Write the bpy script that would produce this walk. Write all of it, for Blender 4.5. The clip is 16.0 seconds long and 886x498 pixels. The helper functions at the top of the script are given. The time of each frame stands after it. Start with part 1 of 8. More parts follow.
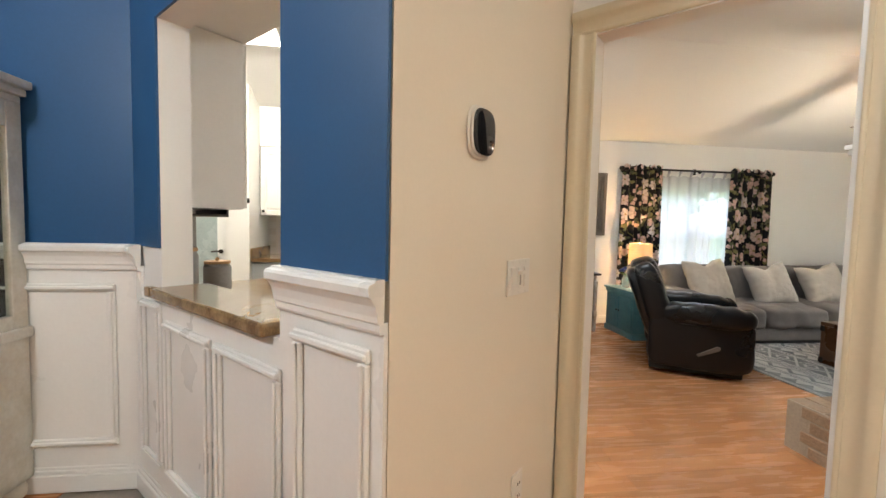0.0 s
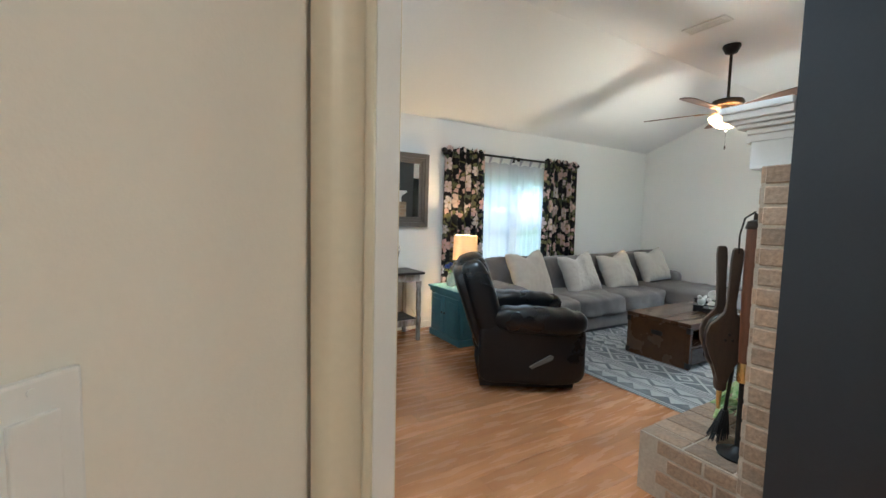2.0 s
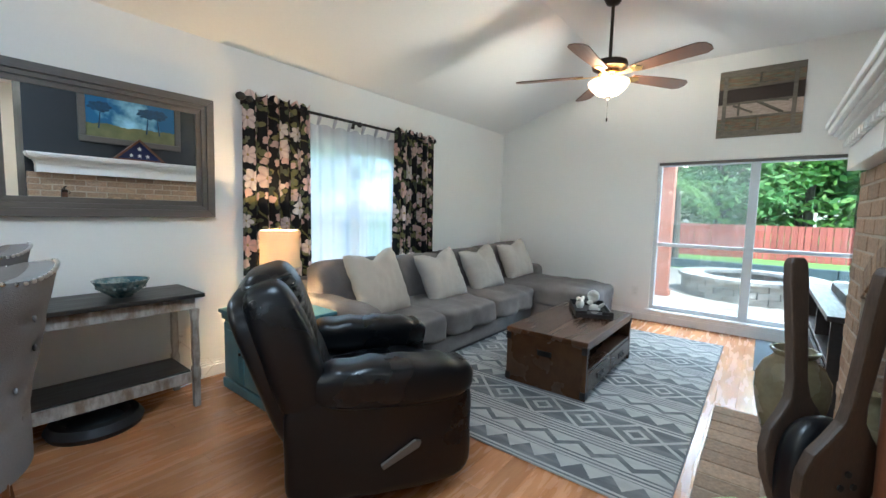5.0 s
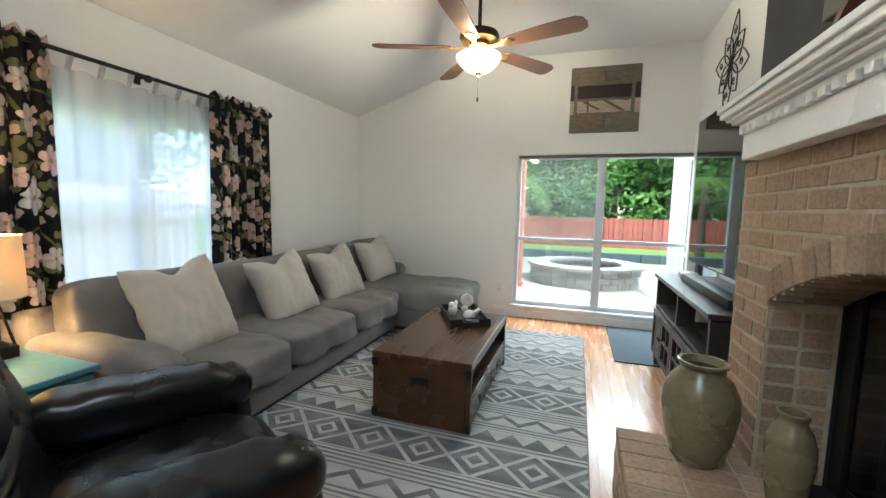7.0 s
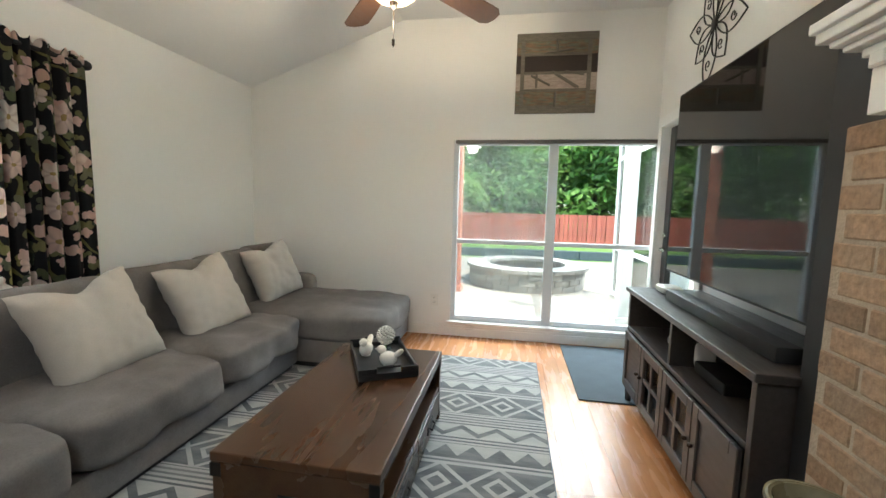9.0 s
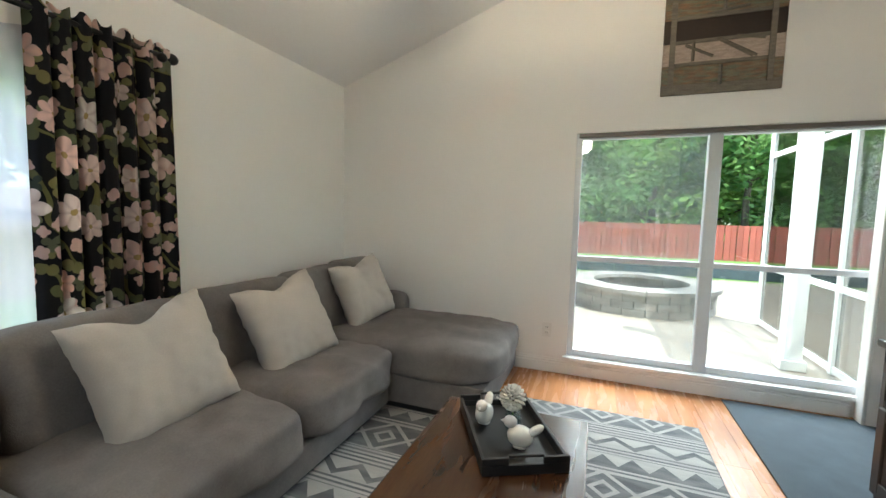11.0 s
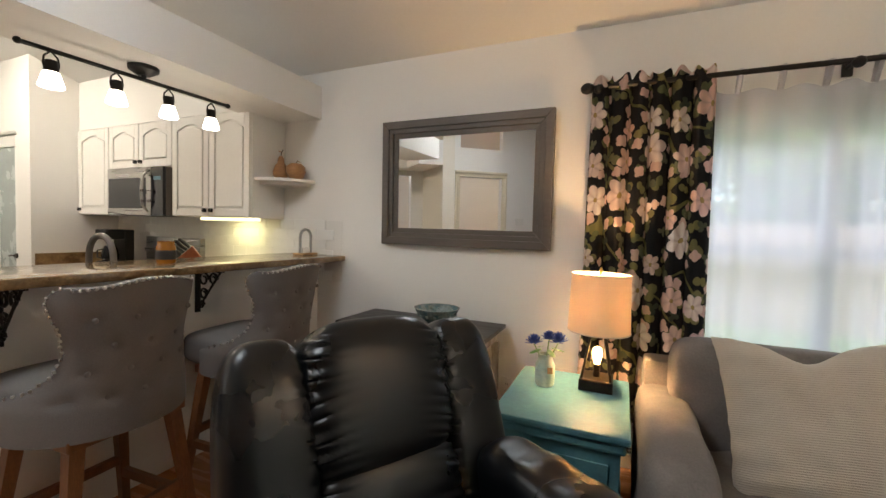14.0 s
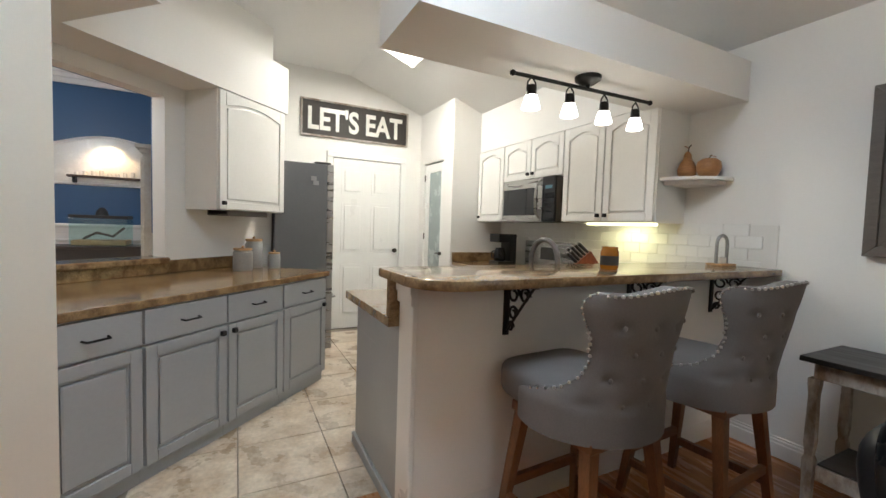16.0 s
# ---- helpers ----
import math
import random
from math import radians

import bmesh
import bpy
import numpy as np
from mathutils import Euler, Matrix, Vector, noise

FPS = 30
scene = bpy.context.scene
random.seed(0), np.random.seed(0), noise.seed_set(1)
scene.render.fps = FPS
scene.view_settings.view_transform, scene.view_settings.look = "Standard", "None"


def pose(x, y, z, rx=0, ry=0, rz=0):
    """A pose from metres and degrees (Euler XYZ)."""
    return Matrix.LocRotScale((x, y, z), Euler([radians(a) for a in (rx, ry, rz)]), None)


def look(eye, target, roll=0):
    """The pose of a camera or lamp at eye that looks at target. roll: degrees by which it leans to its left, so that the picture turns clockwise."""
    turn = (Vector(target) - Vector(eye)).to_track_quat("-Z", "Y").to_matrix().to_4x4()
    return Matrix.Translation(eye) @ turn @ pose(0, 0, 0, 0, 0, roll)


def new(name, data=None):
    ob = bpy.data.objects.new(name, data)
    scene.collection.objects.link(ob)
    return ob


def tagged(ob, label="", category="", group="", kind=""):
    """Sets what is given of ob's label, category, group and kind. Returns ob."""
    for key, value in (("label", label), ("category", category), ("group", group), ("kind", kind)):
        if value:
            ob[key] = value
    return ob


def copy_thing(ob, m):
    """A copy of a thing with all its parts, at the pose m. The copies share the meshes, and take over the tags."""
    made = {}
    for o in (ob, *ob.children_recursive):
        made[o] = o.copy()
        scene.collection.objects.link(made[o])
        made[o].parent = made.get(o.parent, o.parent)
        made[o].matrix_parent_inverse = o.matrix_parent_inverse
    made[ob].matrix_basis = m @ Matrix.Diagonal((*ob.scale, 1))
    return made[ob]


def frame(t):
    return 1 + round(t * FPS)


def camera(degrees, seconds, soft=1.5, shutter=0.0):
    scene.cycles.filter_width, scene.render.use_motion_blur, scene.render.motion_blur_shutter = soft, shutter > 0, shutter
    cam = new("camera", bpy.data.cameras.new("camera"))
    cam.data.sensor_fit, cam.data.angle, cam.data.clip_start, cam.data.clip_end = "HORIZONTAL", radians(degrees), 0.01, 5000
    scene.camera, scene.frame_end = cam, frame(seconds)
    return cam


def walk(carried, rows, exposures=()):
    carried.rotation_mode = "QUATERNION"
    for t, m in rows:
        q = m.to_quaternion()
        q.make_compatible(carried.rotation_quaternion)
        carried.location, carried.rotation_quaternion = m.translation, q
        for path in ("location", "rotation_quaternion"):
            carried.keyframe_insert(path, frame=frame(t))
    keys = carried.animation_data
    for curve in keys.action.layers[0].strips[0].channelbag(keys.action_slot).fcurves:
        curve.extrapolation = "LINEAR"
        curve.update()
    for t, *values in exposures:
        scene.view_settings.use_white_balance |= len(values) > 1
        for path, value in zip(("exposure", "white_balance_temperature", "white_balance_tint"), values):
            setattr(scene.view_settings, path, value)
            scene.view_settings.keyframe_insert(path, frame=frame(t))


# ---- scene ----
cam = camera(94.9, 16.0)
METRES, EYE, TILT, LEAN, TURN = 6.4, 1.285, 0.0, 0.0, -7.2
ROWS = [
    (0.0, 0.0, 0.0, 0.0, 0.08, -3.39, -1.3),
    (0.5, 0.0114, 0.0473, -0.0015, -7.69, -3.61, -1.33),
    (1.0, 0.0214, 0.0886, 0.0019, -14.17, -3.87, -1.34),
    (1.5, 0.0423, 0.1276, -0.0004, -18.98, -4.04, -1.32),
    (2.0, 0.0668, 0.1619, 0.0007, -23.56, -4.23, -1.36),
    (2.5, 0.0879, 0.207, -0.0007, -26.81, -4.46, -1.36),
    (3.0, 0.1109, 0.2418, -0.0048, -29.64, -4.71, -1.36),
    (3.5, 0.1392, 0.2715, -0.0043, -32.71, -4.91, -1.35),
    (6.0, 0.2311, 0.3669, -0.0015, -53.97, -5.3, -1.41),
    (6.5, 0.2542, 0.3829, -0.0028, -59.23, -5.41, -1.38),
    (7.0, 0.2782, 0.4032, -0.0023, -64.52, -5.58, -1.4),
    (7.5, 0.3081, 0.4166, -0.0029, -69.27, -5.81, -1.4),
    (8.0, 0.3469, 0.4248, -0.0004, -73.26, -5.97, -1.39),
    (10.5, 0.4952, 0.4879, -0.0014, -71.7, -5.58, -1.33),
    (11.0, 0.5017, 0.5122, -0.0005, -61.91, -5.02, -1.23),
    (11.5, 0.4986, 0.5335, -0.0007, -48.35, -4.32, -1.21),
    (12.0, 0.4894, 0.5404, 0.0021, -30.63, -3.55, -1.2),
    (12.5, 0.4752, 0.5331, 0.0019, -12.88, -3.05, -1.33),
    (13.0, 0.4649, 0.5206, 0.0023, 3.88, -2.7, -1.49),
    (13.5, 0.4549, 0.5025, 0.0023, 18.73, -2.59, -1.6),
    (14.0, 0.4426, 0.4824, 0.0007, 30.95, -2.51, -1.7),
    (14.5, 0.4244, 0.4579, 0.0, 41.61, -2.5, -1.75),
    (15.0, 0.4034, 0.4322, 0.0008, 52.16, -2.59, -1.86),
    (15.5, 0.3785, 0.4204, -0.0025, 61.7, -2.85, -1.92),
    (16.0, 0.3447, 0.4163, -0.0027, 70.33, -3.08, -1.86),
]
EXPOSURES = [(0.0, 2.4, 6600, 8), (1.5, 2.2, 5800, 2), (2.5, 2.3, 5250, 0), (3.5, 2.4, 5250, 2), (6.5, 2.15, 5650, 0), (8.0, 2.2, 6300, 3), (10.5, 2.1, 6100, 1), (11.2, 2.05, 6400, 4), (12.0, 1.95, 7000, 9), (13.0, 2.0, 6200, 3), (14.0, 1.85, 6950, 11), (15.0, 1.85, 6550, 9), (16.0, 1.95, 6150, 7)]
walk(cam, [(t, pose(0, 0, EYE, TILT, LEAN, TURN) @ pose(METRES * x, METRES * y, METRES * z, 90 + pitch, roll, yaw)) for t, x, y, z, yaw, pitch, roll in ROWS], EXPOSURES)

# ---- world, sun and lamps ----
world = bpy.data.worlds.new("sky")
scene.world = world
world.use_nodes = True
sky = world.node_tree.nodes.new("ShaderNodeTexSky")
sky.sky_type, sky.sun_disc, sky.sun_elevation, sky.sun_rotation = "NISHITA", False, radians(59), radians(214)
world.node_tree.links.new(sky.outputs[0], world.node_tree.nodes["Background"].inputs[0])
world.node_tree.nodes["Background"].inputs[1].default_value = 0.15


def lamp(name, kind, where, power, colour, size=0.1, target=None, spot=None):
    data = bpy.data.lights.new(name, kind)
    data.energy, data.color = power, colour
    if kind == "AREA":
        data.size = size
    elif kind == "SUN":
        data.angle = radians(size)
    else:
        data.shadow_soft_size = size
    if spot:
        data.spot_size, data.spot_blend = radians(spot), 0.6
    ob = new(name, data)
    ob.matrix_world = look(where, target) if target else Matrix.Translation(where)
    return ob


WARM, SOFT, COOL = (1.0, 0.62, 0.30), (1.0, 0.90, 0.78), (0.82, 0.91, 1.0)
lamp("sun", "SUN", (5, -5, 12), 3.0, (1.0, 0.95, 0.86), 0.6, target=(9, 1, 0))
# Unseen area lamps outside, above the windows, added to strengthen the daylight indoors
east_fill = lamp("east_skylight", "AREA", (9.6, 2.2, 4.1), 260, (0.93, 0.97, 1.0), 4.0, target=(5.2, 2.9, 0.4))
north_fill = lamp("north_skylight", "AREA", (4.1, 7.4, 3.7), 80, (0.88, 0.96, 1.0), 3.0, target=(4.1, 3.4, 0.5))
FAN, TOP_Z = (5.0, 3.06), 3.03
lamp("fan_bulb", "POINT", (FAN[0], FAN[1], 2.345), 12, (1.0, 0.80, 0.58), 0.02)
lamp("fan_bowl_glow", "POINT", (FAN[0], FAN[1], 2.16), 7, (1.0, 0.88, 0.72), 0.09)
lamp("table_lamp_bulb", "POINT", (3.11, 4.79, 0.98), 12, WARM, 0.03)
lamp("lantern_bulb", "POINT", (3.11, 4.79, 0.70), 0.6, WARM, 0.015)
# Unseen fill lamp under the closed ceiling, standing in for a supposed roof window
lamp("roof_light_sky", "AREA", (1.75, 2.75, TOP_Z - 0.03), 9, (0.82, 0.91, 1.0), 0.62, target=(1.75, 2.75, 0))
lamp("hall_ceiling_lamp", "AREA", (1.5, -1.0, 2.95), 8.5, (1.0, 0.90, 0.74), 0.4, target=(1.5, -1.0, 0))
lamp("kitchen_ceiling_lamp", "AREA", (-1.2, 3.76, 2.91), 17, (1.0, 0.92, 0.80), 0.30, target=(-1.2, 3.70, 0))
lamp("dining_lamp", "POINT", (-1.6, 0.2, 2.3), 13, (0.97, 0.98, 1.0), 0.12)
# Added lamp behind the sheer, standing in for the sky at this window
sky_lamp = lamp("north_window_skylight", "AREA", (4.1, 5.31, 1.24), 1.0, COOL, 1.3, target=(4.1, 4.0, 1.1))
sky_lamp.data.shape, sky_lamp.data.size_y = "RECTANGLE", 1.55
lamp("niche_lamp", "SPOT", (-3.93, 0.93, 2.17), 6, (1.0, 0.66, 0.34), 0.03, target=(-4.03, 0.93, 1.7), spot=120)
lamp("under_cabinet_lamp", "AREA", (0.35, 4.98, 1.30), 0.4, (1.0, 0.94, 0.50), 0.25, target=(0.35, 5.05, 0.9))

# ---- materials ----


def material(name, colour, rough=0.6, metal=0.0, vary=0.08, scale=6.0, fine=60.0, bump=0.0, bump_scale=80.0, spec=0.5, coat=0.0, second=None, mix_scale=3.0, stretch=(1, 1, 1), random_vary=0.0, place=False):
    """A surface with variation at two scales, and relief."""
    m = bpy.data.materials.new(name)
    m.use_nodes = True
    t = m.node_tree
    n, l = t.nodes, t.links
    b = n["Principled BSDF"]
    b.inputs["Roughness"].default_value, b.inputs["Metallic"].default_value = rough, metal
    b.inputs["Specular IOR Level"].default_value = spec
    b.inputs["Coat Weight"].default_value = coat
    co = n.new("ShaderNodeTexCoord")
    mp = n.new("ShaderNodeMapping")
    mp.inputs["Scale"].default_value = stretch
    l.new(n.new("ShaderNodeNewGeometry").outputs["Position"] if place else co.outputs["Object"], mp.inputs[0])
    big, small = n.new("ShaderNodeTexNoise"), n.new("ShaderNodeTexNoise")
    big.inputs["Scale"].default_value, small.inputs["Scale"].default_value = scale, fine
    big.inputs["Detail"].default_value = small.inputs["Detail"].default_value = 5
    for k in (big, small):
        l.new(mp.outputs[0], k.inputs["Vector"])
    add = n.new("ShaderNodeMath")
    add.operation = "ADD"
    l.new(big.outputs[0], add.inputs[0])
    l.new(small.outputs[0], add.inputs[1])
    ramp = n.new("ShaderNodeMapRange")
    ramp.inputs[1].default_value, ramp.inputs[2].default_value = 0.7, 1.3
    ramp.inputs[3].default_value, ramp.inputs[4].default_value = 1 - vary, 1 + vary
    l.new(add.outputs[0], ramp.inputs[0])
    base = n.new("ShaderNodeMix")
    base.data_type = "RGBA"
    base.inputs[6].default_value = (*colour, 1)
    base.inputs[7].default_value = (*(second or colour), 1)
    if second:
        third = n.new("ShaderNodeTexNoise")
        third.inputs["Scale"].default_value, third.inputs["Detail"].default_value, third.inputs["Roughness"].default_value = mix_scale, 6, 0.65
        l.new(mp.outputs[0], third.inputs["Vector"])
        step = n.new("ShaderNodeMapRange")
        step.inputs[1].default_value, step.inputs[2].default_value = 0.4, 0.6
        l.new(third.outputs[0], step.inputs[0])
        l.new(step.outputs[0], base.inputs[0])
    else:
        base.inputs[0].default_value = 0.0
    mul = n.new("ShaderNodeVectorMath")
    mul.operation = "SCALE"
    l.new(base.outputs[2], mul.inputs[0])
    gain = ramp.outputs[0]
    if random_vary:
        info, span, both = n.new("ShaderNodeObjectInfo"), n.new("ShaderNodeMapRange"), n.new("ShaderNodeMath")
        span.inputs[3].default_value, span.inputs[4].default_value = 1 - random_vary, 1 + random_vary
        both.operation = "MULTIPLY"
        l.new(info.outputs["Random"], span.inputs[0])
        l.new(span.outputs[0], both.inputs[0])
        l.new(gain, both.inputs[1])
        gain = both.outputs[0]
    l.new(gain, mul.inputs["Scale"])
    l.new(mul.outputs[0], b.inputs["Base Color"])
    rr = n.new("ShaderNodeMapRange")
    rr.inputs[1].default_value, rr.inputs[2].default_value = 0.3, 0.7
    rr.inputs[3].default_value, rr.inputs[4].default_value = max(0.0, rough - min(0.07, rough * 0.4)), min(1, rough + min(0.07, rough * 0.4))
    l.new(big.outputs[0], rr.inputs[0])
    l.new(rr.outputs[0], b.inputs["Roughness"])
    if bump:
        rel, bp = n.new("ShaderNodeTexNoise"), n.new("ShaderNodeBump")
        rel.inputs["Scale"].default_value, rel.inputs["Detail"].default_value = bump_scale, 4
        l.new(mp.outputs[0], rel.inputs["Vector"])
        bp.inputs["Strength"].default_value, bp.inputs["Distance"].default_value = bump, 0.004
        l.new(rel.outputs[0], bp.inputs["Height"])
        l.new(bp.outputs[0], b.inputs["Normal"])
    return m


def glowing(name, colour, strength):
    m = material(name, colour, 0.4)
    b = m.node_tree.nodes["Principled BSDF"]
    b.inputs["Emission Color"].default_value, b.inputs["Emission Strength"].default_value = (*colour, 1), strength
    return m


def clear_glass(name, tint=(0.95, 0.98, 0.97), gloss=0.08):
    m = bpy.data.materials.new(name)
    m.use_nodes = True
    n, l = m.node_tree.nodes, m.node_tree.links
    n.remove(n["Principled BSDF"])
    a, g, x = n.new("ShaderNodeBsdfTransparent"), n.new("ShaderNodeBsdfGlossy"), n.new("ShaderNodeMixShader")
    a.inputs[0].default_value = (*tint, 1)
    g.inputs["Roughness"].default_value = 0.02
    x.inputs[0].default_value = gloss
    l.new(a.outputs[0], x.inputs[1])
    l.new(g.outputs[0], x.inputs[2])
    l.new(x.outputs[0], n["Material Output"].inputs[0])
    return m


PAINT = material("wall_paint", (0.80, 0.79, 0.765), 0.55, vary=0.015, scale=1.5, fine=90, bump=0.12, bump_scale=260)
CEIL = material("ceiling_paint", (0.80, 0.795, 0.785), 0.8, vary=0.02, scale=1.2, fine=60, bump=0.2, bump_scale=150)
CREAM = material("hall_paint", (0.76, 0.715, 0.63), 0.5, vary=0.015, scale=1.5, fine=90, bump=0.1, bump_scale=260)
BLUE = material("blue_paint", (0.020, 0.085, 0.21), 0.45, vary=0.05, scale=1.5, fine=90, bump=0.1, bump_scale=260)
BLACKWALL = material("charcoal_paint", (0.016, 0.018, 0.022), 0.6, vary=0.08, scale=2, fine=90, bump=0.1, bump_scale=260)
TRIM = material("white_trim", (0.80, 0.80, 0.78), 0.32, vary=0.02, scale=3, fine=70, bump=0.05, bump_scale=120)
CASING = material("ivory_casing", (0.66, 0.60, 0.46), 0.35, vary=0.03, scale=3, fine=70, bump=0.05, bump_scale=120)
WOODFLOOR = material("laminate_floor", (0.50, 0.235, 0.100), 0.26, vary=0.075, scale=2.0, fine=26, stretch=(1.6, 12, 1), spec=0.45, random_vary=0.17, second=(0.42, 0.180, 0.072), mix_scale=1.2, place=True)
TILEMAT = material("stone_tile", (0.62, 0.54, 0.44), 0.30, vary=0.16, scale=5, fine=40, second=(0.44, 0.34, 0.24), mix_scale=4, random_vary=0.06, place=True)
GROUT = material("grout", (0.28, 0.24, 0.20), 0.9, vary=0.1)
GRANITE = material("brown_granite", (0.33, 0.215, 0.105), 0.12, vary=0.3, scale=9, fine=120, second=(0.13, 0.075, 0.034), mix_scale=9, spec=0.6, stretch=(1.6, 0.8, 1), place=True)
CABWHITE = material("white_cabinet", (0.78, 0.77, 0.74), 0.35, vary=0.02, scale=3)
CABGREY = material("grey_cabinet", (0.36, 0.37, 0.38), 0.38, vary=0.03, scale=3)
STEEL = material("stainless_steel", (0.42, 0.41, 0.40), 0.3, 1.0, vary=0.06, scale=3, fine=120, stretch=(1, 1, 12))
FRIDGE = material("fridge_side", (0.14, 0.145, 0.15), 0.45, vary=0.05)
BLACKMETAL = material("black_metal", (0.018, 0.017, 0.016), 0.42, 0.6, vary=0.15)
DARKGLASS = material("dark_glass", (0.008, 0.008, 0.010), 0.025, vary=0.02)
SCREENGLASS = material("screen_glass", (0.006, 0.006, 0.007), 0.03, vary=0.02, spec=0.6)
BRICK = material("brown_brick", (0.37, 0.245, 0.155), 0.85, vary=0.30, scale=9, fine=70, bump=0.7, bump_scale=70, second=(0.27, 0.195, 0.135), mix_scale=9, random_vary=0.24, place=True)
MORTAR = material("mortar", (0.42, 0.35, 0.27), 0.95, vary=0.15, scale=10, bump=0.6, bump_scale=120)
SOFA = material("grey_velour", (0.150, 0.137, 0.129), 0.85, second=(0.195, 0.180, 0.170), mix_scale=3.2, vary=0.14, scale=5, fine=140, bump=0.3, bump_scale=240)
PILLOW = material("cream_linen", (0.50, 0.46, 0.41), 0.9, vary=0.06, scale=6, fine=200, bump=0.4, bump_scale=300)
LEATHER = material("black_leather", (0.0035, 0.0042, 0.0055), 0.30, vary=0.05, scale=3, bump=0.10, bump_scale=420, spec=0.42)
WALNUT = material("dark_stained_wood", (0.066, 0.029, 0.012), 0.27, vary=0.13, scale=0.5, fine=16, stretch=(1.2, 9, 9), second=(0.050, 0.021, 0.0085), mix_scale=1.2)
TEAL = material("teal_paint", (0.085, 0.235, 0.28), 0.35, vary=0.12, scale=6, second=(0.07, 0.19, 0.24), mix_scale=5)
GLASS = clear_glass("window_glass", gloss=0.05)
MIRROR = material("mirror_silver", (0.90, 0.91, 0.91), 0.004, 1.0, vary=0.0)
ALU = material("white_aluminium", (0.62, 0.64, 0.66), 0.4, vary=0.03)

# ---- mesh helpers ----


def box(x0, x1, y0, y1, z0, z1, bevel=0.0, bm=None, segments=2):
    """A box, its edges rounded, added to bm."""
    own = bmesh.new()
    bmesh.ops.create_cube(own, size=1.0, matrix=Matrix.Translation(((x0 + x1) / 2, (y0 + y1) / 2, (z0 + z1) / 2)) @ Matrix.Diagonal((abs(x1 - x0), abs(y1 - y0), abs(z1 - z0), 1)))
    if bevel:
        bmesh.ops.bevel(own, geom=own.edges[:], offset=bevel, segments=segments, affect="EDGES", profile=0.6)
    return merge(bm, own)


def merge(bm, own, m=None):
    if m is not None:
        bmesh.ops.transform(own, matrix=m, verts=own.verts)
    if bm is None:
        return own
    data = bpy.data.meshes.new("join")
    own.to_mesh(data)
    own.free()
    bm.from_mesh(data)
    bpy.data.meshes.remove(data)
    return bm


def rod(p0, p1, r0, r1=None, sides=12, bm=None):
    """A round bar from p0 to p1."""
    p0, p1 = Vector(p0), Vector(p1)
    own = bmesh.new()
    bmesh.ops.create_cone(own, cap_ends=True, segments=sides, radius1=r0, radius2=r0 if r1 is None else r1, depth=(p1 - p0).length)
    return merge(bm, own, Matrix.Translation((p0 + p1) / 2) @ (p1 - p0).to_track_quat("Z", "Y").to_matrix().to_4x4())


def lathe(profile, sides=32, bm=None, m=None):
    """A turned shape from (radius, height) pairs."""
    own = bmesh.new()
    rings = []
    for r, z in profile:
        rings.append([own.verts.new((max(r, 0.0005) * math.cos(2 * math.pi * i / sides), max(r, 0.0005) * math.sin(2 * math.pi * i / sides), z)) for i in range(sides)])
    for a, b in zip(rings, rings[1:]):
        for i in range(sides):
            own.faces.new((a[i], a[(i + 1) % sides], b[(i + 1) % sides], b[i]))
    own.faces.new(rings[0][::-1])
    own.faces.new(rings[-1])
    return merge(bm, own, m if m is not None else Matrix())


def prism(outline, z0, z1, bm=None, m=None, bevel=0.0):
    """A flat outline in x and y, raised from z0 to z1."""
    own = bmesh.new()
    low = own.faces.new([own.verts.new((x, y, z0)) for x, y in outline])
    top = bmesh.ops.extrude_face_region(own, geom=[low])
    bmesh.ops.translate(own, vec=(0, 0, z1 - z0), verts=[v for v in top["geom"] if isinstance(v, bmesh.types.BMVert)])
    bmesh.ops.recalc_face_normals(own, faces=own.faces)
    if bevel:
        bmesh.ops.bevel(own, geom=own.edges[:], offset=bevel, segments=2, affect="EDGES", profile=0.6)
    return merge(bm, own, m if m is not None else Matrix())


def pipe(points, r, sides=8, bm=None, closed=False):
    """A round bar that follows points."""
    own = bmesh.new()
    pts = [Vector(p) for p in points]
    rings = []
    last = None
    for i, p in enumerate(pts):
        a = pts[i - 1] if i or closed else p
        b = pts[(i + 1) % len(pts)] if i + 1 < len(pts) or closed else p
        d = (b - a).normalized()
        side = last - d * last.dot(d) if last else d.orthogonal()
        side.normalize()
        last = side
        up = d.cross(side)
        rad = r[i] if isinstance(r, (list, tuple)) else r
        rings.append([own.verts.new(p + rad * (math.cos(2 * math.pi * k / sides) * side + math.sin(2 * math.pi * k / sides) * up)) for k in range(sides)])
    pairs = list(zip(rings, rings[1:])) + ([(rings[-1], rings[0])] if closed else [])
    for a, b in pairs:
        for k in range(sides):
            own.faces.new((a[k], a[(k + 1) % sides], b[(k + 1) % sides], b[k]))
    if not closed:
        own.faces.new(rings[0][::-1])
        own.faces.new(rings[-1])
    return merge(bm, own)


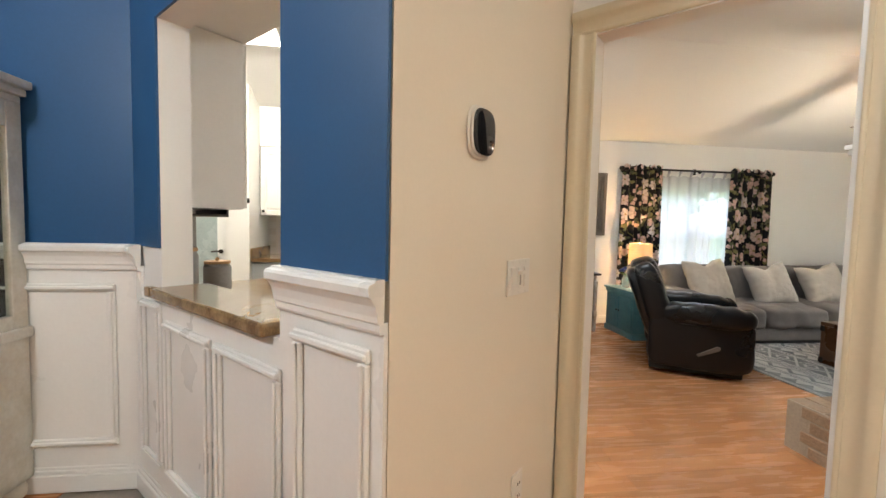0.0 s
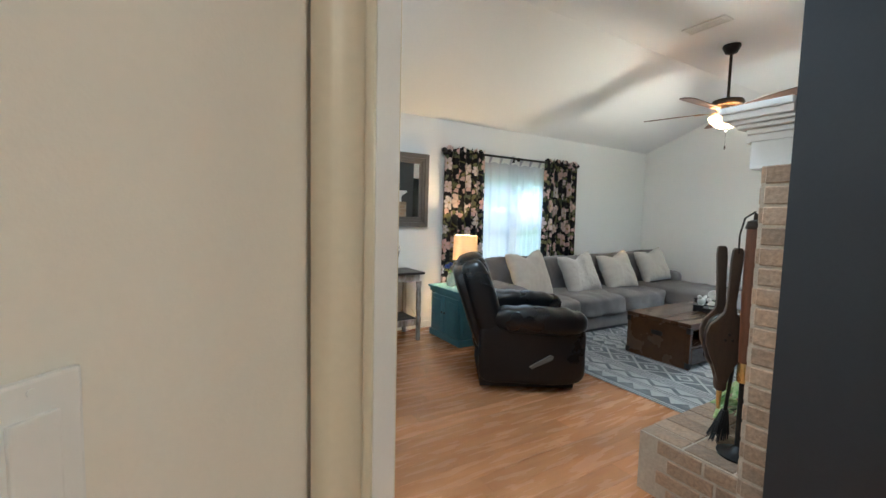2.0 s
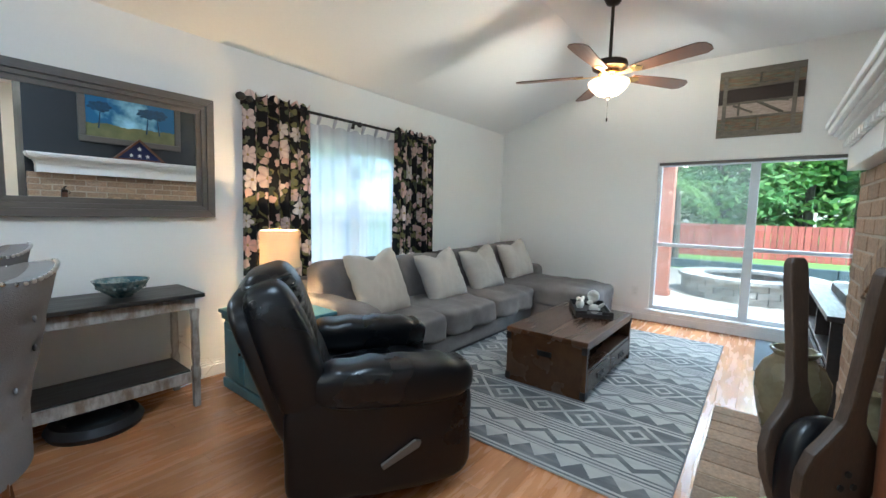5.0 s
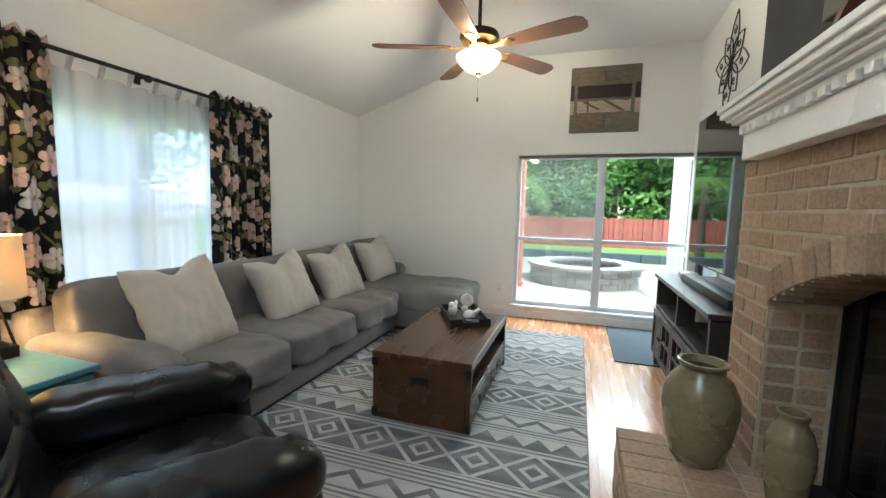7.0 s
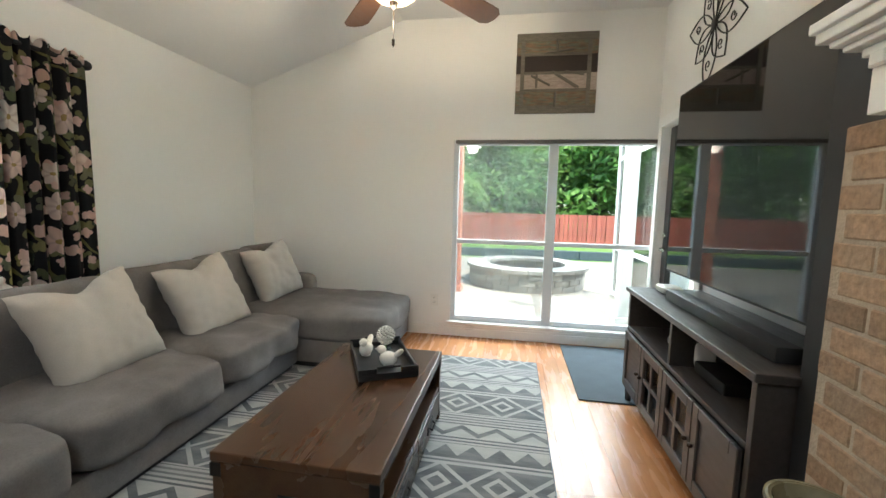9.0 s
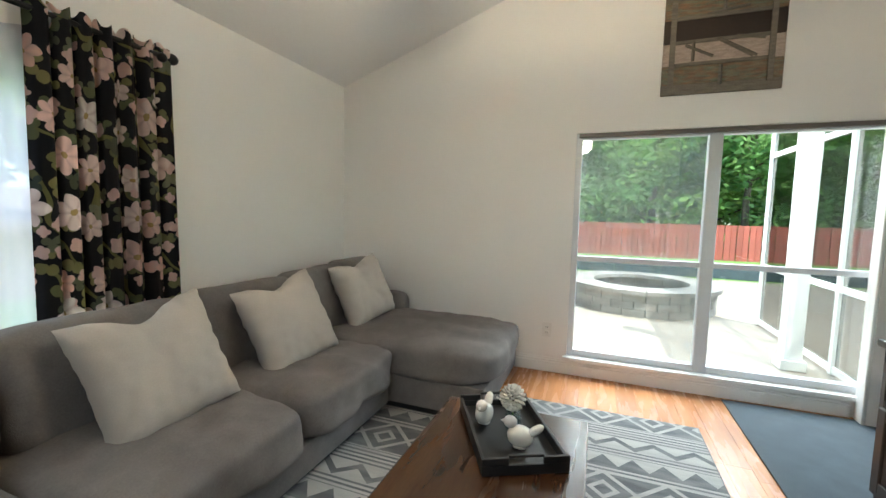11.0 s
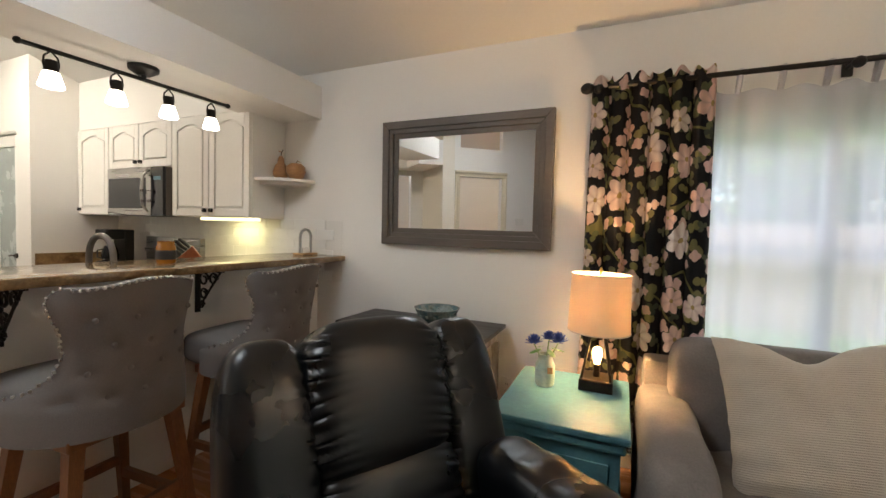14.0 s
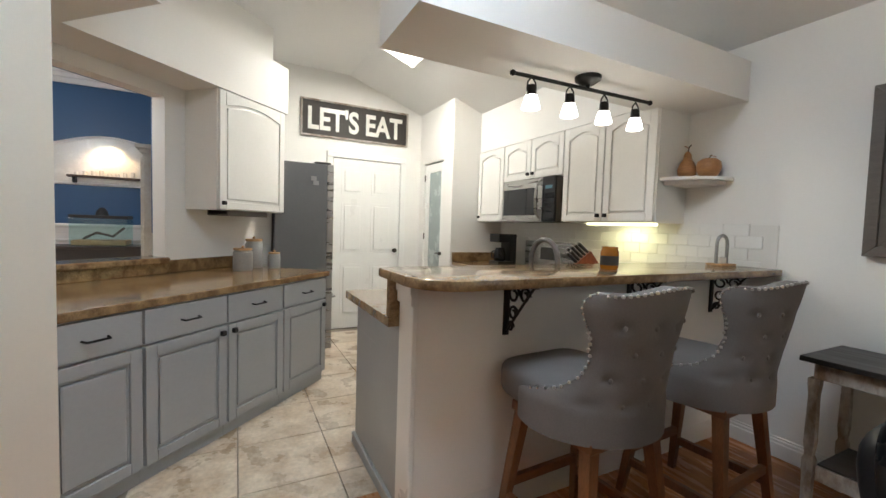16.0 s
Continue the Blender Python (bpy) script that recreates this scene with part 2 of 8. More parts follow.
def soft_box(w, d, h, power=4.0, cuts=10, lumps=0.0, seed=0.0, m=None, bm=None, crown=0.0):
    """A stuffed block: a rounded box, bulging, with slight lumps; its middle at the origin."""
    own = bmesh.new()
    bmesh.ops.create_cube(own, size=2.0)
    bmesh.ops.subdivide_edges(own, edges=own.edges[:], cuts=cuts, use_grid_fill=True)
    for v in own.verts:
        p = v.co
        k = (abs(p.x) ** power + abs(p.y) ** power + abs(p.z) ** power) ** (1 / power)
        q = Vector((p.x / k, p.y / k, p.z / k))
        lift = 1 + crown * (1 - q.x * q.x) * (1 - q.y * q.y)
        v.co = Vector((q.x * w / 2, q.y * d / 2, q.z * h / 2 * lift))
        if lumps:
            v.co += q * lumps * noise.noise(Vector((v.co.x * 7 + seed, v.co.y * 7, v.co.z * 7)))
    return merge(bm, own, m if m is not None else Matrix())


def part(name, bm, mat, parent=None, label="", smooth=False, category="", kind="", m=None):
    """Links a bmesh as one mesh object, under a thing or alone."""
    data = bpy.data.meshes.new(name)
    if smooth:
        for f in bm.faces:
            f.smooth = True
    bm.to_mesh(data)
    bm.free()
    data.materials.append(mat)
    if smooth:
        data.set_sharp_from_angle(angle=radians(45))
    ob = new(name, data)
    ob.parent = parent
    if m is not None:
        ob.matrix_local = m
    return tagged(ob, label, category, "", kind)


def thing(name, m, label, category, group="", kind=""):
    ob = new(name)
    ob.empty_display_size = 0.1
    ob.matrix_world = m
    return tagged(ob, label, category, group, kind)


DIAG = Matrix.Rotation(radians(45), 4, "Z")  # local x runs north-east (u), local y north-west (v)


def slab_with_holes(a0, a1, b0, b1, z0, z1, holes, along="x"):
    """A wall as butted blocks round its openings: (from, to, low, high) along its length."""
    bm = bmesh.new()
    lo, hi = (a0, a1) if along == "x" else (b0, b1)
    cuts = sorted({lo, hi, *[h[0] for h in holes], *[h[1] for h in holes]})
    for s, e in zip(cuts, cuts[1:]):
        gaps = sorted((h[2], h[3]) for h in holes if h[0] <= s and h[1] >= e)
        z = z0
        for g0, g1 in gaps + [(z1, z1)]:
            if g0 > z + 1e-4:
                if along == "x":
                    box(s, e, b0, b1, z, g0, bm=bm)
                else:
                    box(a0, a1, s, e, z, g0, bm=bm)
            z = max(z, g1)
    return bm


def wall(name, a0, a1, b0, b1, z0, z1, mat, holes=(), along="x", label="painted plaster wall", m=None):
    return part(name, slab_with_holes(a0, a1, b0, b1, z0, z1, holes, along), mat, None, label, category="wall", kind="structure", m=m)
PEWTER = material("grey_brown_frame", (0.115, 0.10, 0.088), 0.45, vary=0.15, scale=6, fine=60, stretch=(1, 8, 8))
BLACKTOP = material("worn_black_top", (0.022, 0.019, 0.017), 0.4, vary=0.3, scale=5, stretch=(1, 6, 1))
DISTRESS = material("distressed_white_wood", (0.50, 0.47, 0.43), 0.6, vary=0.2, scale=9, second=(0.24, 0.18, 0.13), mix_scale=11, stretch=(1, 1, 0.4))
OAKLEG = material("amber_brown_wood", (0.19, 0.080, 0.032), 0.35, vary=0.25, scale=5, fine=40, stretch=(8, 8, 1))
UPHOLSTERY = material("grey_linen", (0.17, 0.16, 0.156), 0.9, vary=0.1, scale=8, fine=200, bump=0.4, bump_scale=320)
NAIL = material("nickel_studs", (0.65, 0.63, 0.60), 0.25, 1.0, vary=0.02)
BRASS = material("brass", (0.62, 0.42, 0.16), 0.28, 1.0, vary=0.1)
BRONZE = material("dark_bronze", (0.035, 0.025, 0.018), 0.38, 0.7, vary=0.2)
BLADE = material("fan_blade_wood", (0.115, 0.05, 0.026), 0.38, vary=0.25, scale=4, stretch=(2, 14, 4))
BOWL = glowing("frosted_glass_bowl", (1.0, 0.62, 0.30), 1.3)


def translucent_linen(name, colour, through_colour, share):
    """Woven cloth that lets a little of the bulb's light through."""
    m = material(name, colour, 0.9, vary=0.05, scale=8, fine=250, bump=0.2, bump_scale=300)
    n, l = m.node_tree.nodes, m.node_tree.links
    t, x = n.new("ShaderNodeBsdfTranslucent"), n.new("ShaderNodeMixShader")
    t.inputs[0].default_value = (*through_colour, 1)
    x.inputs[0].default_value = share
    l.new(n["Principled BSDF"].outputs[0], x.inputs[1])
    l.new(t.outputs[0], x.inputs[2])
    l.new(x.outputs[0], n["Material Output"].inputs[0])
    return m


def ribbed(m, period, depth):
    """Adds fine level ribs to a cloth."""
    n, l = m.node_tree.nodes, m.node_tree.links
    w, b, co = n.new("ShaderNodeTexWave"), n.new("ShaderNodeBump"), n.new("ShaderNodeTexCoord")
    w.bands_direction = "Z"
    w.inputs["Scale"].default_value, w.inputs["Distortion"].default_value = 0.314 / period, 0.6
    b.inputs["Strength"].default_value, b.inputs["Distance"].default_value = 0.45, depth
    l.new(co.outputs["Object"], w.inputs["Vector"])
    l.new(w.outputs["Fac"], b.inputs["Height"])
    for k in list(n["Principled BSDF"].inputs["Normal"].links):
        l.new(k.from_socket, b.inputs["Normal"])
    l.new(b.outputs[0], n["Principled BSDF"].inputs["Normal"])
    return m


SHADE = translucent_linen("shade_linen", (0.72, 0.58, 0.40), (1.0, 0.54, 0.20), 0.024)
RIBBED = ribbed(material("ribbed_cream_linen", (0.50, 0.445, 0.38), 0.9, vary=0.06, scale=6, fine=200, bump=0.4, bump_scale=300), 0.0075, 0.003)
FILAMENT = glowing("lit_bulb", (1.0, 0.62, 0.25), 5.0)
TRACKGLASS = glowing("lit_frosted_glass", (1.0, 0.92, 0.80), 3.0)
STONEWARE = material("olive_stoneware", (0.205, 0.175, 0.105), 0.28, vary=0.14, scale=5, fine=50, second=(0.165, 0.135, 0.075), mix_scale=6)
LEAF = material("variegated_leaf", (0.12, 0.29, 0.06), 0.4, vary=0.3, scale=14, second=(0.48, 0.55, 0.27), mix_scale=26)
RUGBORDER = material("rug_edge", (0.20, 0.21, 0.22), 0.95, vary=0.2)
MAT = material("blue_grey_mat", (0.065, 0.085, 0.10), 0.95, vary=0.25, scale=8, fine=200, bump=0.5, bump_scale=300)
CERAMIC = material("white_ceramic", (0.75, 0.74, 0.70), 0.25, vary=0.04)
CANISTER = material("grey_stoneware", (0.30, 0.30, 0.29), 0.4, vary=0.08)
BAMBOO = material("light_wood", (0.45, 0.27, 0.12), 0.5, vary=0.2, scale=8, stretch=(1, 6, 6))
FRUITWOOD = material("turned_wood", (0.36, 0.17, 0.065), 0.4, vary=0.25, scale=9, stretch=(1, 1, 5))
AMBER = material("amber_glass", (0.30, 0.11, 0.012), 0.12, vary=0.1)
PETAL = material("blue_petals", (0.045, 0.085, 0.33), 0.7, vary=0.3, scale=30)
MINT = material("mint_glaze", (0.46, 0.56, 0.48), 0.3, vary=0.15, scale=9, second=(0.60, 0.56, 0.42), mix_scale=7)
IRON = material("soot_black", (0.010, 0.010, 0.010), 0.7, vary=0.3)
COPPERWOOD = material("reddish_wood", (0.115, 0.042, 0.019), 0.4, vary=0.25, scale=6, stretch=(10, 10, 1))
REDWOOD = material("red_brown_wood", (0.26, 0.075, 0.030), 0.4, vary=0.25, scale=6, stretch=(8, 8, 1))
OLDWOOD = material("old_dark_wood", (0.055, 0.036, 0.024), 0.55, vary=0.3, scale=7, stretch=(8, 8, 1))
FABRICBLACK = material("black_plastic", (0.012, 0.012, 0.013), 0.5, vary=0.1)
PLASTIC = material("white_plastic", (0.74, 0.73, 0.70), 0.35, vary=0.02)
CONSOLEWOOD = material("espresso_wood", (0.040, 0.034, 0.031), 0.4, vary=0.3, scale=5, fine=40, stretch=(1.5, 10, 10))
RUSTIC_A = material("weathered_board", (0.16, 0.14, 0.11), 0.8, vary=0.35, scale=6, stretch=(1, 2, 12))
RUSTIC_B = material("dark_board", (0.035, 0.022, 0.016), 0.7, vary=0.3, scale=6, stretch=(1, 2, 12))
RUSTIC_C = material("pale_board", (0.42, 0.34, 0.28), 0.8, vary=0.3, scale=8, stretch=(1, 2, 8))
RUSTIC_D = material("green_board", (0.15, 0.16, 0.11), 0.8, vary=0.4, scale=6, second=(0.20, 0.12, 0.07), mix_scale=5, stretch=(1, 2, 10))
GRASS = material("lawn", (0.12, 0.22, 0.045), 0.95, vary=0.3, scale=1.5, fine=30)
PAVER = material("pale_pavers", (0.20, 0.19, 0.18), 0.9, vary=0.2, scale=2, fine=20, random_vary=0.12, place=True)
FENCE = material("red_fence_paint", (0.40, 0.10, 0.075), 0.8, vary=0.2, scale=4, random_vary=0.12)
PERGOLA = material("red_post_stain", (0.34, 0.105, 0.06), 0.7, vary=0.2, scale=4)
STONE = material("grey_block", (0.26, 0.24, 0.22), 0.9, vary=0.25, scale=6, bump=0.6, bump_scale=40, random_vary=0.2, place=True)
BARK = material("bark", (0.10, 0.075, 0.055), 0.95, vary=0.4, scale=6, bump=0.8, bump_scale=30)


def leafy(name, a, b):
    """Leaves that let light through, in two greens."""
    m = bpy.data.materials.new(name)
    m.use_nodes = True
    n, l = m.node_tree.nodes, m.node_tree.links
    n.remove(n["Principled BSDF"])
    info, tex, mixc = n.new("ShaderNodeNewGeometry"), n.new("ShaderNodeTexNoise"), n.new("ShaderNodeMix")
    mixc.data_type = "RGBA"
    mixc.inputs[6].default_value, mixc.inputs[7].default_value = (*a, 1), (*b, 1)
    tex.inputs["Scale"].default_value, tex.inputs["Detail"].default_value = 1.1, 4
    l.new(info.outputs["Position"], tex.inputs["Vector"])
    l.new(info.outputs["Random Per Island"], mixc.inputs[0])
    d, t, x = n.new("ShaderNodeBsdfDiffuse"), n.new("ShaderNodeBsdfTranslucent"), n.new("ShaderNodeMixShader")
    for k in (d, t):
        l.new(mixc.outputs[2], k.inputs[0])
    x.inputs[0].default_value = 0.5
    l.new(d.outputs[0], x.inputs[1])
    l.new(t.outputs[0], x.inputs[2])
    l.new(x.outputs[0], n["Material Output"].inputs[0])
    return m


FOLIAGE = leafy("foliage", (0.20, 0.38, 0.10), (0.42, 0.58, 0.20))
FOLIAGE_DARK = leafy("dark_foliage", (0.14, 0.28, 0.10), (0.30, 0.46, 0.18))
WATER = material("pool_water", (0.03, 0.22, 0.38), 0.05, vary=0.1)
def screen_cloth():
    """Fine woven mesh: mostly open, its pale grey threads catching the daylight and hazing the view."""
    m, n, l = nodes_of("insect_screen", 0.8)
    a, x = n.new("ShaderNodeBsdfTransparent"), n.new("ShaderNodeMixShader")
    n["Principled BSDF"].inputs["Base Color"].default_value = (0.42, 0.46, 0.46, 1)
    x.inputs[0].default_value = 0.24
    l.new(a.outputs[0], x.inputs[1])
    l.new(n["Principled BSDF"].outputs[0], x.inputs[2])
    l.new(x.outputs[0], n["Material Output"].inputs[0])
    return m


SIGNBOARD = material("sign_brown_black", (0.028, 0.022, 0.018), 0.6, vary=0.3, scale=8)
FROST = material("frosted_pane", (0.36, 0.42, 0.42), 0.25, vary=0.06)
DOORBLACK = material("dark_door_paint", (0.022, 0.020, 0.020), 0.35, vary=0.1)


def nodes_of(name, rough):
    m = bpy.data.materials.new(name)
    m.use_nodes = True
    m.node_tree.nodes["Principled BSDF"].inputs["Roughness"].default_value = rough
    return m, m.node_tree.nodes, m.node_tree.links


def calc(n, l, op, a, b=0.0, c=0.0):
    """One arithmetic node; inputs are sockets or numbers."""
    k = n.new("ShaderNodeMath")
    k.operation = op
    for i, v in enumerate((a, b, c)):
        if isinstance(v, (int, float)):
            k.inputs[i].default_value = v
        else:
            l.new(v, k.inputs[i])
    return k.outputs[0]


def blend(n, l, fac, a, b):
    k = n.new("ShaderNodeMix")
    k.data_type = "RGBA"
    for i, v in ((0, fac), (6, a), (7, b)):
        if isinstance(v, (int, float)):
            k.inputs[i].default_value = v
        elif isinstance(v, tuple):
            k.inputs[i].default_value = (*v, 1)
        else:
            l.new(v, k.inputs[i])
    return k.outputs[2]


def floral_cloth():
    """Black cloth with printed pale blossoms, olive leaves and stems."""
    m, n, l = nodes_of("floral_cloth", 0.85)
    uv = n.new("ShaderNodeUVMap").outputs[0]
    wob = n.new("ShaderNodeTexNoise")
    wob.inputs["Scale"].default_value = 9
    l.new(uv, wob.inputs["Vector"])
    off = n.new("ShaderNodeVectorMath")
    off.operation = "MULTIPLY_ADD"
    l.new(wob.outputs["Color"], off.inputs[0])
    off.inputs[1].default_value = (0.045, 0.045, 0)
    l.new(uv, off.inputs[2])

    def cells(scale, shift, petals, size, dent, jitter=0.75):
        mp = n.new("ShaderNodeMapping")
        mp.inputs["Location"].default_value = shift
        l.new(off.outputs[0], mp.inputs[0])
        v = n.new("ShaderNodeTexVoronoi")
        v.voronoi_dimensions = "2D"
        v.inputs["Scale"].default_value, v.inputs["Randomness"].default_value = scale, jitter
        l.new(mp.outputs[0], v.inputs["Vector"])
        d = n.new("ShaderNodeVectorMath")
        d.operation = "SUBTRACT"
        l.new(mp.outputs[0], d.inputs[0])
        l.new(v.outputs["Position"], d.inputs[1])
        s = n.new("ShaderNodeSeparateXYZ")
        l.new(d.outputs[0], s.inputs[0])
        c = n.new("ShaderNodeSeparateColor")
        l.new(v.outputs["Color"], c.inputs[0])
        turn = calc(n, l, "MULTIPLY_ADD", c.outputs[0], 6.28, calc(n, l, "ARCTAN2", s.outputs[1], s.outputs[0]))
        lobe = calc(n, l, "ABSOLUTE", calc(n, l, "SINE", calc(n, l, "MULTIPLY", turn, petals / 2)))
        grow = calc(n, l, "MULTIPLY_ADD", c.outputs[1], size * 0.45, size * 0.7)
        edge = calc(n, l, "MULTIPLY", grow, calc(n, l, "MULTIPLY_ADD", lobe, dent, 1 - dent))
        r = v.outputs["Distance"]
        return calc(n, l, "LESS_THAN", r, edge), calc(n, l, "DIVIDE", r, grow), lobe, c.outputs[2]

    leaf, lr, ll, lc = cells(8.5, (0.3, 0.7, 0), 2, 0.36, 0.75)
    leaf2, l2r, l2l, l2c = cells(6.5, (1.9, 0.2, 0), 3, 0.26, 0.7)
    bud, br, bl, bc = cells(7.2, (4.1, 2.3, 0), 4, 0.24, 0.3)
    bloom, pr, pl, pc = cells(4.3, (0.0, 0.0, 0), 6, 0.345, 0.36, 0.6)
    stem_tex = n.new("ShaderNodeTexWave")
    stem_tex.bands_direction = "DIAGONAL"
    stem_tex.inputs["Scale"].default_value, stem_tex.inputs["Distortion"].default_value, stem_tex.inputs["Detail Scale"].default_value = 1.6, 9, 1.2
    l.new(uv, stem_tex.inputs["Vector"])
    stem = calc(n, l, "GREATER_THAN", stem_tex.outputs["Fac"], 0.985)
    col = blend(n, l, stem, (0.006, 0.006, 0.008), (0.17, 0.16, 0.06))
    col = blend(n, l, leaf, col, blend(n, l, lc, (0.10, 0.12, 0.06), (0.27, 0.24, 0.10)))
    col = blend(n, l, leaf2, col, blend(n, l, l2c, (0.05, 0.065, 0.045), (0.20, 0.20, 0.12)))
    col = blend(n, l, bud, col, (0.68, 0.48, 0.43))
    petal = blend(n, l, pc, (0.82, 0.75, 0.70), (0.78, 0.50, 0.42))
    petal = blend(n, l, calc(n, l, "MULTIPLY", calc(n, l, "SUBTRACT", 1.0, pl), 0.55), petal, (0.46, 0.32, 0.30))
    petal = blend(n, l, calc(n, l, "LESS_THAN", pr, 0.16), petal, (0.42, 0.30, 0.12))
    col = blend(n, l, bloom, col, petal)
    l.new(col, n["Principled BSDF"].inputs["Base Color"])
    return m


def rug_weave():
    """Grey and ivory bands of diamonds, zigzags and stripes, worn."""
    m, n, l = nodes_of("patterned_rug", 0.95)
    s = n.new("ShaderNodeSeparateXYZ")
    co = n.new("ShaderNodeTexCoord")
    l.new(co.outputs["Object"], s.inputs[0])
    x, y = s.outputs[0], s.outputs[1]

    def saw(v, period, shift=0.0):
        return calc(n, l, "FRACT", calc(n, l, "MULTIPLY_ADD", v, 1 / period, shift))

    def tri(v, period, shift=0.0):
        return calc(n, l, "ABSOLUTE", calc(n, l, "MULTIPLY_ADD", saw(v, period, shift), 2, -1))

    def within(v, a, b):
        return calc(n, l, "MULTIPLY", calc(n, l, "GREATER_THAN", v, a), calc(n, l, "LESS_THAN", v, b))

    band = saw(x, 0.78, 0.30)

    def share(a, b):
        return calc(n, l, "MULTIPLY_ADD", band, 1 / (b - a), -a / (b - a))

    def either(*vals):
        out = vals[0]
        for v in vals[1:]:
            out = calc(n, l, "MAXIMUM", out, v)
        return out

    across = calc(n, l, "ABSOLUTE", calc(n, l, "MULTIPLY_ADD", share(0.0, 0.36), 2, -1))
    d = calc(n, l, "ADD", tri(y, 0.29), across)
    diamond = either(within(d, 0.90, 1.12), within(d, 0.30, 0.52), calc(n, l, "GREATER_THAN", across, 0.93))
    peaks = calc(n, l, "GREATER_THAN", share(0.43, 0.58), calc(n, l, "MULTIPLY_ADD", tri(y, 0.145), 0.8, 0.1))
    line = calc(n, l, "SUBTRACT", 1.0, within(calc(n, l, "SUBTRACT", share(0.67, 0.83), calc(n, l, "MULTIPLY", tri(y, 0.20, 0.5), 0.65)), 0.02, 0.36))
    stripe = calc(n, l, "GREATER_THAN", saw(x, 0.030), 0.45)
    val = calc(n, l, "MULTIPLY", within(band, 0.0, 0.36), diamond)
    val = calc(n, l, "ADD", val, calc(n, l, "MULTIPLY", within(band, 0.43, 0.58), peaks))
    val = calc(n, l, "ADD", val, calc(n, l, "MULTIPLY", within(band, 0.67, 0.83), line))
    val = calc(n, l, "ADD", val, calc(n, l, "MULTIPLY", either(within(band, 0.36, 0.43), within(band, 0.58, 0.67), within(band, 0.83, 1.01)), stripe))
    wear, grain = n.new("ShaderNodeTexNoise"), n.new("ShaderNodeTexNoise")
    wear.inputs["Scale"].default_value, wear.inputs["Detail"].default_value = 16, 6
    grain.inputs["Scale"].default_value = 170
    streak = n.new("ShaderNodeMapping")
    streak.inputs["Scale"].default_value = (1.0, 0.28, 1)
    l.new(co.outputs["Object"], streak.inputs[0])
    l.new(streak.outputs[0], wear.inputs["Vector"])
    l.new(co.outputs["Object"], grain.inputs["Vector"])
    fade = n.new("ShaderNodeMapRange")
    fade.inputs[1].default_value, fade.inputs[2].default_value, fade.inputs[3].default_value, fade.inputs[4].default_value = 0.40, 0.66, 0.0, 0.50
    l.new(wear.outputs[0], fade.inputs[0])
    val = calc(n, l, "MULTIPLY_ADD", calc(n, l, "SUBTRACT", 0.55, val), fade.outputs[0], val)
    col = blend(n, l, val, (0.090, 0.100, 0.110), (0.47, 0.47, 0.45))
    col = blend(n, l, calc(n, l, "MULTIPLY", grain.outputs[0], 0.35), col, (0.16, 0.165, 0.17))
    l.new(col, n["Principled BSDF"].inputs["Base Color"])
    bp = n.new("ShaderNodeBump")
    bp.inputs["Strength"].default_value, bp.inputs["Distance"].default_value = 0.6, 0.006
    l.new(calc(n, l, "ADD", val, grain.outputs[0]), bp.inputs["Height"])
    l.new(bp.outputs[0], n["Principled BSDF"].inputs["Normal"])
    return m


def sheer_cloth():
    m, n, l = nodes_of("sheer_voile", 0.9)
    n.remove(n["Principled BSDF"])
    a, d, t, x, y = n.new("ShaderNodeBsdfTransparent"), n.new("ShaderNodeBsdfDiffuse"), n.new("ShaderNodeBsdfTranslucent"), n.new("ShaderNodeMixShader"), n.new("ShaderNodeMixShader")
    d.inputs[0].default_value, t.inputs[0].default_value = (0.78, 0.78, 0.74, 1), (0.53, 0.51, 0.66, 1)
    x.inputs[0].default_value, y.inputs[0].default_value = 0.5, 0.80
    l.new(d.outputs[0], x.inputs[1])
    l.new(t.outputs[0], x.inputs[2])
    l.new(a.outputs[0], y.inputs[1])
    l.new(x.outputs[0], y.inputs[2])
    l.new(y.outputs[0], n["Material Output"].inputs[0])
    return m


def landscape_print():
    """A misty blue wood with a pale glade above olive ground, as paint on a canvas."""
    m, n, l = nodes_of("landscape_canvas", 0.5)
    co = n.new("ShaderNodeTexCoord")
    s = n.new("ShaderNodeSeparateXYZ")
    l.new(co.outputs["Object"], s.inputs[0])
    cloud = n.new("ShaderNodeTexNoise")
    cloud.inputs["Scale"].default_value, cloud.inputs["Detail"].default_value = 7, 7
    l.new(co.outputs["Object"], cloud.inputs["Vector"])
    glade = calc(n, l, "SUBTRACT", 1.0, calc(n, l, "MULTIPLY", calc(n, l, "ABSOLUTE", s.outputs[0]), 3.6))
    air = blend(n, l, calc(n, l, "ADD", calc(n, l, "MULTIPLY", glade, 0.7), calc(n, l, "MULTIPLY_ADD", cloud.outputs[0], 2.4, -1.2)), (0.02, 0.12, 0.26), (0.42, 0.72, 0.86))
    ground = blend(n, l, cloud.outputs[0], (0.05, 0.07, 0.025), (0.26, 0.24, 0.10))
    l.new(blend(n, l, calc(n, l, "GREATER_THAN", calc(n, l, "MULTIPLY_ADD", cloud.outputs[0], 0.08, s.outputs[2]), -0.06), ground, air), n["Principled BSDF"].inputs["Base Color"])
    return m


FLORAL, RUG, SHEER, CANVAS, SCREENCLOTH = floral_cloth(), rug_weave(), sheer_cloth(), landscape_print(), screen_cloth()
# ---- the large structure ----
NORTH, EAST, SOUTH, TOP, LOW = 5.17, 6.97, 1.22, 3.03, 2.45
BREAK = NORTH - (TOP - LOW) / 0.36
wall("wall_north", -2.55, 7.12, NORTH, NORTH + 0.15, 0, 2.6, PAINT, [(3.45, 4.75, 0.45, 1.88)], label="off-white painted wall with a curtained window")
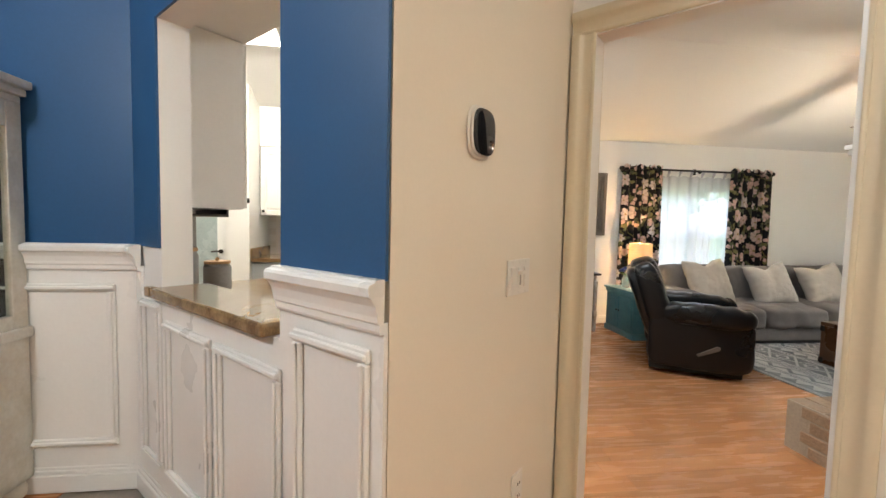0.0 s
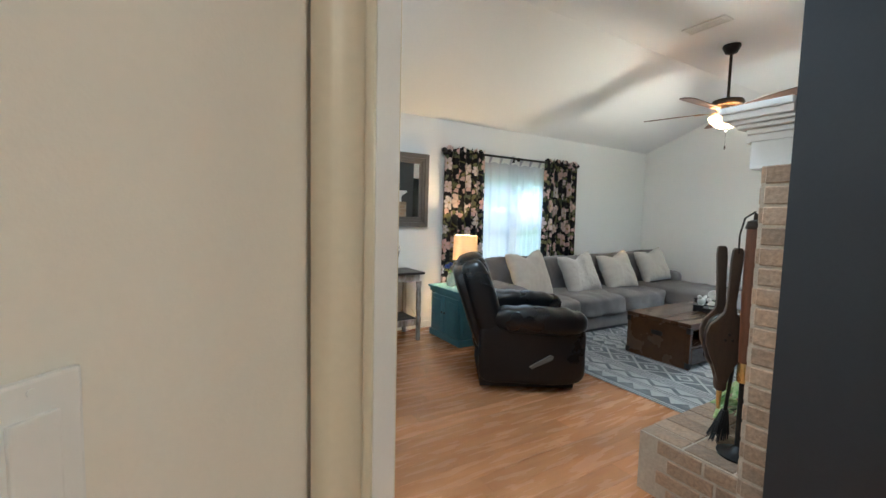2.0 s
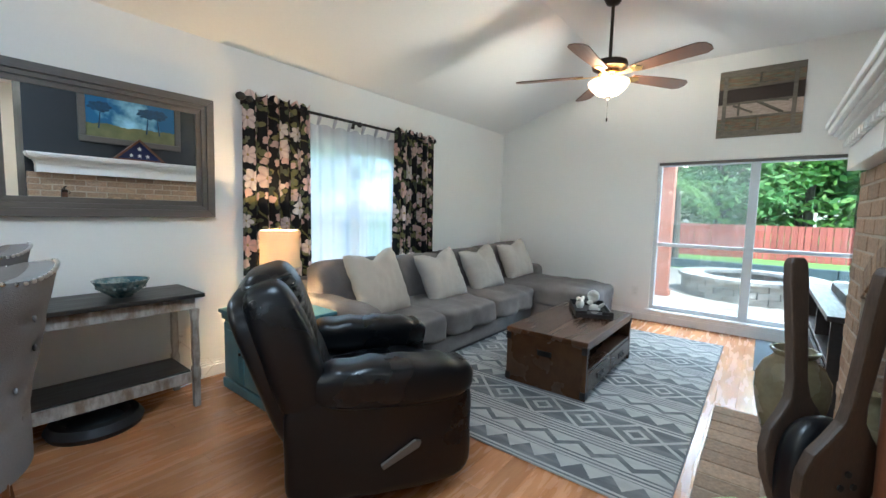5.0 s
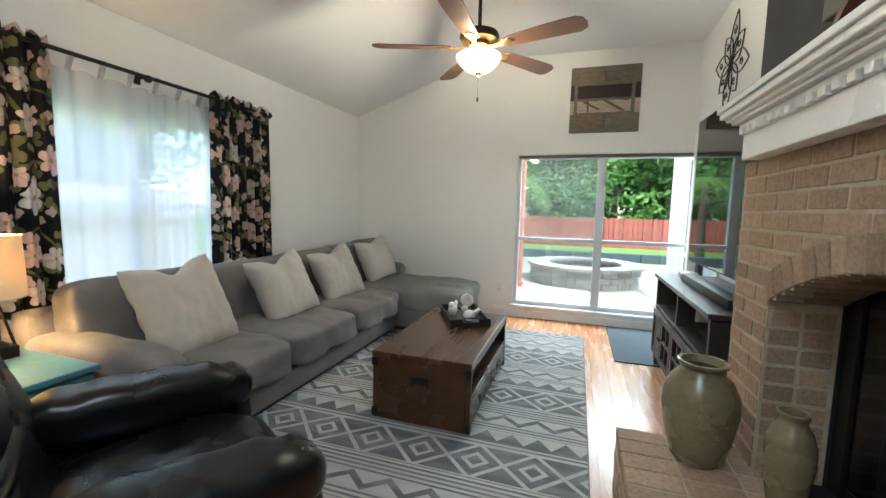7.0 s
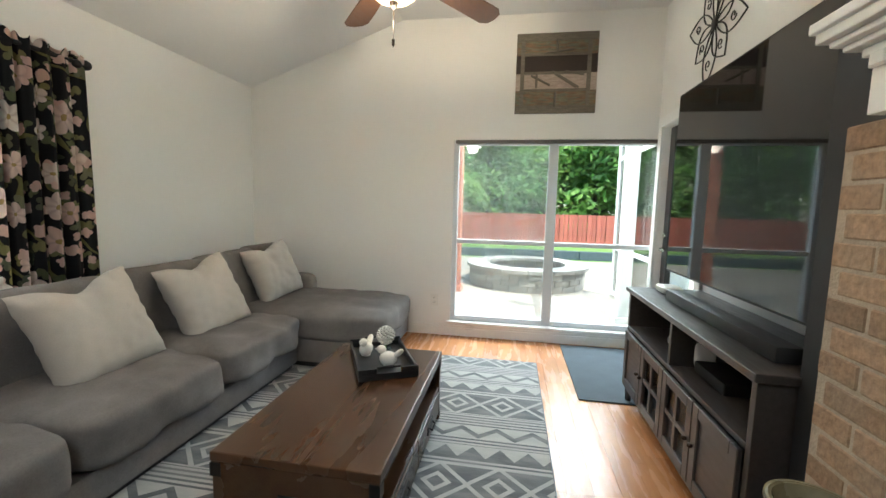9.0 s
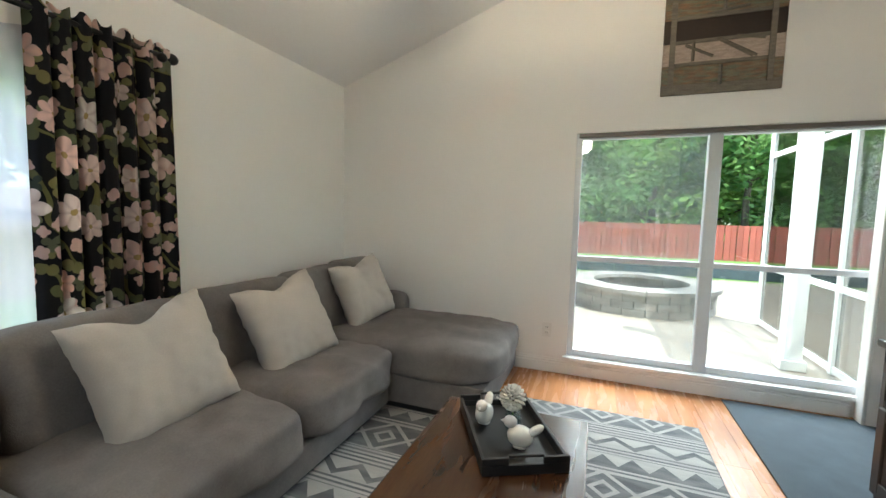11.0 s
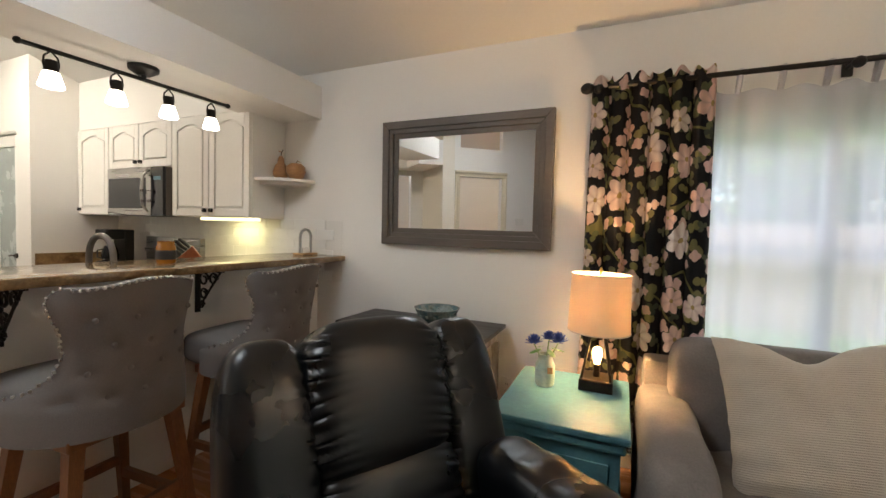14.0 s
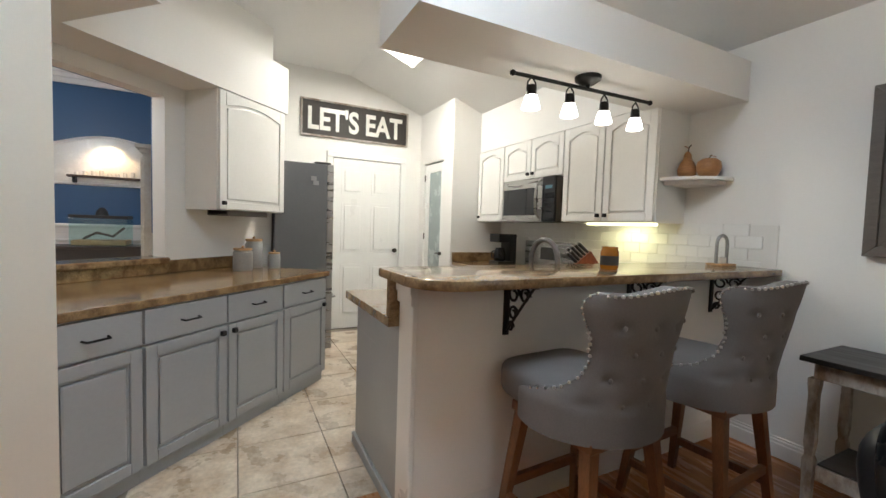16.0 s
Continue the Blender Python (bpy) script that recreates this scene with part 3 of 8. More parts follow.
wall("wall_east", EAST, EAST + 0.15, 0.9, NORTH, 0, 3.2, PAINT, [(1.12, 3.04, 0.15, 1.92)], along="y", label="off-white painted wall with a wide garden window")
wall("wall_south", 4.42, EAST, SOUTH - 0.15, SOUTH, 0, 3.2, PAINT, [(5.98, 6.84, 0.0, 2.0)], label="off-white painted wall beside the fireplace")
wall("wall_chimney", 2.24, 4.42, 0.9, 1.56, 0, 3.2, BLACKWALL, [(2.51, 3.91, 0.276, 1.26)], label="charcoal painted chimney breast")
wall("wall_kitchen_west", -2.55, -2.40, 2.08, NORTH, 0, 3.2, PAINT, label="off-white kitchen end wall")
wall("wall_kitchen_south", -2.55, -1.62, 2.53, 2.645, 0, 3.2, PAINT, label="off-white kitchen wall behind the fridge")
wall("wall_pantry", -2.40, -1.49, 4.50, 4.60, 0, 3.2, PAINT, [(-2.25, -1.72, 0.0, 2.06)], label="off-white pantry wall")
wall("wall_pantry_side", -1.59, -1.49, 4.60, NORTH, 0, 3.2, PAINT, label="off-white pantry side wall")
# the slanted walls, in north-east and north-west lengths
wall("wall_pass_through", 0.622, 0.742, 0.827, 3.02, 0, 3.2, PAINT, [(1.044, 1.98, 0.955, 2.10)], along="y", label="wall with a pass-through to the kitchen", m=DIAG)
wall("wall_switch", 0.628, 1.715, 0.632, 0.827, 0, 3.2, CREAM, label="cream hall wall with switches", m=DIAG)
wall("wall_opening", 1.625, 1.715, -0.9, 0.632, 0, 3.2, PAINT, [(-0.205, 0.535, 0, 2.03), (-0.205, 0.535, 2.48, 2.86)], along="y", label="wall with the opening to the living room", m=DIAG)
wall("wall_hall_south", -4.2, 3.4, -2.15, -2.0, 0, 3.2, CREAM, label="cream hall wall")
wall("wall_hall_east", 3.25, 3.4, -2.0, 0.9, 0, 3.2, CREAM, label="cream hall wall")
wall("wall_dining_west", -4.2, -4.05, -2.0, 2.17, 0, 3.2, BLUE, label="deep blue dining room wall")
wall("wall_dining_north", -4.2, -1.17, 2.05, 2.17, 0, 3.2, BLUE, label="deep blue dining room wall above white wainscot")
part("blue_facing", slab_with_holes(0.612, 0.6215, 0.631, 2.32, 1.16, 3.03, [(1.044, 1.98, 0.9, 2.10)], "y"), BLUE, None, "deep blue painted wall face round the pass-through", category="wall", kind="structure", m=DIAG)

floor = part("floor", box(-4.2, 7.12, -2.15, 5.32, -0.12, -0.012), GROUT, None, "wood laminate floor laid in planks, stone tile in the kitchen", category="floor", kind="structure")
ceil = bmesh.new()
box(-4.2, 7.12, -2.15, BREAK, TOP, TOP + 0.12, bm=ceil)
prism([(NORTH + 0.15, LOW - 0.054), (BREAK, TOP), (BREAK, TOP + 0.12), (NORTH + 0.15, LOW + 0.07)], -4.2, 7.12, bm=ceil, m=Matrix(((0, 0, 1, 0), (1, 0, 0, 0), (0, 1, 0, 0), (0, 0, 0, 1))))
part("ceiling", ceil, CEIL, None, "white ceiling, sloped towards the window wall", category="ceiling", kind="structure")

# Added frame below the closed ceiling, round the unseen fill lamp
sk = thing("roof_light", pose(1.75, 2.75, TOP), "white frame round an added fill lamp under the ceiling", "skylight", "", "structure")
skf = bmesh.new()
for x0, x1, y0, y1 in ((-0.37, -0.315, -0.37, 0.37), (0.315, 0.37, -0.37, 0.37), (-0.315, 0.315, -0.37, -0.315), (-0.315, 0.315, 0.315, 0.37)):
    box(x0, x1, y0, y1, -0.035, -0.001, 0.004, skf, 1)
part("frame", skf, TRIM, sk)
# soffits over the kitchen
part("soffit_peninsula", box(0.62, 1.09, 2.964, NORTH - 0.001, 2.10, 2.34), PAINT, None, "white dropped beam above the breakfast bar", category="soffit", kind="structure")
dl = thing("kitchen_ceiling_light", pose(-1.2, 3.78, TOP - (3.78 - BREAK) * 0.36, -19.8, 0, 0), "square flush ceiling light, lit, in the kitchen", "ceiling light", "", "structure")
part("rim", box(-0.20, 0.20, -0.20, 0.20, -0.022, -0.002, 0.004), TRIM, dl)
part("lens", box(-0.18, 0.18, -0.18, 0.18, -0.027, -0.0225, 0.001), glowing("ceiling_lens", (1.0, 0.95, 0.86), 1.2), dl, "glowing square lens")
part("soffit_range", box(-1.489, 0.619, 4.85, NORTH - 0.001, 2.125, 2.60), PAINT, None, "white bulkhead above the wall cabinets", category="soffit", kind="structure")
part("soffit_counter", box(0.7425, 1.06, 1.2205, 2.84, 2.19, 2.57), PAINT, None, "white bulkhead above the pass-through", category="soffit", kind="structure", m=DIAG)
part("soffit_hall", box(0.7425, 1.7145, 0.8275, 1.22, 2.19, 2.57), PAINT, None, "white bulkhead beside the hall opening", category="soffit", kind="structure", m=DIAG)
part("peninsula_wall", box(0.935, 1.076, 3.0, NORTH - 0.001, 0, 1.045), PAINT, None, "off-white half wall under the breakfast bar", category="wall", kind="structure")


TILE, PLANK = 0.457, 0.125


def moulding(length, steps, bm=None, m=None):
    """A run of stepped moulding along local x: (out, low, high) for each step."""
    own = bmesh.new()
    if steps == "rail":
        prism([(-o, z) for o, z in RAIL_PROFILE], 0, length, bm=own, m=Matrix(((0, 0, 1, 0), (1, 0, 0, 0), (0, 1, 0, 0), (0, 0, 0, 1))))
        steps = ()
    for out, lo, hi in steps:
        box(0, length, -out, 0, lo, hi, min(0.004, out / 3), own, 1)
    return merge(bm, own, m if m is not None else Matrix())


BASE_STEPS = ((0.016, 0.0, 0.085), (0.011, 0.085, 0.105), (0.006, 0.105, 0.12))


def trim_run(name, x0, y0, x1, y1, steps, mat=TRIM, label="white painted moulding", z=0.0):
    """Moulding on a wall from one point to the next; the wall lies to the left of the way."""
    length, ang = math.hypot(x1 - x0, y1 - y0), math.atan2(y1 - y0, x1 - x0)
    return part(name, moulding(length, steps), mat, None, label, category="moulding", kind="structure", m=Matrix.Translation((x0, y0, z)) @ Matrix.Rotation(ang, 4, "Z"))


trim_run("baseboard_north", 1.08, NORTH - 0.001, EAST - 0.02, NORTH - 0.001, BASE_STEPS, label="white baseboard")
trim_run("baseboard_east", EAST - 0.001, NORTH - 0.02, EAST - 0.001, SOUTH + 0.02, BASE_STEPS, label="white baseboard")
trim_run("baseboard_peninsula", 1.077, 3.0, 1.077, NORTH - 0.02, [(-o, a, b) for o, a, b in BASE_STEPS], label="white baseboard")


def uv(u, v):
    """Plan point from north-east and north-west lengths."""
    return ((u - v) / math.sqrt(2), (u + v) / math.sqrt(2))


# casing round the opening to the living room, on both faces, and its lining
case = bmesh.new()
CASE_PROFILE = ((0.0, 0.007), (0.04, 0.010), (0.13, 0.010), (0.16, 0.006), (0.30, 0.007), (0.42, 0.010), (0.52, 0.016), (0.60, 0.024), (0.66, 0.028), (0.90, 0.030), (0.97, 0.028), (1.0, 0.022))
for face, out in ((1.6245, -1), (1.7155, 1)):
    for v0, v1 in ((0.536, 0.625), (-0.206, -0.295)):
        prism([(face, v0)] + [(face + out * d, v0 + (v1 - v0) * a) for a, d in CASE_PROFILE] + [(face, v1)], 0, 2.035, bm=case)
    prism([(face, 2.0355)] + [(face + out * d, 2.0355 + 0.089 * a) for a, d in CASE_PROFILE] + [(face, 2.1245)], -0.295, 0.625, bm=case, m=Matrix(((1, 0, 0, 0), (0, 0, 1, 0), (0, 1, 0, 0), (0, 0, 0, 1))))
part("trim_hall_opening", case, CASING, None, "ivory painted casing round the hall opening", True, category="casing", kind="structure", m=DIAG)
# east window: frame, mullion, rails, panes, sill
win = tagged(new("window_1"), "wide white-framed garden window in two sashes", "window", "", "structure")
fr = bmesh.new()
for y0, y1 in ((1.12, 1.165), (2.06, 2.145), (2.995, 3.04)):
    box(EAST + 0.03, EAST + 0.10, y0, y1, 0.15, 1.92, 0.004, fr, 1)
for z0, z1 in ((0.15, 0.20), (1.875, 1.92)):
    for y0, y1 in ((1.165, 2.06), (2.145, 2.995)):
        box(EAST + 0.03, EAST + 0.10, y0, y1, z0, z1, 0.004, fr, 1)
part("window_frame", fr, ALU, win)
for y0, y1 in ((1.166, 2.059), (2.146, 2.994)):
    part("sash_rail", box(EAST + 0.04, EAST + 0.09, y0, y1, 0.925, 0.965, 0.004), ALU, win)
    for z0, z1 in ((0.201, 0.924), (0.966, 1.874)):
        pane = part("pane", box(EAST + 0.063, EAST + 0.067, y0, y1, z0, z1), GLASS, win)
        pane.visible_shadow = False
# Inferred screen on one sash; its pale colour also supplies the haze there
part("insect_screen", box(EAST + 0.092, EAST + 0.096, 2.146, 2.994, 0.201, 1.874), SCREENCLOTH, win, "fine grey insect screen").visible_shadow = False
sill = box(EAST - 0.035, EAST + 0.10, 1.09, 3.07, 0.118, 0.149, 0.006)
part("window_sill", sill, TRIM, win)
part("blind_headrail", box(EAST - 0.012, EAST + 0.028, 1.14, 3.02, 1.885, 1.915, 0.004), PEWTER, win, "dark raised blind rail")
part("rod_bracket", pipe([(EAST - 0.002, 1.06, 1.93), (EAST - 0.05, 1.05, 1.94), (EAST - 0.06, 1.03, 2.02), (EAST - 0.03, 1.0, 2.04), (EAST - 0.012, 1.0, 1.99)], 0.006), PEWTER, win, "bent grey hook")
# north window
win2 = tagged(new("window_2"), "white-framed window behind a sheer curtain", "window", "", "structure")
fr = bmesh.new()
for x0, x1 in ((3.45, 3.50), (4.07, 4.13), (4.70, 4.75)):
    box(x0, x1, NORTH + 0.05, NORTH + 0.11, 0.45, 1.88, 0.004, fr, 1)
for z0, z1 in ((0.45, 0.50), (1.21, 1.26), (1.83, 1.88)):
    for x0, x1 in ((3.50, 4.07), (4.13, 4.70)):
        box(x0, x1, NORTH + 0.05, NORTH + 0.11, z0, z1, 0.004, fr, 1)
part("window_frame", fr, ALU, win2)
for x0, x1 in ((3.501, 4.069), (4.131, 4.699)):
    for z0, z1 in ((0.501, 1.209), (1.261, 1.829)):
        part("pane", box(x0, x1, NORTH + 0.078, NORTH + 0.082, z0, z1), GLASS, win2).visible_shadow = False
# garden door in the south wall
door = tagged(new("door_1"), "dark framed glass garden door with a silver lever", "door", "", "structure")
lf = bmesh.new()
for x0, x1, z0, z1 in ((6.72, 6.83, 0.01, 1.99), (5.99, 6.10, 0.01, 1.99), (6.10, 6.72, 0.01, 0.25), (6.10, 6.72, 1.86, 1.99)):
    box(x0, x1, SOUTH - 0.10, SOUTH - 0.055, z0, z1, 0.003, lf, 1)
part("leaf", lf, DOORBLACK, door)
part("pane", box(6.101, 6.719, SOUTH - 0.08, SOUTH - 0.075, 0.251, 1.859), GLASS, door).visible_shadow = False
hd = rod((6.77, SOUTH - 0.054, 0.96), (6.77, SOUTH - 0.01, 0.96), 0.014)
pipe([(6.77, SOUTH - 0.012, 0.96), (6.72, SOUTH - 0.008, 0.962), (6.66, SOUTH - 0.01, 0.955)], 0.008, bm=hd)
rod((6.77, SOUTH - 0.054, 1.08), (6.77, SOUTH - 0.035, 1.08), 0.024, bm=hd)
part("door_handle", hd, NAIL, door)
cs = bmesh.new()
for x0, x1, z0, z1 in ((5.90, 5.98, 0, 2.0), (6.84, 6.92, 0, 2.0), (5.90, 6.92, 2.0, 2.08)):
    box(x0, x1, SOUTH + 0.001, SOUTH + 0.019, z0, z1, 0.004, cs, 1)
part("trim_garden_door", cs, TRIM, None, "white door casing", category="casing", kind="structure")

# dining room wainscot, rails and crown
RAIL_STEPS = "rail"
RAIL_PROFILE = ((0, 1.045), (0.010, 1.045), (0.013, 1.052), (0.013, 1.066), (0.019, 1.072), (0.020, 1.085), (0.026, 1.108), (0.036, 1.124), (0.046, 1.132), (0.047, 1.150), (0.042, 1.157), (0.028, 1.160), (0.026, 1.165), (0, 1.165))


def panel_frame(w, h, m, bm):
    for x0, x1, z0, z1 in ((0, w, 0, 0.035), (0, w, h - 0.035, h), (0, 0.035, 0.035, h - 0.035), (w - 0.035, w, 0.035, h - 0.035)):
        own = box(x0, x1, -0.014, 0, z0, z1, 0.004, None, 1)
        box(x0 + 0.01 * (x1 - x0 < 0.04), x1 - 0.01 * (x1 - x0 < 0.04), -0.024, -0.014, z0 + 0.010 * (x1 - x0 > 0.04), z1 - 0.010 * (x1 - x0 > 0.04), 0.003, own, 1)
        merge(bm, own, m)


w_diag = DIAG @ Matrix.Translation((0.6215, 0, 0)) @ Matrix.Rotation(radians(-90), 4, "Z")  # local x runs towards the corner, y into the wall
wa = bmesh.new()
merge(wa, slab_with_holes(-2.32, -0.629, -0.012, 0, 0.0, 1.07, [(-2.2, -1.044, 0.955, 1.07)]), w_diag)
for a, b, top in ((-2.17, -1.94, 0.93), (-1.885, -1.476, 0.873), (-1.428, -1.03, 0.873), (-0.962, -0.668, 1.005)):
    panel_frame(b - a, top - 0.22, w_diag @ Matrix.Translation((a, -0.012, 0.22)), wa)
part("wainscot_pass_through", wa, TRIM, None, "white panelled wainscot", category="wainscot", kind="structure")
rl = moulding(2.32 - 2.2, RAIL_STEPS, m=w_diag @ Matrix.Translation((-2.32, -0.012, 0)))
moulding(1.044 - 0.629, RAIL_STEPS, rl, w_diag @ Matrix.Translation((-1.044, -0.012, 0)))
moulding(2.32 - 0.629, BASE_STEPS, rl, w_diag @ Matrix.Translation((-2.32, -0.012, 0)))
part("chair_rail_pass_through", rl, TRIM, None, "white chair rail and baseboard", category="moulding", kind="structure")
wb = slab_with_holes(-4.05, -1.17, 2.037, 2.049, 0.0, 1.07, [])
for a in (-1.76, -2.4, -3.04, -3.68):
    panel_frame(0.50, 0.76, Matrix.Translation((a, 2.037, 0.22)), wb)
part("wainscot_north", wb, TRIM, None, "white panelled wainscot", category="wainscot", kind="structure")
rl = moulding(2.87, RAIL_STEPS, m=Matrix.Translation((-4.05, 2.037, 0)))
moulding(2.87, BASE_STEPS, rl, Matrix.Translation((-4.05, 2.037, 0)))
moulding(2.85, ((0.03, 2.90, 2.95), (0.06, 2.95, 2.99), (0.09, 2.99, 3.029)), rl, Matrix.Translation((-4.05, 2.049, 0)))
part("chair_rail_north", rl, TRIM, None, "white chair rail, baseboard and crown", category="moulding", kind="structure")
west = Matrix.Translation((-4.049, -1.9, 0)) @ Matrix.Rotation(radians(90), 4, "Z")
wc = slab_with_holes(0, 3.9, -0.012, 0, 0, 1.07, [])
for a in (0.3, 0.95, 1.6, 2.25, 2.9):
    panel_frame(0.5, 0.76, Matrix.Translation((a, -0.012, 0.22)), wc)
moulding(3.9, RAIL_STEPS, wc, Matrix.Translation((0, -0.012, 0)))
moulding(3.9, ((0.03, 2.86, 2.92), (0.06, 2.92, 2.97), (0.09, 2.97, 3.029)), wc)
part("wainscot_west", wc, TRIM, None, "white panelled wainscot with chair rail and crown", category="wainscot", kind="structure", m=west)

# ---- living room: seating ----


def cushion(w, d, h, seed, m):
    """A loose filled back cushion: pointed top corners, a slack top edge and soft folds."""
    own = soft_box(w, d, h, 5.0, 30)
    for v in own.verts:
        a, b = v.co.x / (w / 2), v.co.z / (h / 2)
        ear = max(0.0, b) ** 3 * abs(a) ** 5
        sag = max(0.0, b) ** 3 * (1 - a * a)
        fold = noise.noise(Vector((v.co.x * 5 + seed, v.co.z * 5, seed))) + 0.5 * noise.noise(Vector((v.co.x * 13 + seed, v.co.z * 9, 2)))
        tuck = math.exp(-(1 - min(1, abs(a))) / 0.12) * math.sin(v.co.z * 46 + 3 * noise.noise(Vector((v.co.z * 6, seed, 0))))
        v.co.x += 0.016 * ear * (1 if a > 0 else -1)
        v.co.z += 0.024 * ear - 0.014 * sag + 0.006 * fold * max(0, b)
        v.co.y += (0.012 * fold + 0.006 * tuck) * (1 if v.co.y > 0 else -1)
    bmesh.ops.transform(own, matrix=m, verts=own.verts)
    return own


def sofa():
    s = thing("sectional_sofa", Matrix(), "grey velour sectional sofa with a chaise end", "sofa")
    part("base", box(3.32, 5.86, 4.06, 4.98, 0.05, 0.20, 0.02), SOFA, s, smooth=True)
    part("chaise_base", box(5.87, 6.86, 3.43, 4.98, 0.05, 0.24, 0.02), SOFA, s, smooth=True)
    part("plinth", box(3.36, 5.84, 4.10, 4.94, 0.011, 0.05), FABRICBLACK, s, "black recessed feet board")
    part("plinth", box(5.9, 6.82, 3.47, 4.94, 0.011, 0.05), FABRICBLACK, s, "black recessed feet board")
    for i, (x0, x1) in enumerate(((3.50, 4.235), (4.235, 5.035), (5.035, 5.86))):
        part("seat_cushion", soft_box(x1 - x0 - 0.006, 0.80, 0.24, 7, 20, 0.024, i * 3.1, pose((x0 + x1) / 2, 4.40, 0.31), crown=0.10), SOFA, s, smooth=True)
    part("chaise_cushion", soft_box(0.99, 1.30, 0.24, 6, 16, 0.018, 9.0, pose(6.36, 4.02, 0.33), crown=0.12), SOFA, s, smooth=True)
    part("arm", soft_box(0.23, 0.94, 0.56, 6, 12, 0.008, 1.0, pose(3.40, 4.50, 0.32)), SOFA, s, smooth=True)
    part("arm", soft_box(0.16, 0.62, 0.50, 6, 12, 0.008, 2.0, pose(6.80, 4.70, 0.33)), SOFA, s, smooth=True)
    part("back_frame", box(3.32, 6.86, 4.90, 5.06, 0.05, 0.70, 0.04), SOFA, s, smooth=True)
    for i, (x, w, z) in enumerate(((3.86, 0.88, 0.60), (4.68, 0.76, 0.59), (5.41, 0.71, 0.60), (6.07, 0.62, 0.615), (6.56, 0.40, 0.635))):
        part("back_cushion", cushion(w, 0.26, 0.52, i * 2.3 + 4, pose(x, 4.80, z, -9, 0, (-2, 1, -1, 2, 0)[i])), SOFA, s, smooth=True)
    return s


sofa()


def pillow(m, size, label, ribs=0.0, chop=0.05, seed=0.0):
    """A square stuffed cushion with pointed corners and a dented top."""
    own = bmesh.new()
    n = 44
    grid = {}
    for side in (-1, 1):
        for i in range(n + 1):
            for j in range(n + 1):
                a, b = 2 * i / n - 1, 2 * j / n - 1
                if side == 1 and (i in (0, n) or j in (0, n)):
                    grid[side, i, j] = grid[-1, i, j]
                    continue
                x = a * size / 2 * (1 - 0.075 * (1 - b * b)) + 0.004 * noise.noise(Vector((b * 7, seed, 3))) * abs(a) ** 3
                z = b * size / 2 * (1 - 0.065 * (1 - a * a)) - chop * max(0, b) ** 2 * math.exp(-(a / 0.36) ** 2) + 0.004 * noise.noise(Vector((a * 7, seed, 5))) * abs(b) ** 3
                thick = 0.105 * ((1 - a ** 4) * (1 - b ** 4)) ** 0.55
                fold = 0.010 * noise.noise(Vector((x * 8 + seed, z * 8, side * 2))) + 0.005 * noise.noise(Vector((x * 19 + seed, z * 19, side * 2)))
                wob = 3 * noise.noise(Vector((x * 5, z * 5, seed)))
                gather = math.exp(-(1 - abs(a)) / 0.16) * math.sin(b * 17 + wob + seed) + math.exp(-(1 - abs(b)) / 0.16) * math.sin(a * 15 + wob + 2 * seed)
                dent = math.exp(-((a / 0.5) ** 2 + ((b - 0.72) / 0.34) ** 2)) * (0.012 + 0.010 * math.sin(9 * a * (1.4 - b) + seed))
                crease = 0.0065 * gather - dent
                grid[side, i, j] = own.verts.new((x, side * max(0.002, thick + (fold + crease) * min(1.0, thick / 0.04)), z))
        for i in range(n):
            for j in range(n):
                q = [grid[side, i, j], grid[side, i + 1, j], grid[side, i + 1, j + 1], grid[side, i, j + 1]]
                own.faces.new(q if side == -1 else q[::-1])
    ob = part("throw_pillow", own, RIBBED if ribs else PILLOW, None, label, True, "pillow")
    ob.matrix_world = m
    return tagged(ob, group="pillows on the sofa")


pillow(pose(3.85, 4.50, 0.660, -22, -4, 4), 0.58, "large cream ribbed pillow leaning on a grey sofa", 0.0016, 0.07, 1)
pillow(pose(4.70, 4.50, 0.635, -23, -8, -5), 0.53, "cream linen pillow with a dented top on the sofa", 0, 0.06, 2)
pillow(pose(5.45, 4.50, 0.635, -23, -9, -7), 0.53, "cream linen pillow leaning on the sofa back", 0, 0.05, 3)
pillow(pose(6.30, 4.53, 0.675, -21, -9, -10), 0.50, "cream pillow in the sofa corner above the chaise", 0, 0.04, 4)


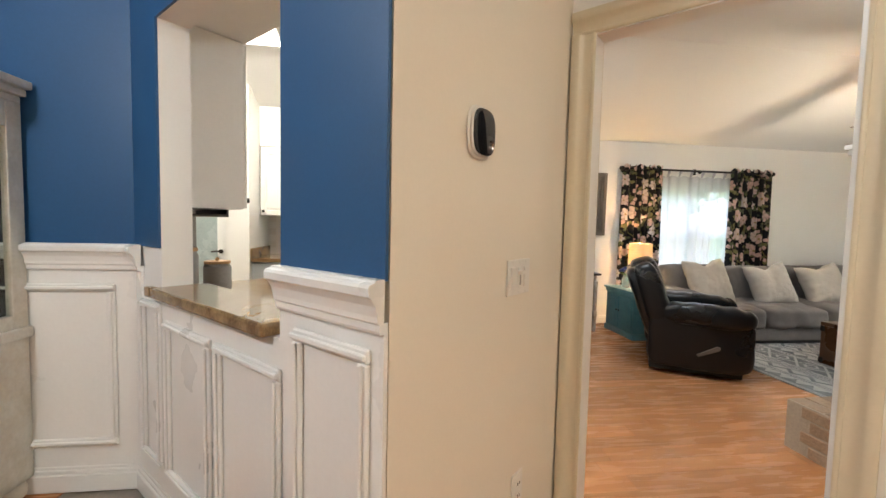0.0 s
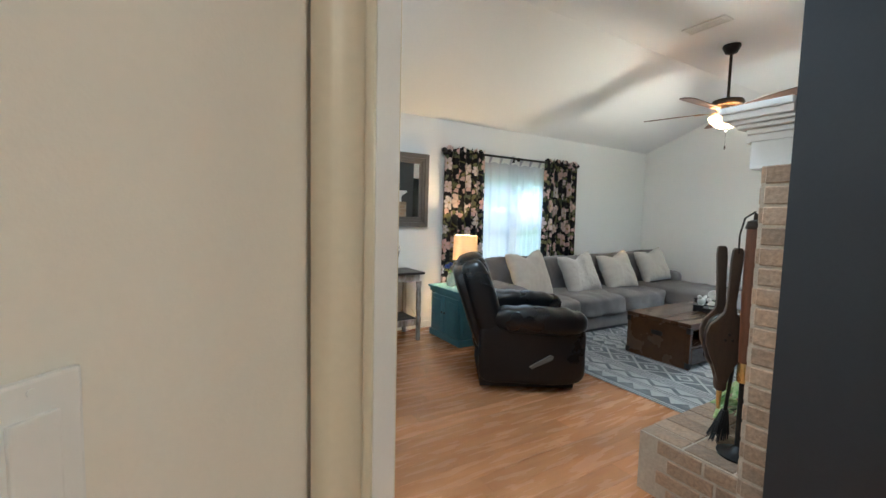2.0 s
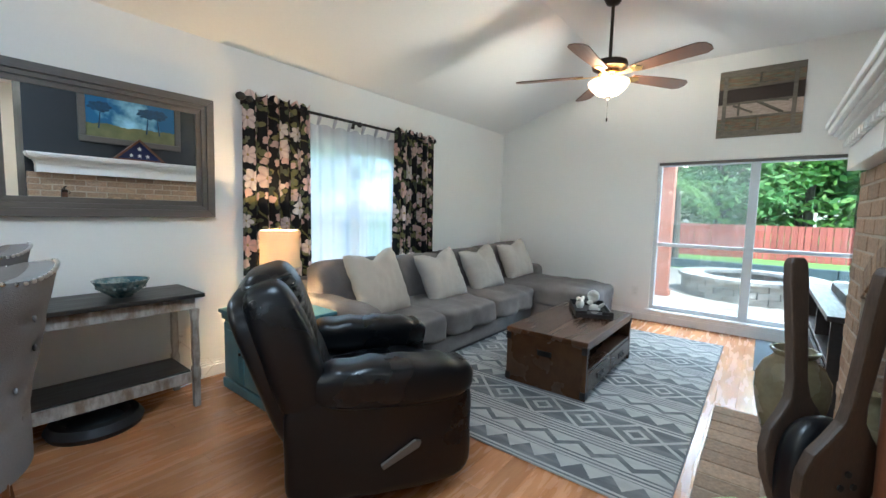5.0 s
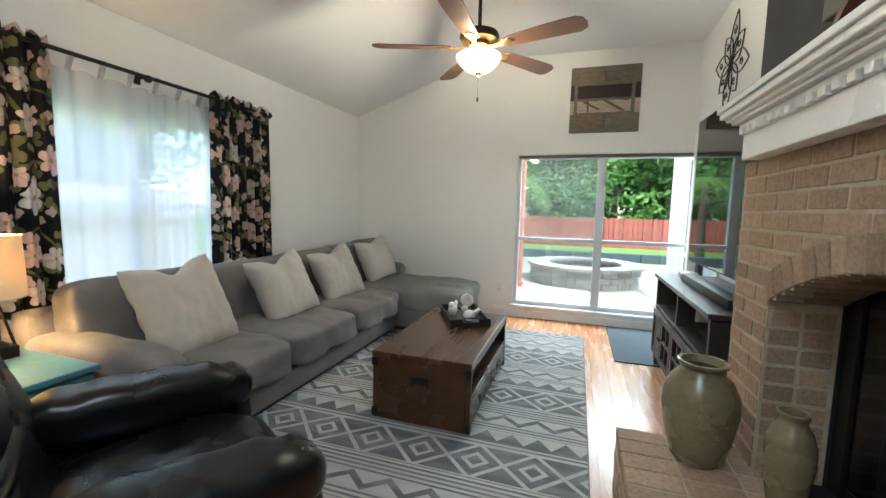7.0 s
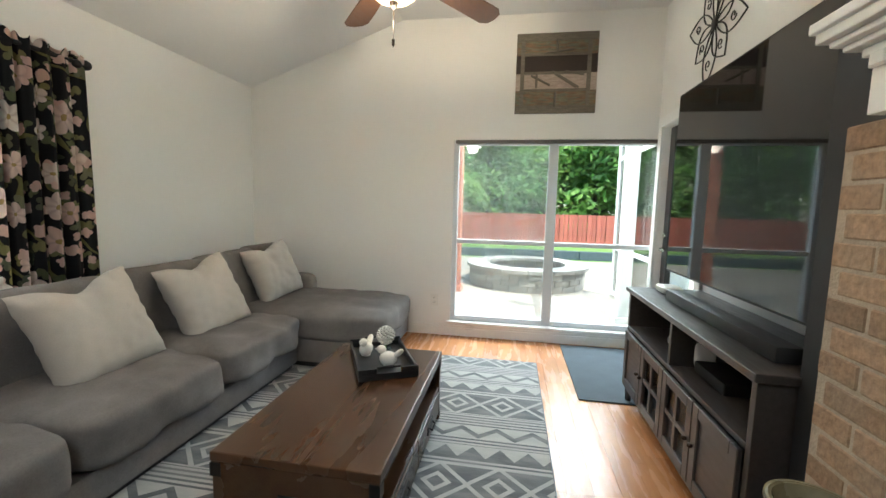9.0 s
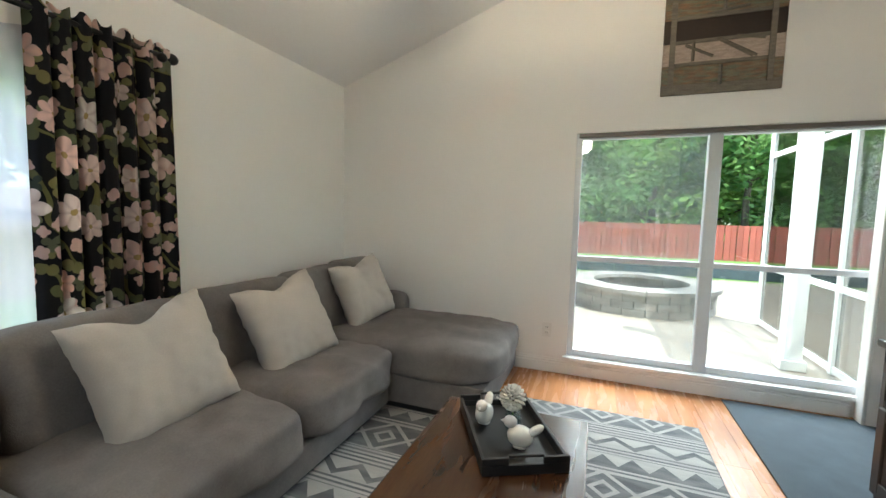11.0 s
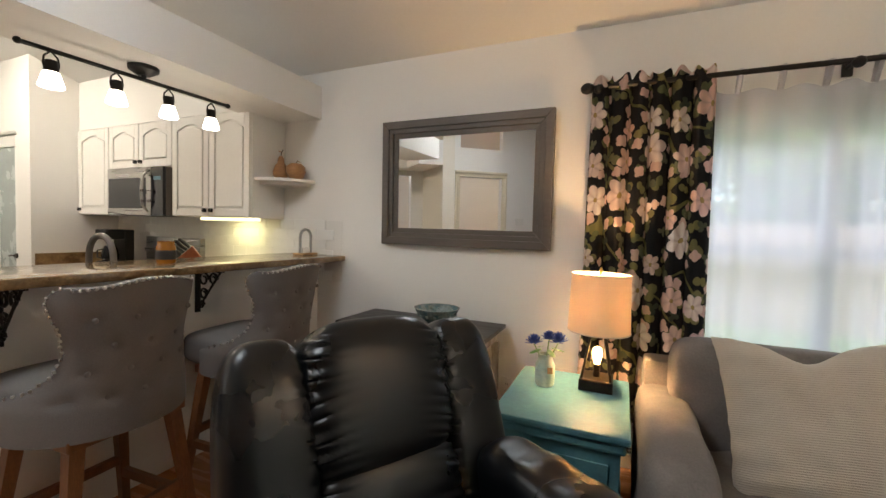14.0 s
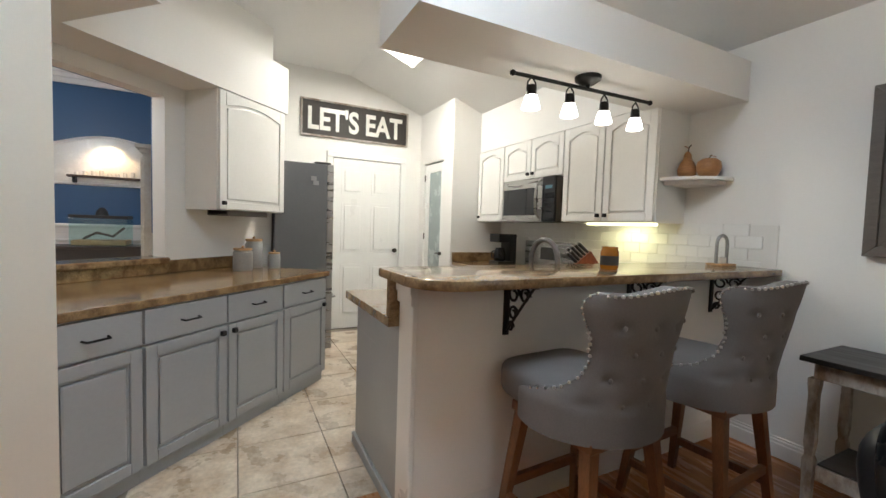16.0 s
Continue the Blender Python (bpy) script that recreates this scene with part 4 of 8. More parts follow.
def recliner():
    r = thing("recliner", pose(2.54, 3.73, 0, 0, 0, -31.5), "black leather recliner armchair with padded rolls", "armchair")
    part("base", box(0.02, 0.74, -0.33, 0.33, 0.012, 0.10, 0.01), FABRICBLACK, r, "black base frame")
    for s in (-1, 1):
        part("side", soft_box(0.80, 0.16, 0.48, 7, 12, 0.01, s, pose(0.40, s * 0.355, 0.31)), LEATHER, r, smooth=True)

        def roll(seed, s=s):
            own = soft_box(0.72, 0.225, 0.20, 3.2, 22)
            for v in own.verts:
                k = 0.010 * math.sin(v.co.x * 46 + 2 * noise.noise(v.co * 6)) * (0.35 + abs(v.co.x) / 0.36) * max(0.0, 0.4 + v.co.z * 5)
                v.co += Vector((0, 0, k * 0.7 + 0.006 * noise.noise(Vector((v.co.x * 5 + seed, v.co.y * 5, 0)))))
            bmesh.ops.transform(own, matrix=pose(0.45, s * 0.355, 0.545, 0, 2, 0), verts=own.verts)
            return own
        part("arm_pad", roll(s * 3.0), LEATHER, r, smooth=True)
    part("seat_cushion", soft_box(0.62, 0.54, 0.22, 5, 14, 0.02, 7, pose(0.46, 0, 0.38), crown=0.12), LEATHER, r, smooth=True)
    part("footrest", soft_box(0.12, 0.56, 0.36, 6, 12, 0.01, 8, pose(0.755, 0, 0.26)), LEATHER, r, smooth=True)
    lean = pose(0.10, 0, 0.40, 0, -19, 0)

    def backing(width, y0, seam, seed, lift=0.0, deep=0.22, tall=0.68):
        """A padded section of the back, gathered into short folds along its seams."""
        own = soft_box(deep, width, tall, 3.4, 64)
        for v in own.verts:
            e = (v.co.y * seam / (width / 2)) if seam else abs(v.co.y) / (width / 2)
            e = max(-1.0, min(1.0, e))
            g = math.exp(-((1 - e) / 0.34) ** 2)
            bend = v.co.z * 112 + 5.0 * noise.noise(Vector((v.co.z * 5, seed, 0))) + 12 * abs(v.co.y) + 1.6 * noise.noise(Vector((v.co.z * 9, seed, v.co.y * 6))) + 5 * v.co.y
            g *= 0.45 + 0.75 * max(0.0, noise.noise(Vector((v.co.z * 6, seed + 5, 0))) + 0.5)
            v.co.x += math.copysign(0.016 * g * math.sin(bend), v.co.x) + 0.005 * noise.noise(Vector((v.co.y * 5 + seed, v.co.z * 5, 1)))
            v.co.z += 0.008 * g * math.sin(bend) * (1 if v.co.z > 0 else -1)
        bmesh.ops.transform(own, matrix=lean @ pose(0.02, y0, tall / 2 - 0.06 + lift), verts=own.verts)
        return own
    part("back_shell", soft_box(0.14, 0.80, 0.66, 6, 14, 0.008, 3, lean @ pose(-0.07, 0, 0.25)), LEATHER, r, smooth=True)
    part("head_pad", backing(0.47, 0.0, 0, 11, 0.235, 0.26, 0.46), LEATHER, r, smooth=True)
    part("lumbar_pad", backing(0.46, 0.0, 0, 31, 0.0, 0.25, 0.34), LEATHER, r, smooth=True)
    part("back_wing", backing(0.24, 0.31, -1, 17, -0.015), LEATHER, r, smooth=True)
    part("back_wing", backing(0.24, -0.31, 1, 23, -0.015), LEATHER, r, smooth=True)
    lever = prism([(-0.09, -0.012), (0.08, -0.02), (0.10, 0.0), (0.08, 0.02), (-0.09, 0.012)], -0.008, 0.008, m=pose(0.46, -0.446, 0.25, 90, -28, 0), bevel=0.004)
    part("lever", lever, PEWTER, r, "dark wooden release lever")


recliner()

# ---- living room: tables ----


def coffee_table():
    t = thing("coffee_table", pose(4.775, 3.152, 0.013), "dark brown wooden trunk coffee table on the rug", "table")
    w, d = 0.575, 0.308
    part("tabletop", box(-w, w, -d, d, 0.375, 0.41, 0.006), WALNUT, t)
    for x in (-w + 0.005, w - 0.035):
        part("end_panel", box(x, x + 0.03, -d + 0.035, d - 0.006, 0.0, 0.374, 0.004), WALNUT, t)
    part("back_panel", box(-w + 0.036, w - 0.036, d - 0.035, d - 0.007, 0.0, 0.374, 0.004), WALNUT, t)
    for x in (-w + 0.004, w - 0.04):
        part("post", box(x, x + 0.036, -d + 0.004, -d + 0.034, 0.0, 0.374, 0.003), WALNUT, t)
    part("shelf", box(-w + 0.036, w - 0.036, -d + 0.01, d - 0.036, 0.185, 0.205, 0.003), WALNUT, t)
    part("bottom", box(-w + 0.036, w - 0.036, -d + 0.03, d - 0.036, 0.02, 0.04), WALNUT, t)
    part("rail", box(-w + 0.041, w - 0.041, -d + 0.006, -d + 0.026, 0.345, 0.374, 0.003), WALNUT, t)
    for i in (0, 1):
        x0 = -w + 0.045 + i * 0.532
        dr = part("drawer", box(x0, x0 + 0.525, -d + 0.004, -d + 0.028, 0.045, 0.18, 0.004), WALNUT, t)
        hb = box(x0 + 0.20, x0 + 0.33, -d - 0.002, -d + 0.005, 0.09, 0.135, 0.003)
        pipe([(x0 + 0.225, -d - 0.002, 0.12), (x0 + 0.23, -d - 0.016, 0.108), (x0 + 0.30, -d - 0.016, 0.108), (x0 + 0.305, -d - 0.002, 0.12)], 0.004, bm=hb)
        part("pull", hb, BLACKMETAL, dr, "black recessed metal pull")
    part("pull", box(-w - 0.001, -w + 0.006, -0.055, 0.055, 0.245, 0.285, 0.003), BLACKMETAL, t, "black recessed metal pull")
    for x in (-w, w):
        for y in (-d, d):
            for z in (0.03, 0.34):
                sx, sy = (1 if x < 0 else -1), (1 if y < 0 else -1)
                c = box(x - sx * 0.001, x + sx * 0.04, y - sy * 0.001 + sy * 0.002, y + sy * 0.003, z - 0.02, z + 0.03, 0.001)
                box(x + sx * 0.002, x + sx * 0.007, y + sy * 0.003, y + sy * 0.04, z - 0.02, z + 0.03, 0.001, c)
                part("corner_plate", c, BLACKMETAL, t, "black metal corner plate")


coffee_table()


def tray_set():
    m = pose(5.11, 3.14, 0.4235, 0, 0, 27)
    t = thing("serving_tray", m, "black wooden serving tray on the coffee table", "tray")
    part("bottom", box(-0.23, 0.23, -0.15, 0.15, 0, 0.012, 0.003), FABRICBLACK, t)
    for y in (-0.15, 0.138):
        part("side", box(-0.23, 0.23, y, y + 0.012, 0.012, 0.05, 0.003), FABRICBLACK, t)
    for x in (-0.242, 0.23):
        e = box(x, x + 0.012, -0.15, 0.15, 0, 0.035, 0.003)
        box(x, x + 0.012, -0.15, -0.06, 0.035, 0.06, 0.003, e)
        box(x, x + 0.012, 0.06, 0.15, 0.035, 0.06, 0.003, e)
        box(x, x + 0.012, -0.06, 0.06, 0.06, 0.07, 0.003, e)
        part("end", e, FABRICBLACK, t)

    def bird(dx, dy, turn, name_label):
        b = soft_box(0.095, 0.07, 0.075, 2.2, 10, m=pose(0, 0, 0.042))
        soft_box(0.05, 0.045, 0.045, 2, 8, bm=b, m=pose(0.038, 0, 0.088))
        soft_box(0.07, 0.035, 0.03, 2.2, 8, bm=b, m=pose(-0.055, 0, 0.075, 0, 40, 0))
        rod((0.06, 0, 0.088), (0.075, 0, 0.086), 0.007, 0.001, 6, b)
        soft_box(0.05, 0.05, 0.014, 3, 4, bm=b, m=pose(0, 0, 0.007))
        ob = part("bird_figurine", b, CERAMIC, None, name_label, True, "figurine")
        ob.matrix_world = m @ pose(dx, dy, 0.0125, 0, 0, turn)
        tagged(ob, group="white birds on the tray")
    bird(0.08, 0.075, 150, "white ceramic bird figurine on the black tray")
    bird(-0.10, -0.02, 60, "white ceramic bird figurine on the black tray")
    v = thing("bud_vase", m @ pose(0.03, -0.03, 0.0125), "small clear glass vase with a white pompom bloom", "vase")
    part("jar", lathe([(0.026, 0), (0.032, 0.008), (0.033, 0.05), (0.022, 0.062), (0.028, 0.072), (0.025, 0.072), (0.018, 0.062), (0.029, 0.05), (0.028, 0.012), (0.001, 0.01)], 24), clear_glass("vase_glass", (0.85, 0.93, 0.93), 0.15), v, smooth=True)
    part("stem", rod((0, 0, 0.015), (0.004, 0.002, 0.10), 0.003, sides=6), LEAF, v)
    bl = bmesh.new()
    for i in range(90):
        a, h = i * 2.399, 1 - 2 * (i + 0.5) / 90
        q = Vector((math.cos(a) * math.sqrt(1 - h * h), math.sin(a) * math.sqrt(1 - h * h), h))
        soft_box(0.026, 0.02, 0.012, 2, 1, bm=bl, m=Matrix.Translation(Vector((0.004, 0.002, 0.125)) + q * 0.042) @ q.to_track_quat("X", "Z").to_matrix().to_4x4())
    part("bloom", bl, CERAMIC, v, "white pompom bloom", True)


tray_set()


def side_table():
    t = thing("side_table", pose(3.0, 4.61, 0), "teal painted wooden side table with a cupboard", "table")
    w, d = 0.25, 0.315
    part("tabletop", box(-w - 0.012, w + 0.012, -d - 0.012, d + 0.012, 0.535, 0.562, 0.008), TEAL, t)
    part("top_moulding", box(-w + 0.002, w - 0.002, -d + 0.002, d - 0.002, 0.49, 0.5345, 0.012), TEAL, t)
    part("body", box(-w + 0.02, w - 0.02, -d + 0.02, d - 0.02, 0.07, 0.4895, 0.004), TEAL, t)
    part("plinth", box(-w + 0.004, w - 0.004, -d + 0.004, d - 0.004, 0, 0.07, 0.012), TEAL, t)
    for i, y in enumerate((-0.275, 0.006)):
        dr = part("door", box(-w + 0.006, -w + 0.0195, y, y + 0.27, 0.085, 0.475, 0.004), TEAL, t)
        p = box(-w + 0.000, -w + 0.0055, y + 0.05, y + 0.22, 0.13, 0.43, 0.004)
        part("panel", p, TEAL, dr)
        part("knob", soft_box(0.018, 0.022, 0.022, 2, 6, m=pose(-w - 0.006, y + (0.25 if i == 0 else 0.02), 0.30)), BRONZE, dr, "dark knob", True)
    for s in (-1, 1):
        part("side_panel", box(-w + 0.06, w - 0.06, s * (d - 0.0195), s * (d - 0.012), 0.12, 0.44, 0.004), TEAL, t)


side_table()


def table_lamp():
    t = thing("table_lamp", pose(3.115, 4.77, 0.563), "black lantern-base table lamp with a lit drum shade", "lamp")
    part("foot", box(-0.075, 0.075, -0.075, 0.075, 0, 0.055, 0.006), BRONZE, t)
    for x in (-1, 1):
        for y in (-1, 1):
            part("leg", rod((x * 0.064, y * 0.064, 0.055), (x * 0.028, y * 0.028, 0.27), 0.006, sides=8), BRONZE, t)
    part("collar", lathe([(0.001, 0.262), (0.045, 0.262), (0.045, 0.278), (0.014, 0.285), (0.010, 0.46), (0.001, 0.46)], 20), BRASS, t, "brass collar and stem", True)
    part("socket", rod((0, 0, 0.055), (0, 0, 0.115), 0.016), BRONZE, t)
    part("bulb", lathe([(0.001, 0.112), (0.012, 0.115), (0.020, 0.145), (0.024, 0.165), (0.018, 0.190), (0.001, 0.20)], 16), FILAMENT, t, "glowing amber filament bulb", True)
    wall_in = [(0.141, 0.275), (0.132, 0.545)]
    own = bmesh.new()
    rings = [[own.verts.new((r * math.cos(2 * math.pi * i / 40), r * math.sin(2 * math.pi * i / 40), z)) for i in range(40)] for r, z in wall_in]
    for a, b in zip(rings, rings[1:]):
        for i in range(40):
            own.faces.new((a[i], a[(i + 1) % 40], b[(i + 1) % 40], b[i]))
    part("shade", own, SHADE, t, "cream linen drum shade, lit from inside", True)
    for r, z in wall_in:
        part("rim", pipe([(r * math.cos(k * math.pi / 20), r * math.sin(k * math.pi / 20), z) for k in range(40)], 0.003, 6, closed=True), PILLOW, t, "cloth-bound rim")
    part("finial", lathe([(0.001, 0.46), (0.004, 0.462), (0.003, 0.54), (0.010, 0.555), (0.006, 0.575), (0.001, 0.58)], 12), BRASS, t, "brass finial", True)
    sp = bmesh.new()
    for a in range(3):
        rod((0, 0, 0.535), (0.130 * math.cos(a * 2.094), 0.130 * math.sin(a * 2.094), 0.53), 0.002, sides=6, bm=sp)
    part("spider", sp, BRASS, t)


table_lamp()


def flower_jar():
    t = thing("flower_jar", pose(2.885, 4.69, 0.563), "mint and cream glazed jar with blue cloth flowers", "vase")
    part("jar", lathe([(0.001, 0), (0.040, 0), (0.046, 0.01), (0.047, 0.10), (0.034, 0.125), (0.034, 0.148), (0.038, 0.15), (0.029, 0.15), (0.028, 0.12), (0.001, 0.11)], 28), MINT, t, smooth=True)
    rng = random.Random(4)
    for cx, cy, cz, r in ((-0.055, -0.01, 0.195, 0.05), (0.01, 0.03, 0.215, 0.045), (0.06, -0.015, 0.215, 0.055)):
        b = bmesh.new()
        for k in range(34):
            a, e = k * 2.399, 0.15 + 1.3 * k / 34
            q = Vector((math.cos(a) * math.sin(e), math.sin(a) * math.sin(e), math.cos(e)))
            soft_box(r * 0.9, 0.014, 0.004, 2.2, 1, bm=b, m=Matrix.Translation(Vector((cx, cy, cz)) + q * r * 0.55) @ q.to_track_quat("X", "Z").to_matrix().to_4x4())
        part("bloom", b, PETAL, t, "blue cloth bloom", True)
        part("stem", rod((cx * 0.2, cy * 0.2, 0.11), (cx, cy, cz), 0.003, sides=6), LEAF, t)
    for a in (0.4, 2.2, 4.0, 5.3):
        part("leaf", soft_box(0.075, 0.03, 0.004, 2.0, 3, m=pose(0.06 * math.cos(a), 0.06 * math.sin(a), 0.17, 0, 15, math.degrees(a))), LEAF, t, smooth=True)
    part("tag", prism([(-0.012, -0.014), (0.012, -0.014), (0.012, 0.014), (-0.012, 0.014)], 0, 0.004, m=pose(0.03, -0.045, 0.085, 80, 0, 30)), BAMBOO, t, "small tied wooden tag")


flower_jar()


def console_table():
    t = thing("console_table", pose(2.095, 4.92, 0), "console table with a black top and distressed white legs", "table")
    part("tabletop", box(-0.475, 0.475, -0.22, 0.22, 0.705, 0.73, 0.005), BLACKTOP, t)
    part("apron", box(-0.43, 0.43, -0.185, -0.165, 0.63, 0.705, 0.003), DISTRESS, t)
    part("apron", box(-0.43, 0.43, 0.165, 0.185, 0.63, 0.705, 0.003), DISTRESS, t)
    for x in (-0.43, 0.412):
        part("apron", box(x, x + 0.018, -0.164, 0.164, 0.63, 0.705, 0.003), DISTRESS, t)
    for x in (-0.425, 0.425):
        for y in (-0.175, 0.175):
            part("leg", lathe([(0.001, 0), (0.024, 0), (0.026, 0.17), (0.03, 0.20), (0.03, 0.25), (0.021, 0.27), (0.028, 0.33), (0.024, 0.55), (0.03, 0.60), (0.03, 0.629), (0.001, 0.629)], 4, m=pose(x, y, 0, 0, 0, 45)), DISTRESS, t)
    part("shelf", box(-0.40, 0.40, -0.165, 0.165, 0.215, 0.238, 0.004), BLACKTOP, t)
    part("shelf_apron", box(-0.40, 0.40, -0.178, -0.166, 0.16, 0.23, 0.003), DISTRESS, t)
    b = thing("glass_bowl", pose(2.20, 4.92, 0.7305), "blue green glass bowl on a console table", "bowl")
    prof = [(0.001, 0), (0.05, 0.0), (0.06, 0.012), (0.11, 0.05), (0.138, 0.10), (0.130, 0.10), (0.10, 0.052), (0.05, 0.016), (0.001, 0.014)]
    part("bowl", lathe(prof, 36), material("teal_glass", (0.06, 0.13, 0.15), 0.12, vary=0.35, scale=16, second=(0.20, 0.24, 0.24), mix_scale=20), b, smooth=True)
    rim = bmesh.new()
    for i in range(30):
        a = 2 * math.pi * i / 30
        soft_box(0.012, 0.02, 0.02, 2, 2, bm=rim, m=pose(0.115 * math.cos(a), 0.115 * math.sin(a), 0.06 + 0.012 * (i % 2), 0, 0, math.degrees(a)))
    part("facets", rim, material("pale_facets", (0.22, 0.27, 0.27), 0.1, vary=0.3), b)
    v = thing("pet_bed", pose(2.05, 4.90, 0), "round black pet bed under the console table", "pet bed")
    part("ring", lathe([(0.12, 0.0), (0.21, 0.0), (0.225, 0.03), (0.20, 0.07), (0.16, 0.075), (0.13, 0.05), (0.12, 0.01)], 36), FABRICBLACK, v, smooth=True)
    part("cushion", soft_box(0.27, 0.27, 0.04, 2.6, 8, m=pose(0, 0, 0.028)), MAT, v, "grey inner cushion", True)


console_table()

# ---- living room: on the walls ----


def wall_mirror():
    t = thing("wall_mirror", pose(2.243, NORTH - 0.010, 1.605, 1.0, 0, 0), "wide mirror in a grey-brown wooden frame", "mirror")
    for inset, wide, deep in ((0.0, 0.05, 0.045), (0.05, 0.03, 0.034), (0.08, 0.032, 0.022)):
        w, h = 0.575 - inset, 0.413 - inset
        b = bmesh.new()
        for pts in (((-w, -h), (w, -h), (w - wide, -h + wide), (-w + wide, -h + wide)), ((-w, h), (-w + wide, h - wide), (w - wide, h - wide), (w, h)), ((-w, -h), (-w + wide, -h + wide), (-w + wide, h - wide), (-w, h)), ((w, -h), (w, h), (w - wide, h - wide), (w - wide, -h + wide))):
            prism(pts, 0, deep, bm=b, m=pose(0, 0, 0, 90, 0, 0), bevel=0.004)
        part("frame", b, PEWTER, t)
    part("glass", box(-0.47, 0.47, -0.014, -0.004, -0.305, 0.305, 0.003), MIRROR, t, "silvered mirror glass")


wall_mirror()


def curtain(x0, x1, folds, seed):
    t = thing("curtain", pose((x0 + x1) / 2, NORTH - 0.10, 0), "black curtain printed with pale pink blossoms", "curtain", "curtains at the window")
    own = bmesh.new()
    layer = own.loops.layers.uv.new("UVMap")
    rng = random.Random(seed)
    ph = [rng.uniform(0, 6) for _ in range(4)]
    nx, nz, w = 110, 34, x1 - x0
    cols = []
    for i in range(nx + 1):
        a = i / nx
        col = []
        for j in range(nz + 1):
            z = 0.30 + 1.83 * j / nz
            top = j / nz
            wave = math.sin(a * folds * 2 * math.pi + ph[0] + 0.7 * math.sin(a * 5 + ph[1])) + 0.35 * math.sin(a * folds * 4.3 * math.pi + ph[2])
            amp = 0.030 - 0.008 * top
            hem = 0.016 * math.sin(a * folds * 3 * math.pi + ph[3]) if j == nz else 0
            x = (a - 0.5) * w * (0.96 + 0.05 * (1 - top)) + 0.010 * math.cos(a * folds * 2 * math.pi + ph[0])
            col.append(own.verts.new((x, amp * wave, z + hem)))
        cols.append(col)
    for i in range(nx):
        for j in range(nz):
            f = own.faces.new((cols[i][j], cols[i + 1][j], cols[i + 1][j + 1], cols[i][j + 1]))
            for lp, (p, q) in zip(f.loops, ((i, j), (i + 1, j), (i + 1, j + 1), (i, j + 1))):
                lp[layer].uv = (p / nx * w * 1.75 + seed, 0.30 + 1.83 * q / nz)
    bmesh.ops.solidify(own, geom=own.faces[:], thickness=0.004)
    part("cloth", own, FLORAL, t, smooth=True)
    return t


curtain(3.0, 3.60, 6, 3)
curtain(4.585, 5.21, 7, 8)
rodt = thing("curtain_rod", pose(4.1, NORTH - 0.10, 2.085), "black metal curtain rod with ball finials", "curtain rod")
part("pole", rod((-1.09, 0, 0), (1.09, 0, 0), 0.013), BLACKMETAL, rodt)
for x in (-1.11, 1.11):
    part("finial", soft_box(0.07, 0.06, 0.06, 2, 8, m=pose(x, 0, 0)), BLACKMETAL, rodt, "black ball finial", True)
for x in (-1.05, 0.0, 1.05):
    b = rod((x, 0, 0), (x, 0.098, 0), 0.009)
    box(x - 0.02, x + 0.02, 0.085, 0.098, -0.04, 0.04, 0.004, b)
    soft_box(0.05, 0.05, 0.05, 2, 6, bm=b, m=pose(x, -0.012, -0.012))
    part("bracket", b, BLACKMETAL, rodt)


def sheer():
    t = thing("sheer_curtain", pose(4.095, NORTH - 0.055, 0), "white sheer voile curtain hung by tabs", "curtain")
    own = bmesh.new()
    nx, nz, w = 140, 16, 1.20
    cols = [[own.verts.new(((i / nx - 0.5) * w * (1 - 0.03 * (1 - j / nz)), 0.014 * math.sin(i / nx * 62 + 2 * math.sin(i / nx * 9)) * (1.1 - 0.3 * j / nz), 0.32 + 1.70 * j / nz - (0.022 * (0.5 + 0.5 * math.cos(i / nx * 2 * math.pi * 7)) if j == nz else 0))) for j in range(nz + 1)] for i in range(nx + 1)]
    for i in range(nx):
        for j in range(nz):
            own.faces.new((cols[i][j], cols[i + 1][j], cols[i + 1][j + 1], cols[i][j + 1]))
    part("cloth", own, SHEER, t, smooth=True)
    for k in range(8):
        x = -0.58 + k * 0.166
        part("tab", pipe([(x, 0.0, 2.0), (x, -0.035, 2.06), (x, -0.045, 2.10), (x, -0.03, 2.10), (x, 0.005, 2.0)], 0.012, 6), SHEER, t)


sheer()


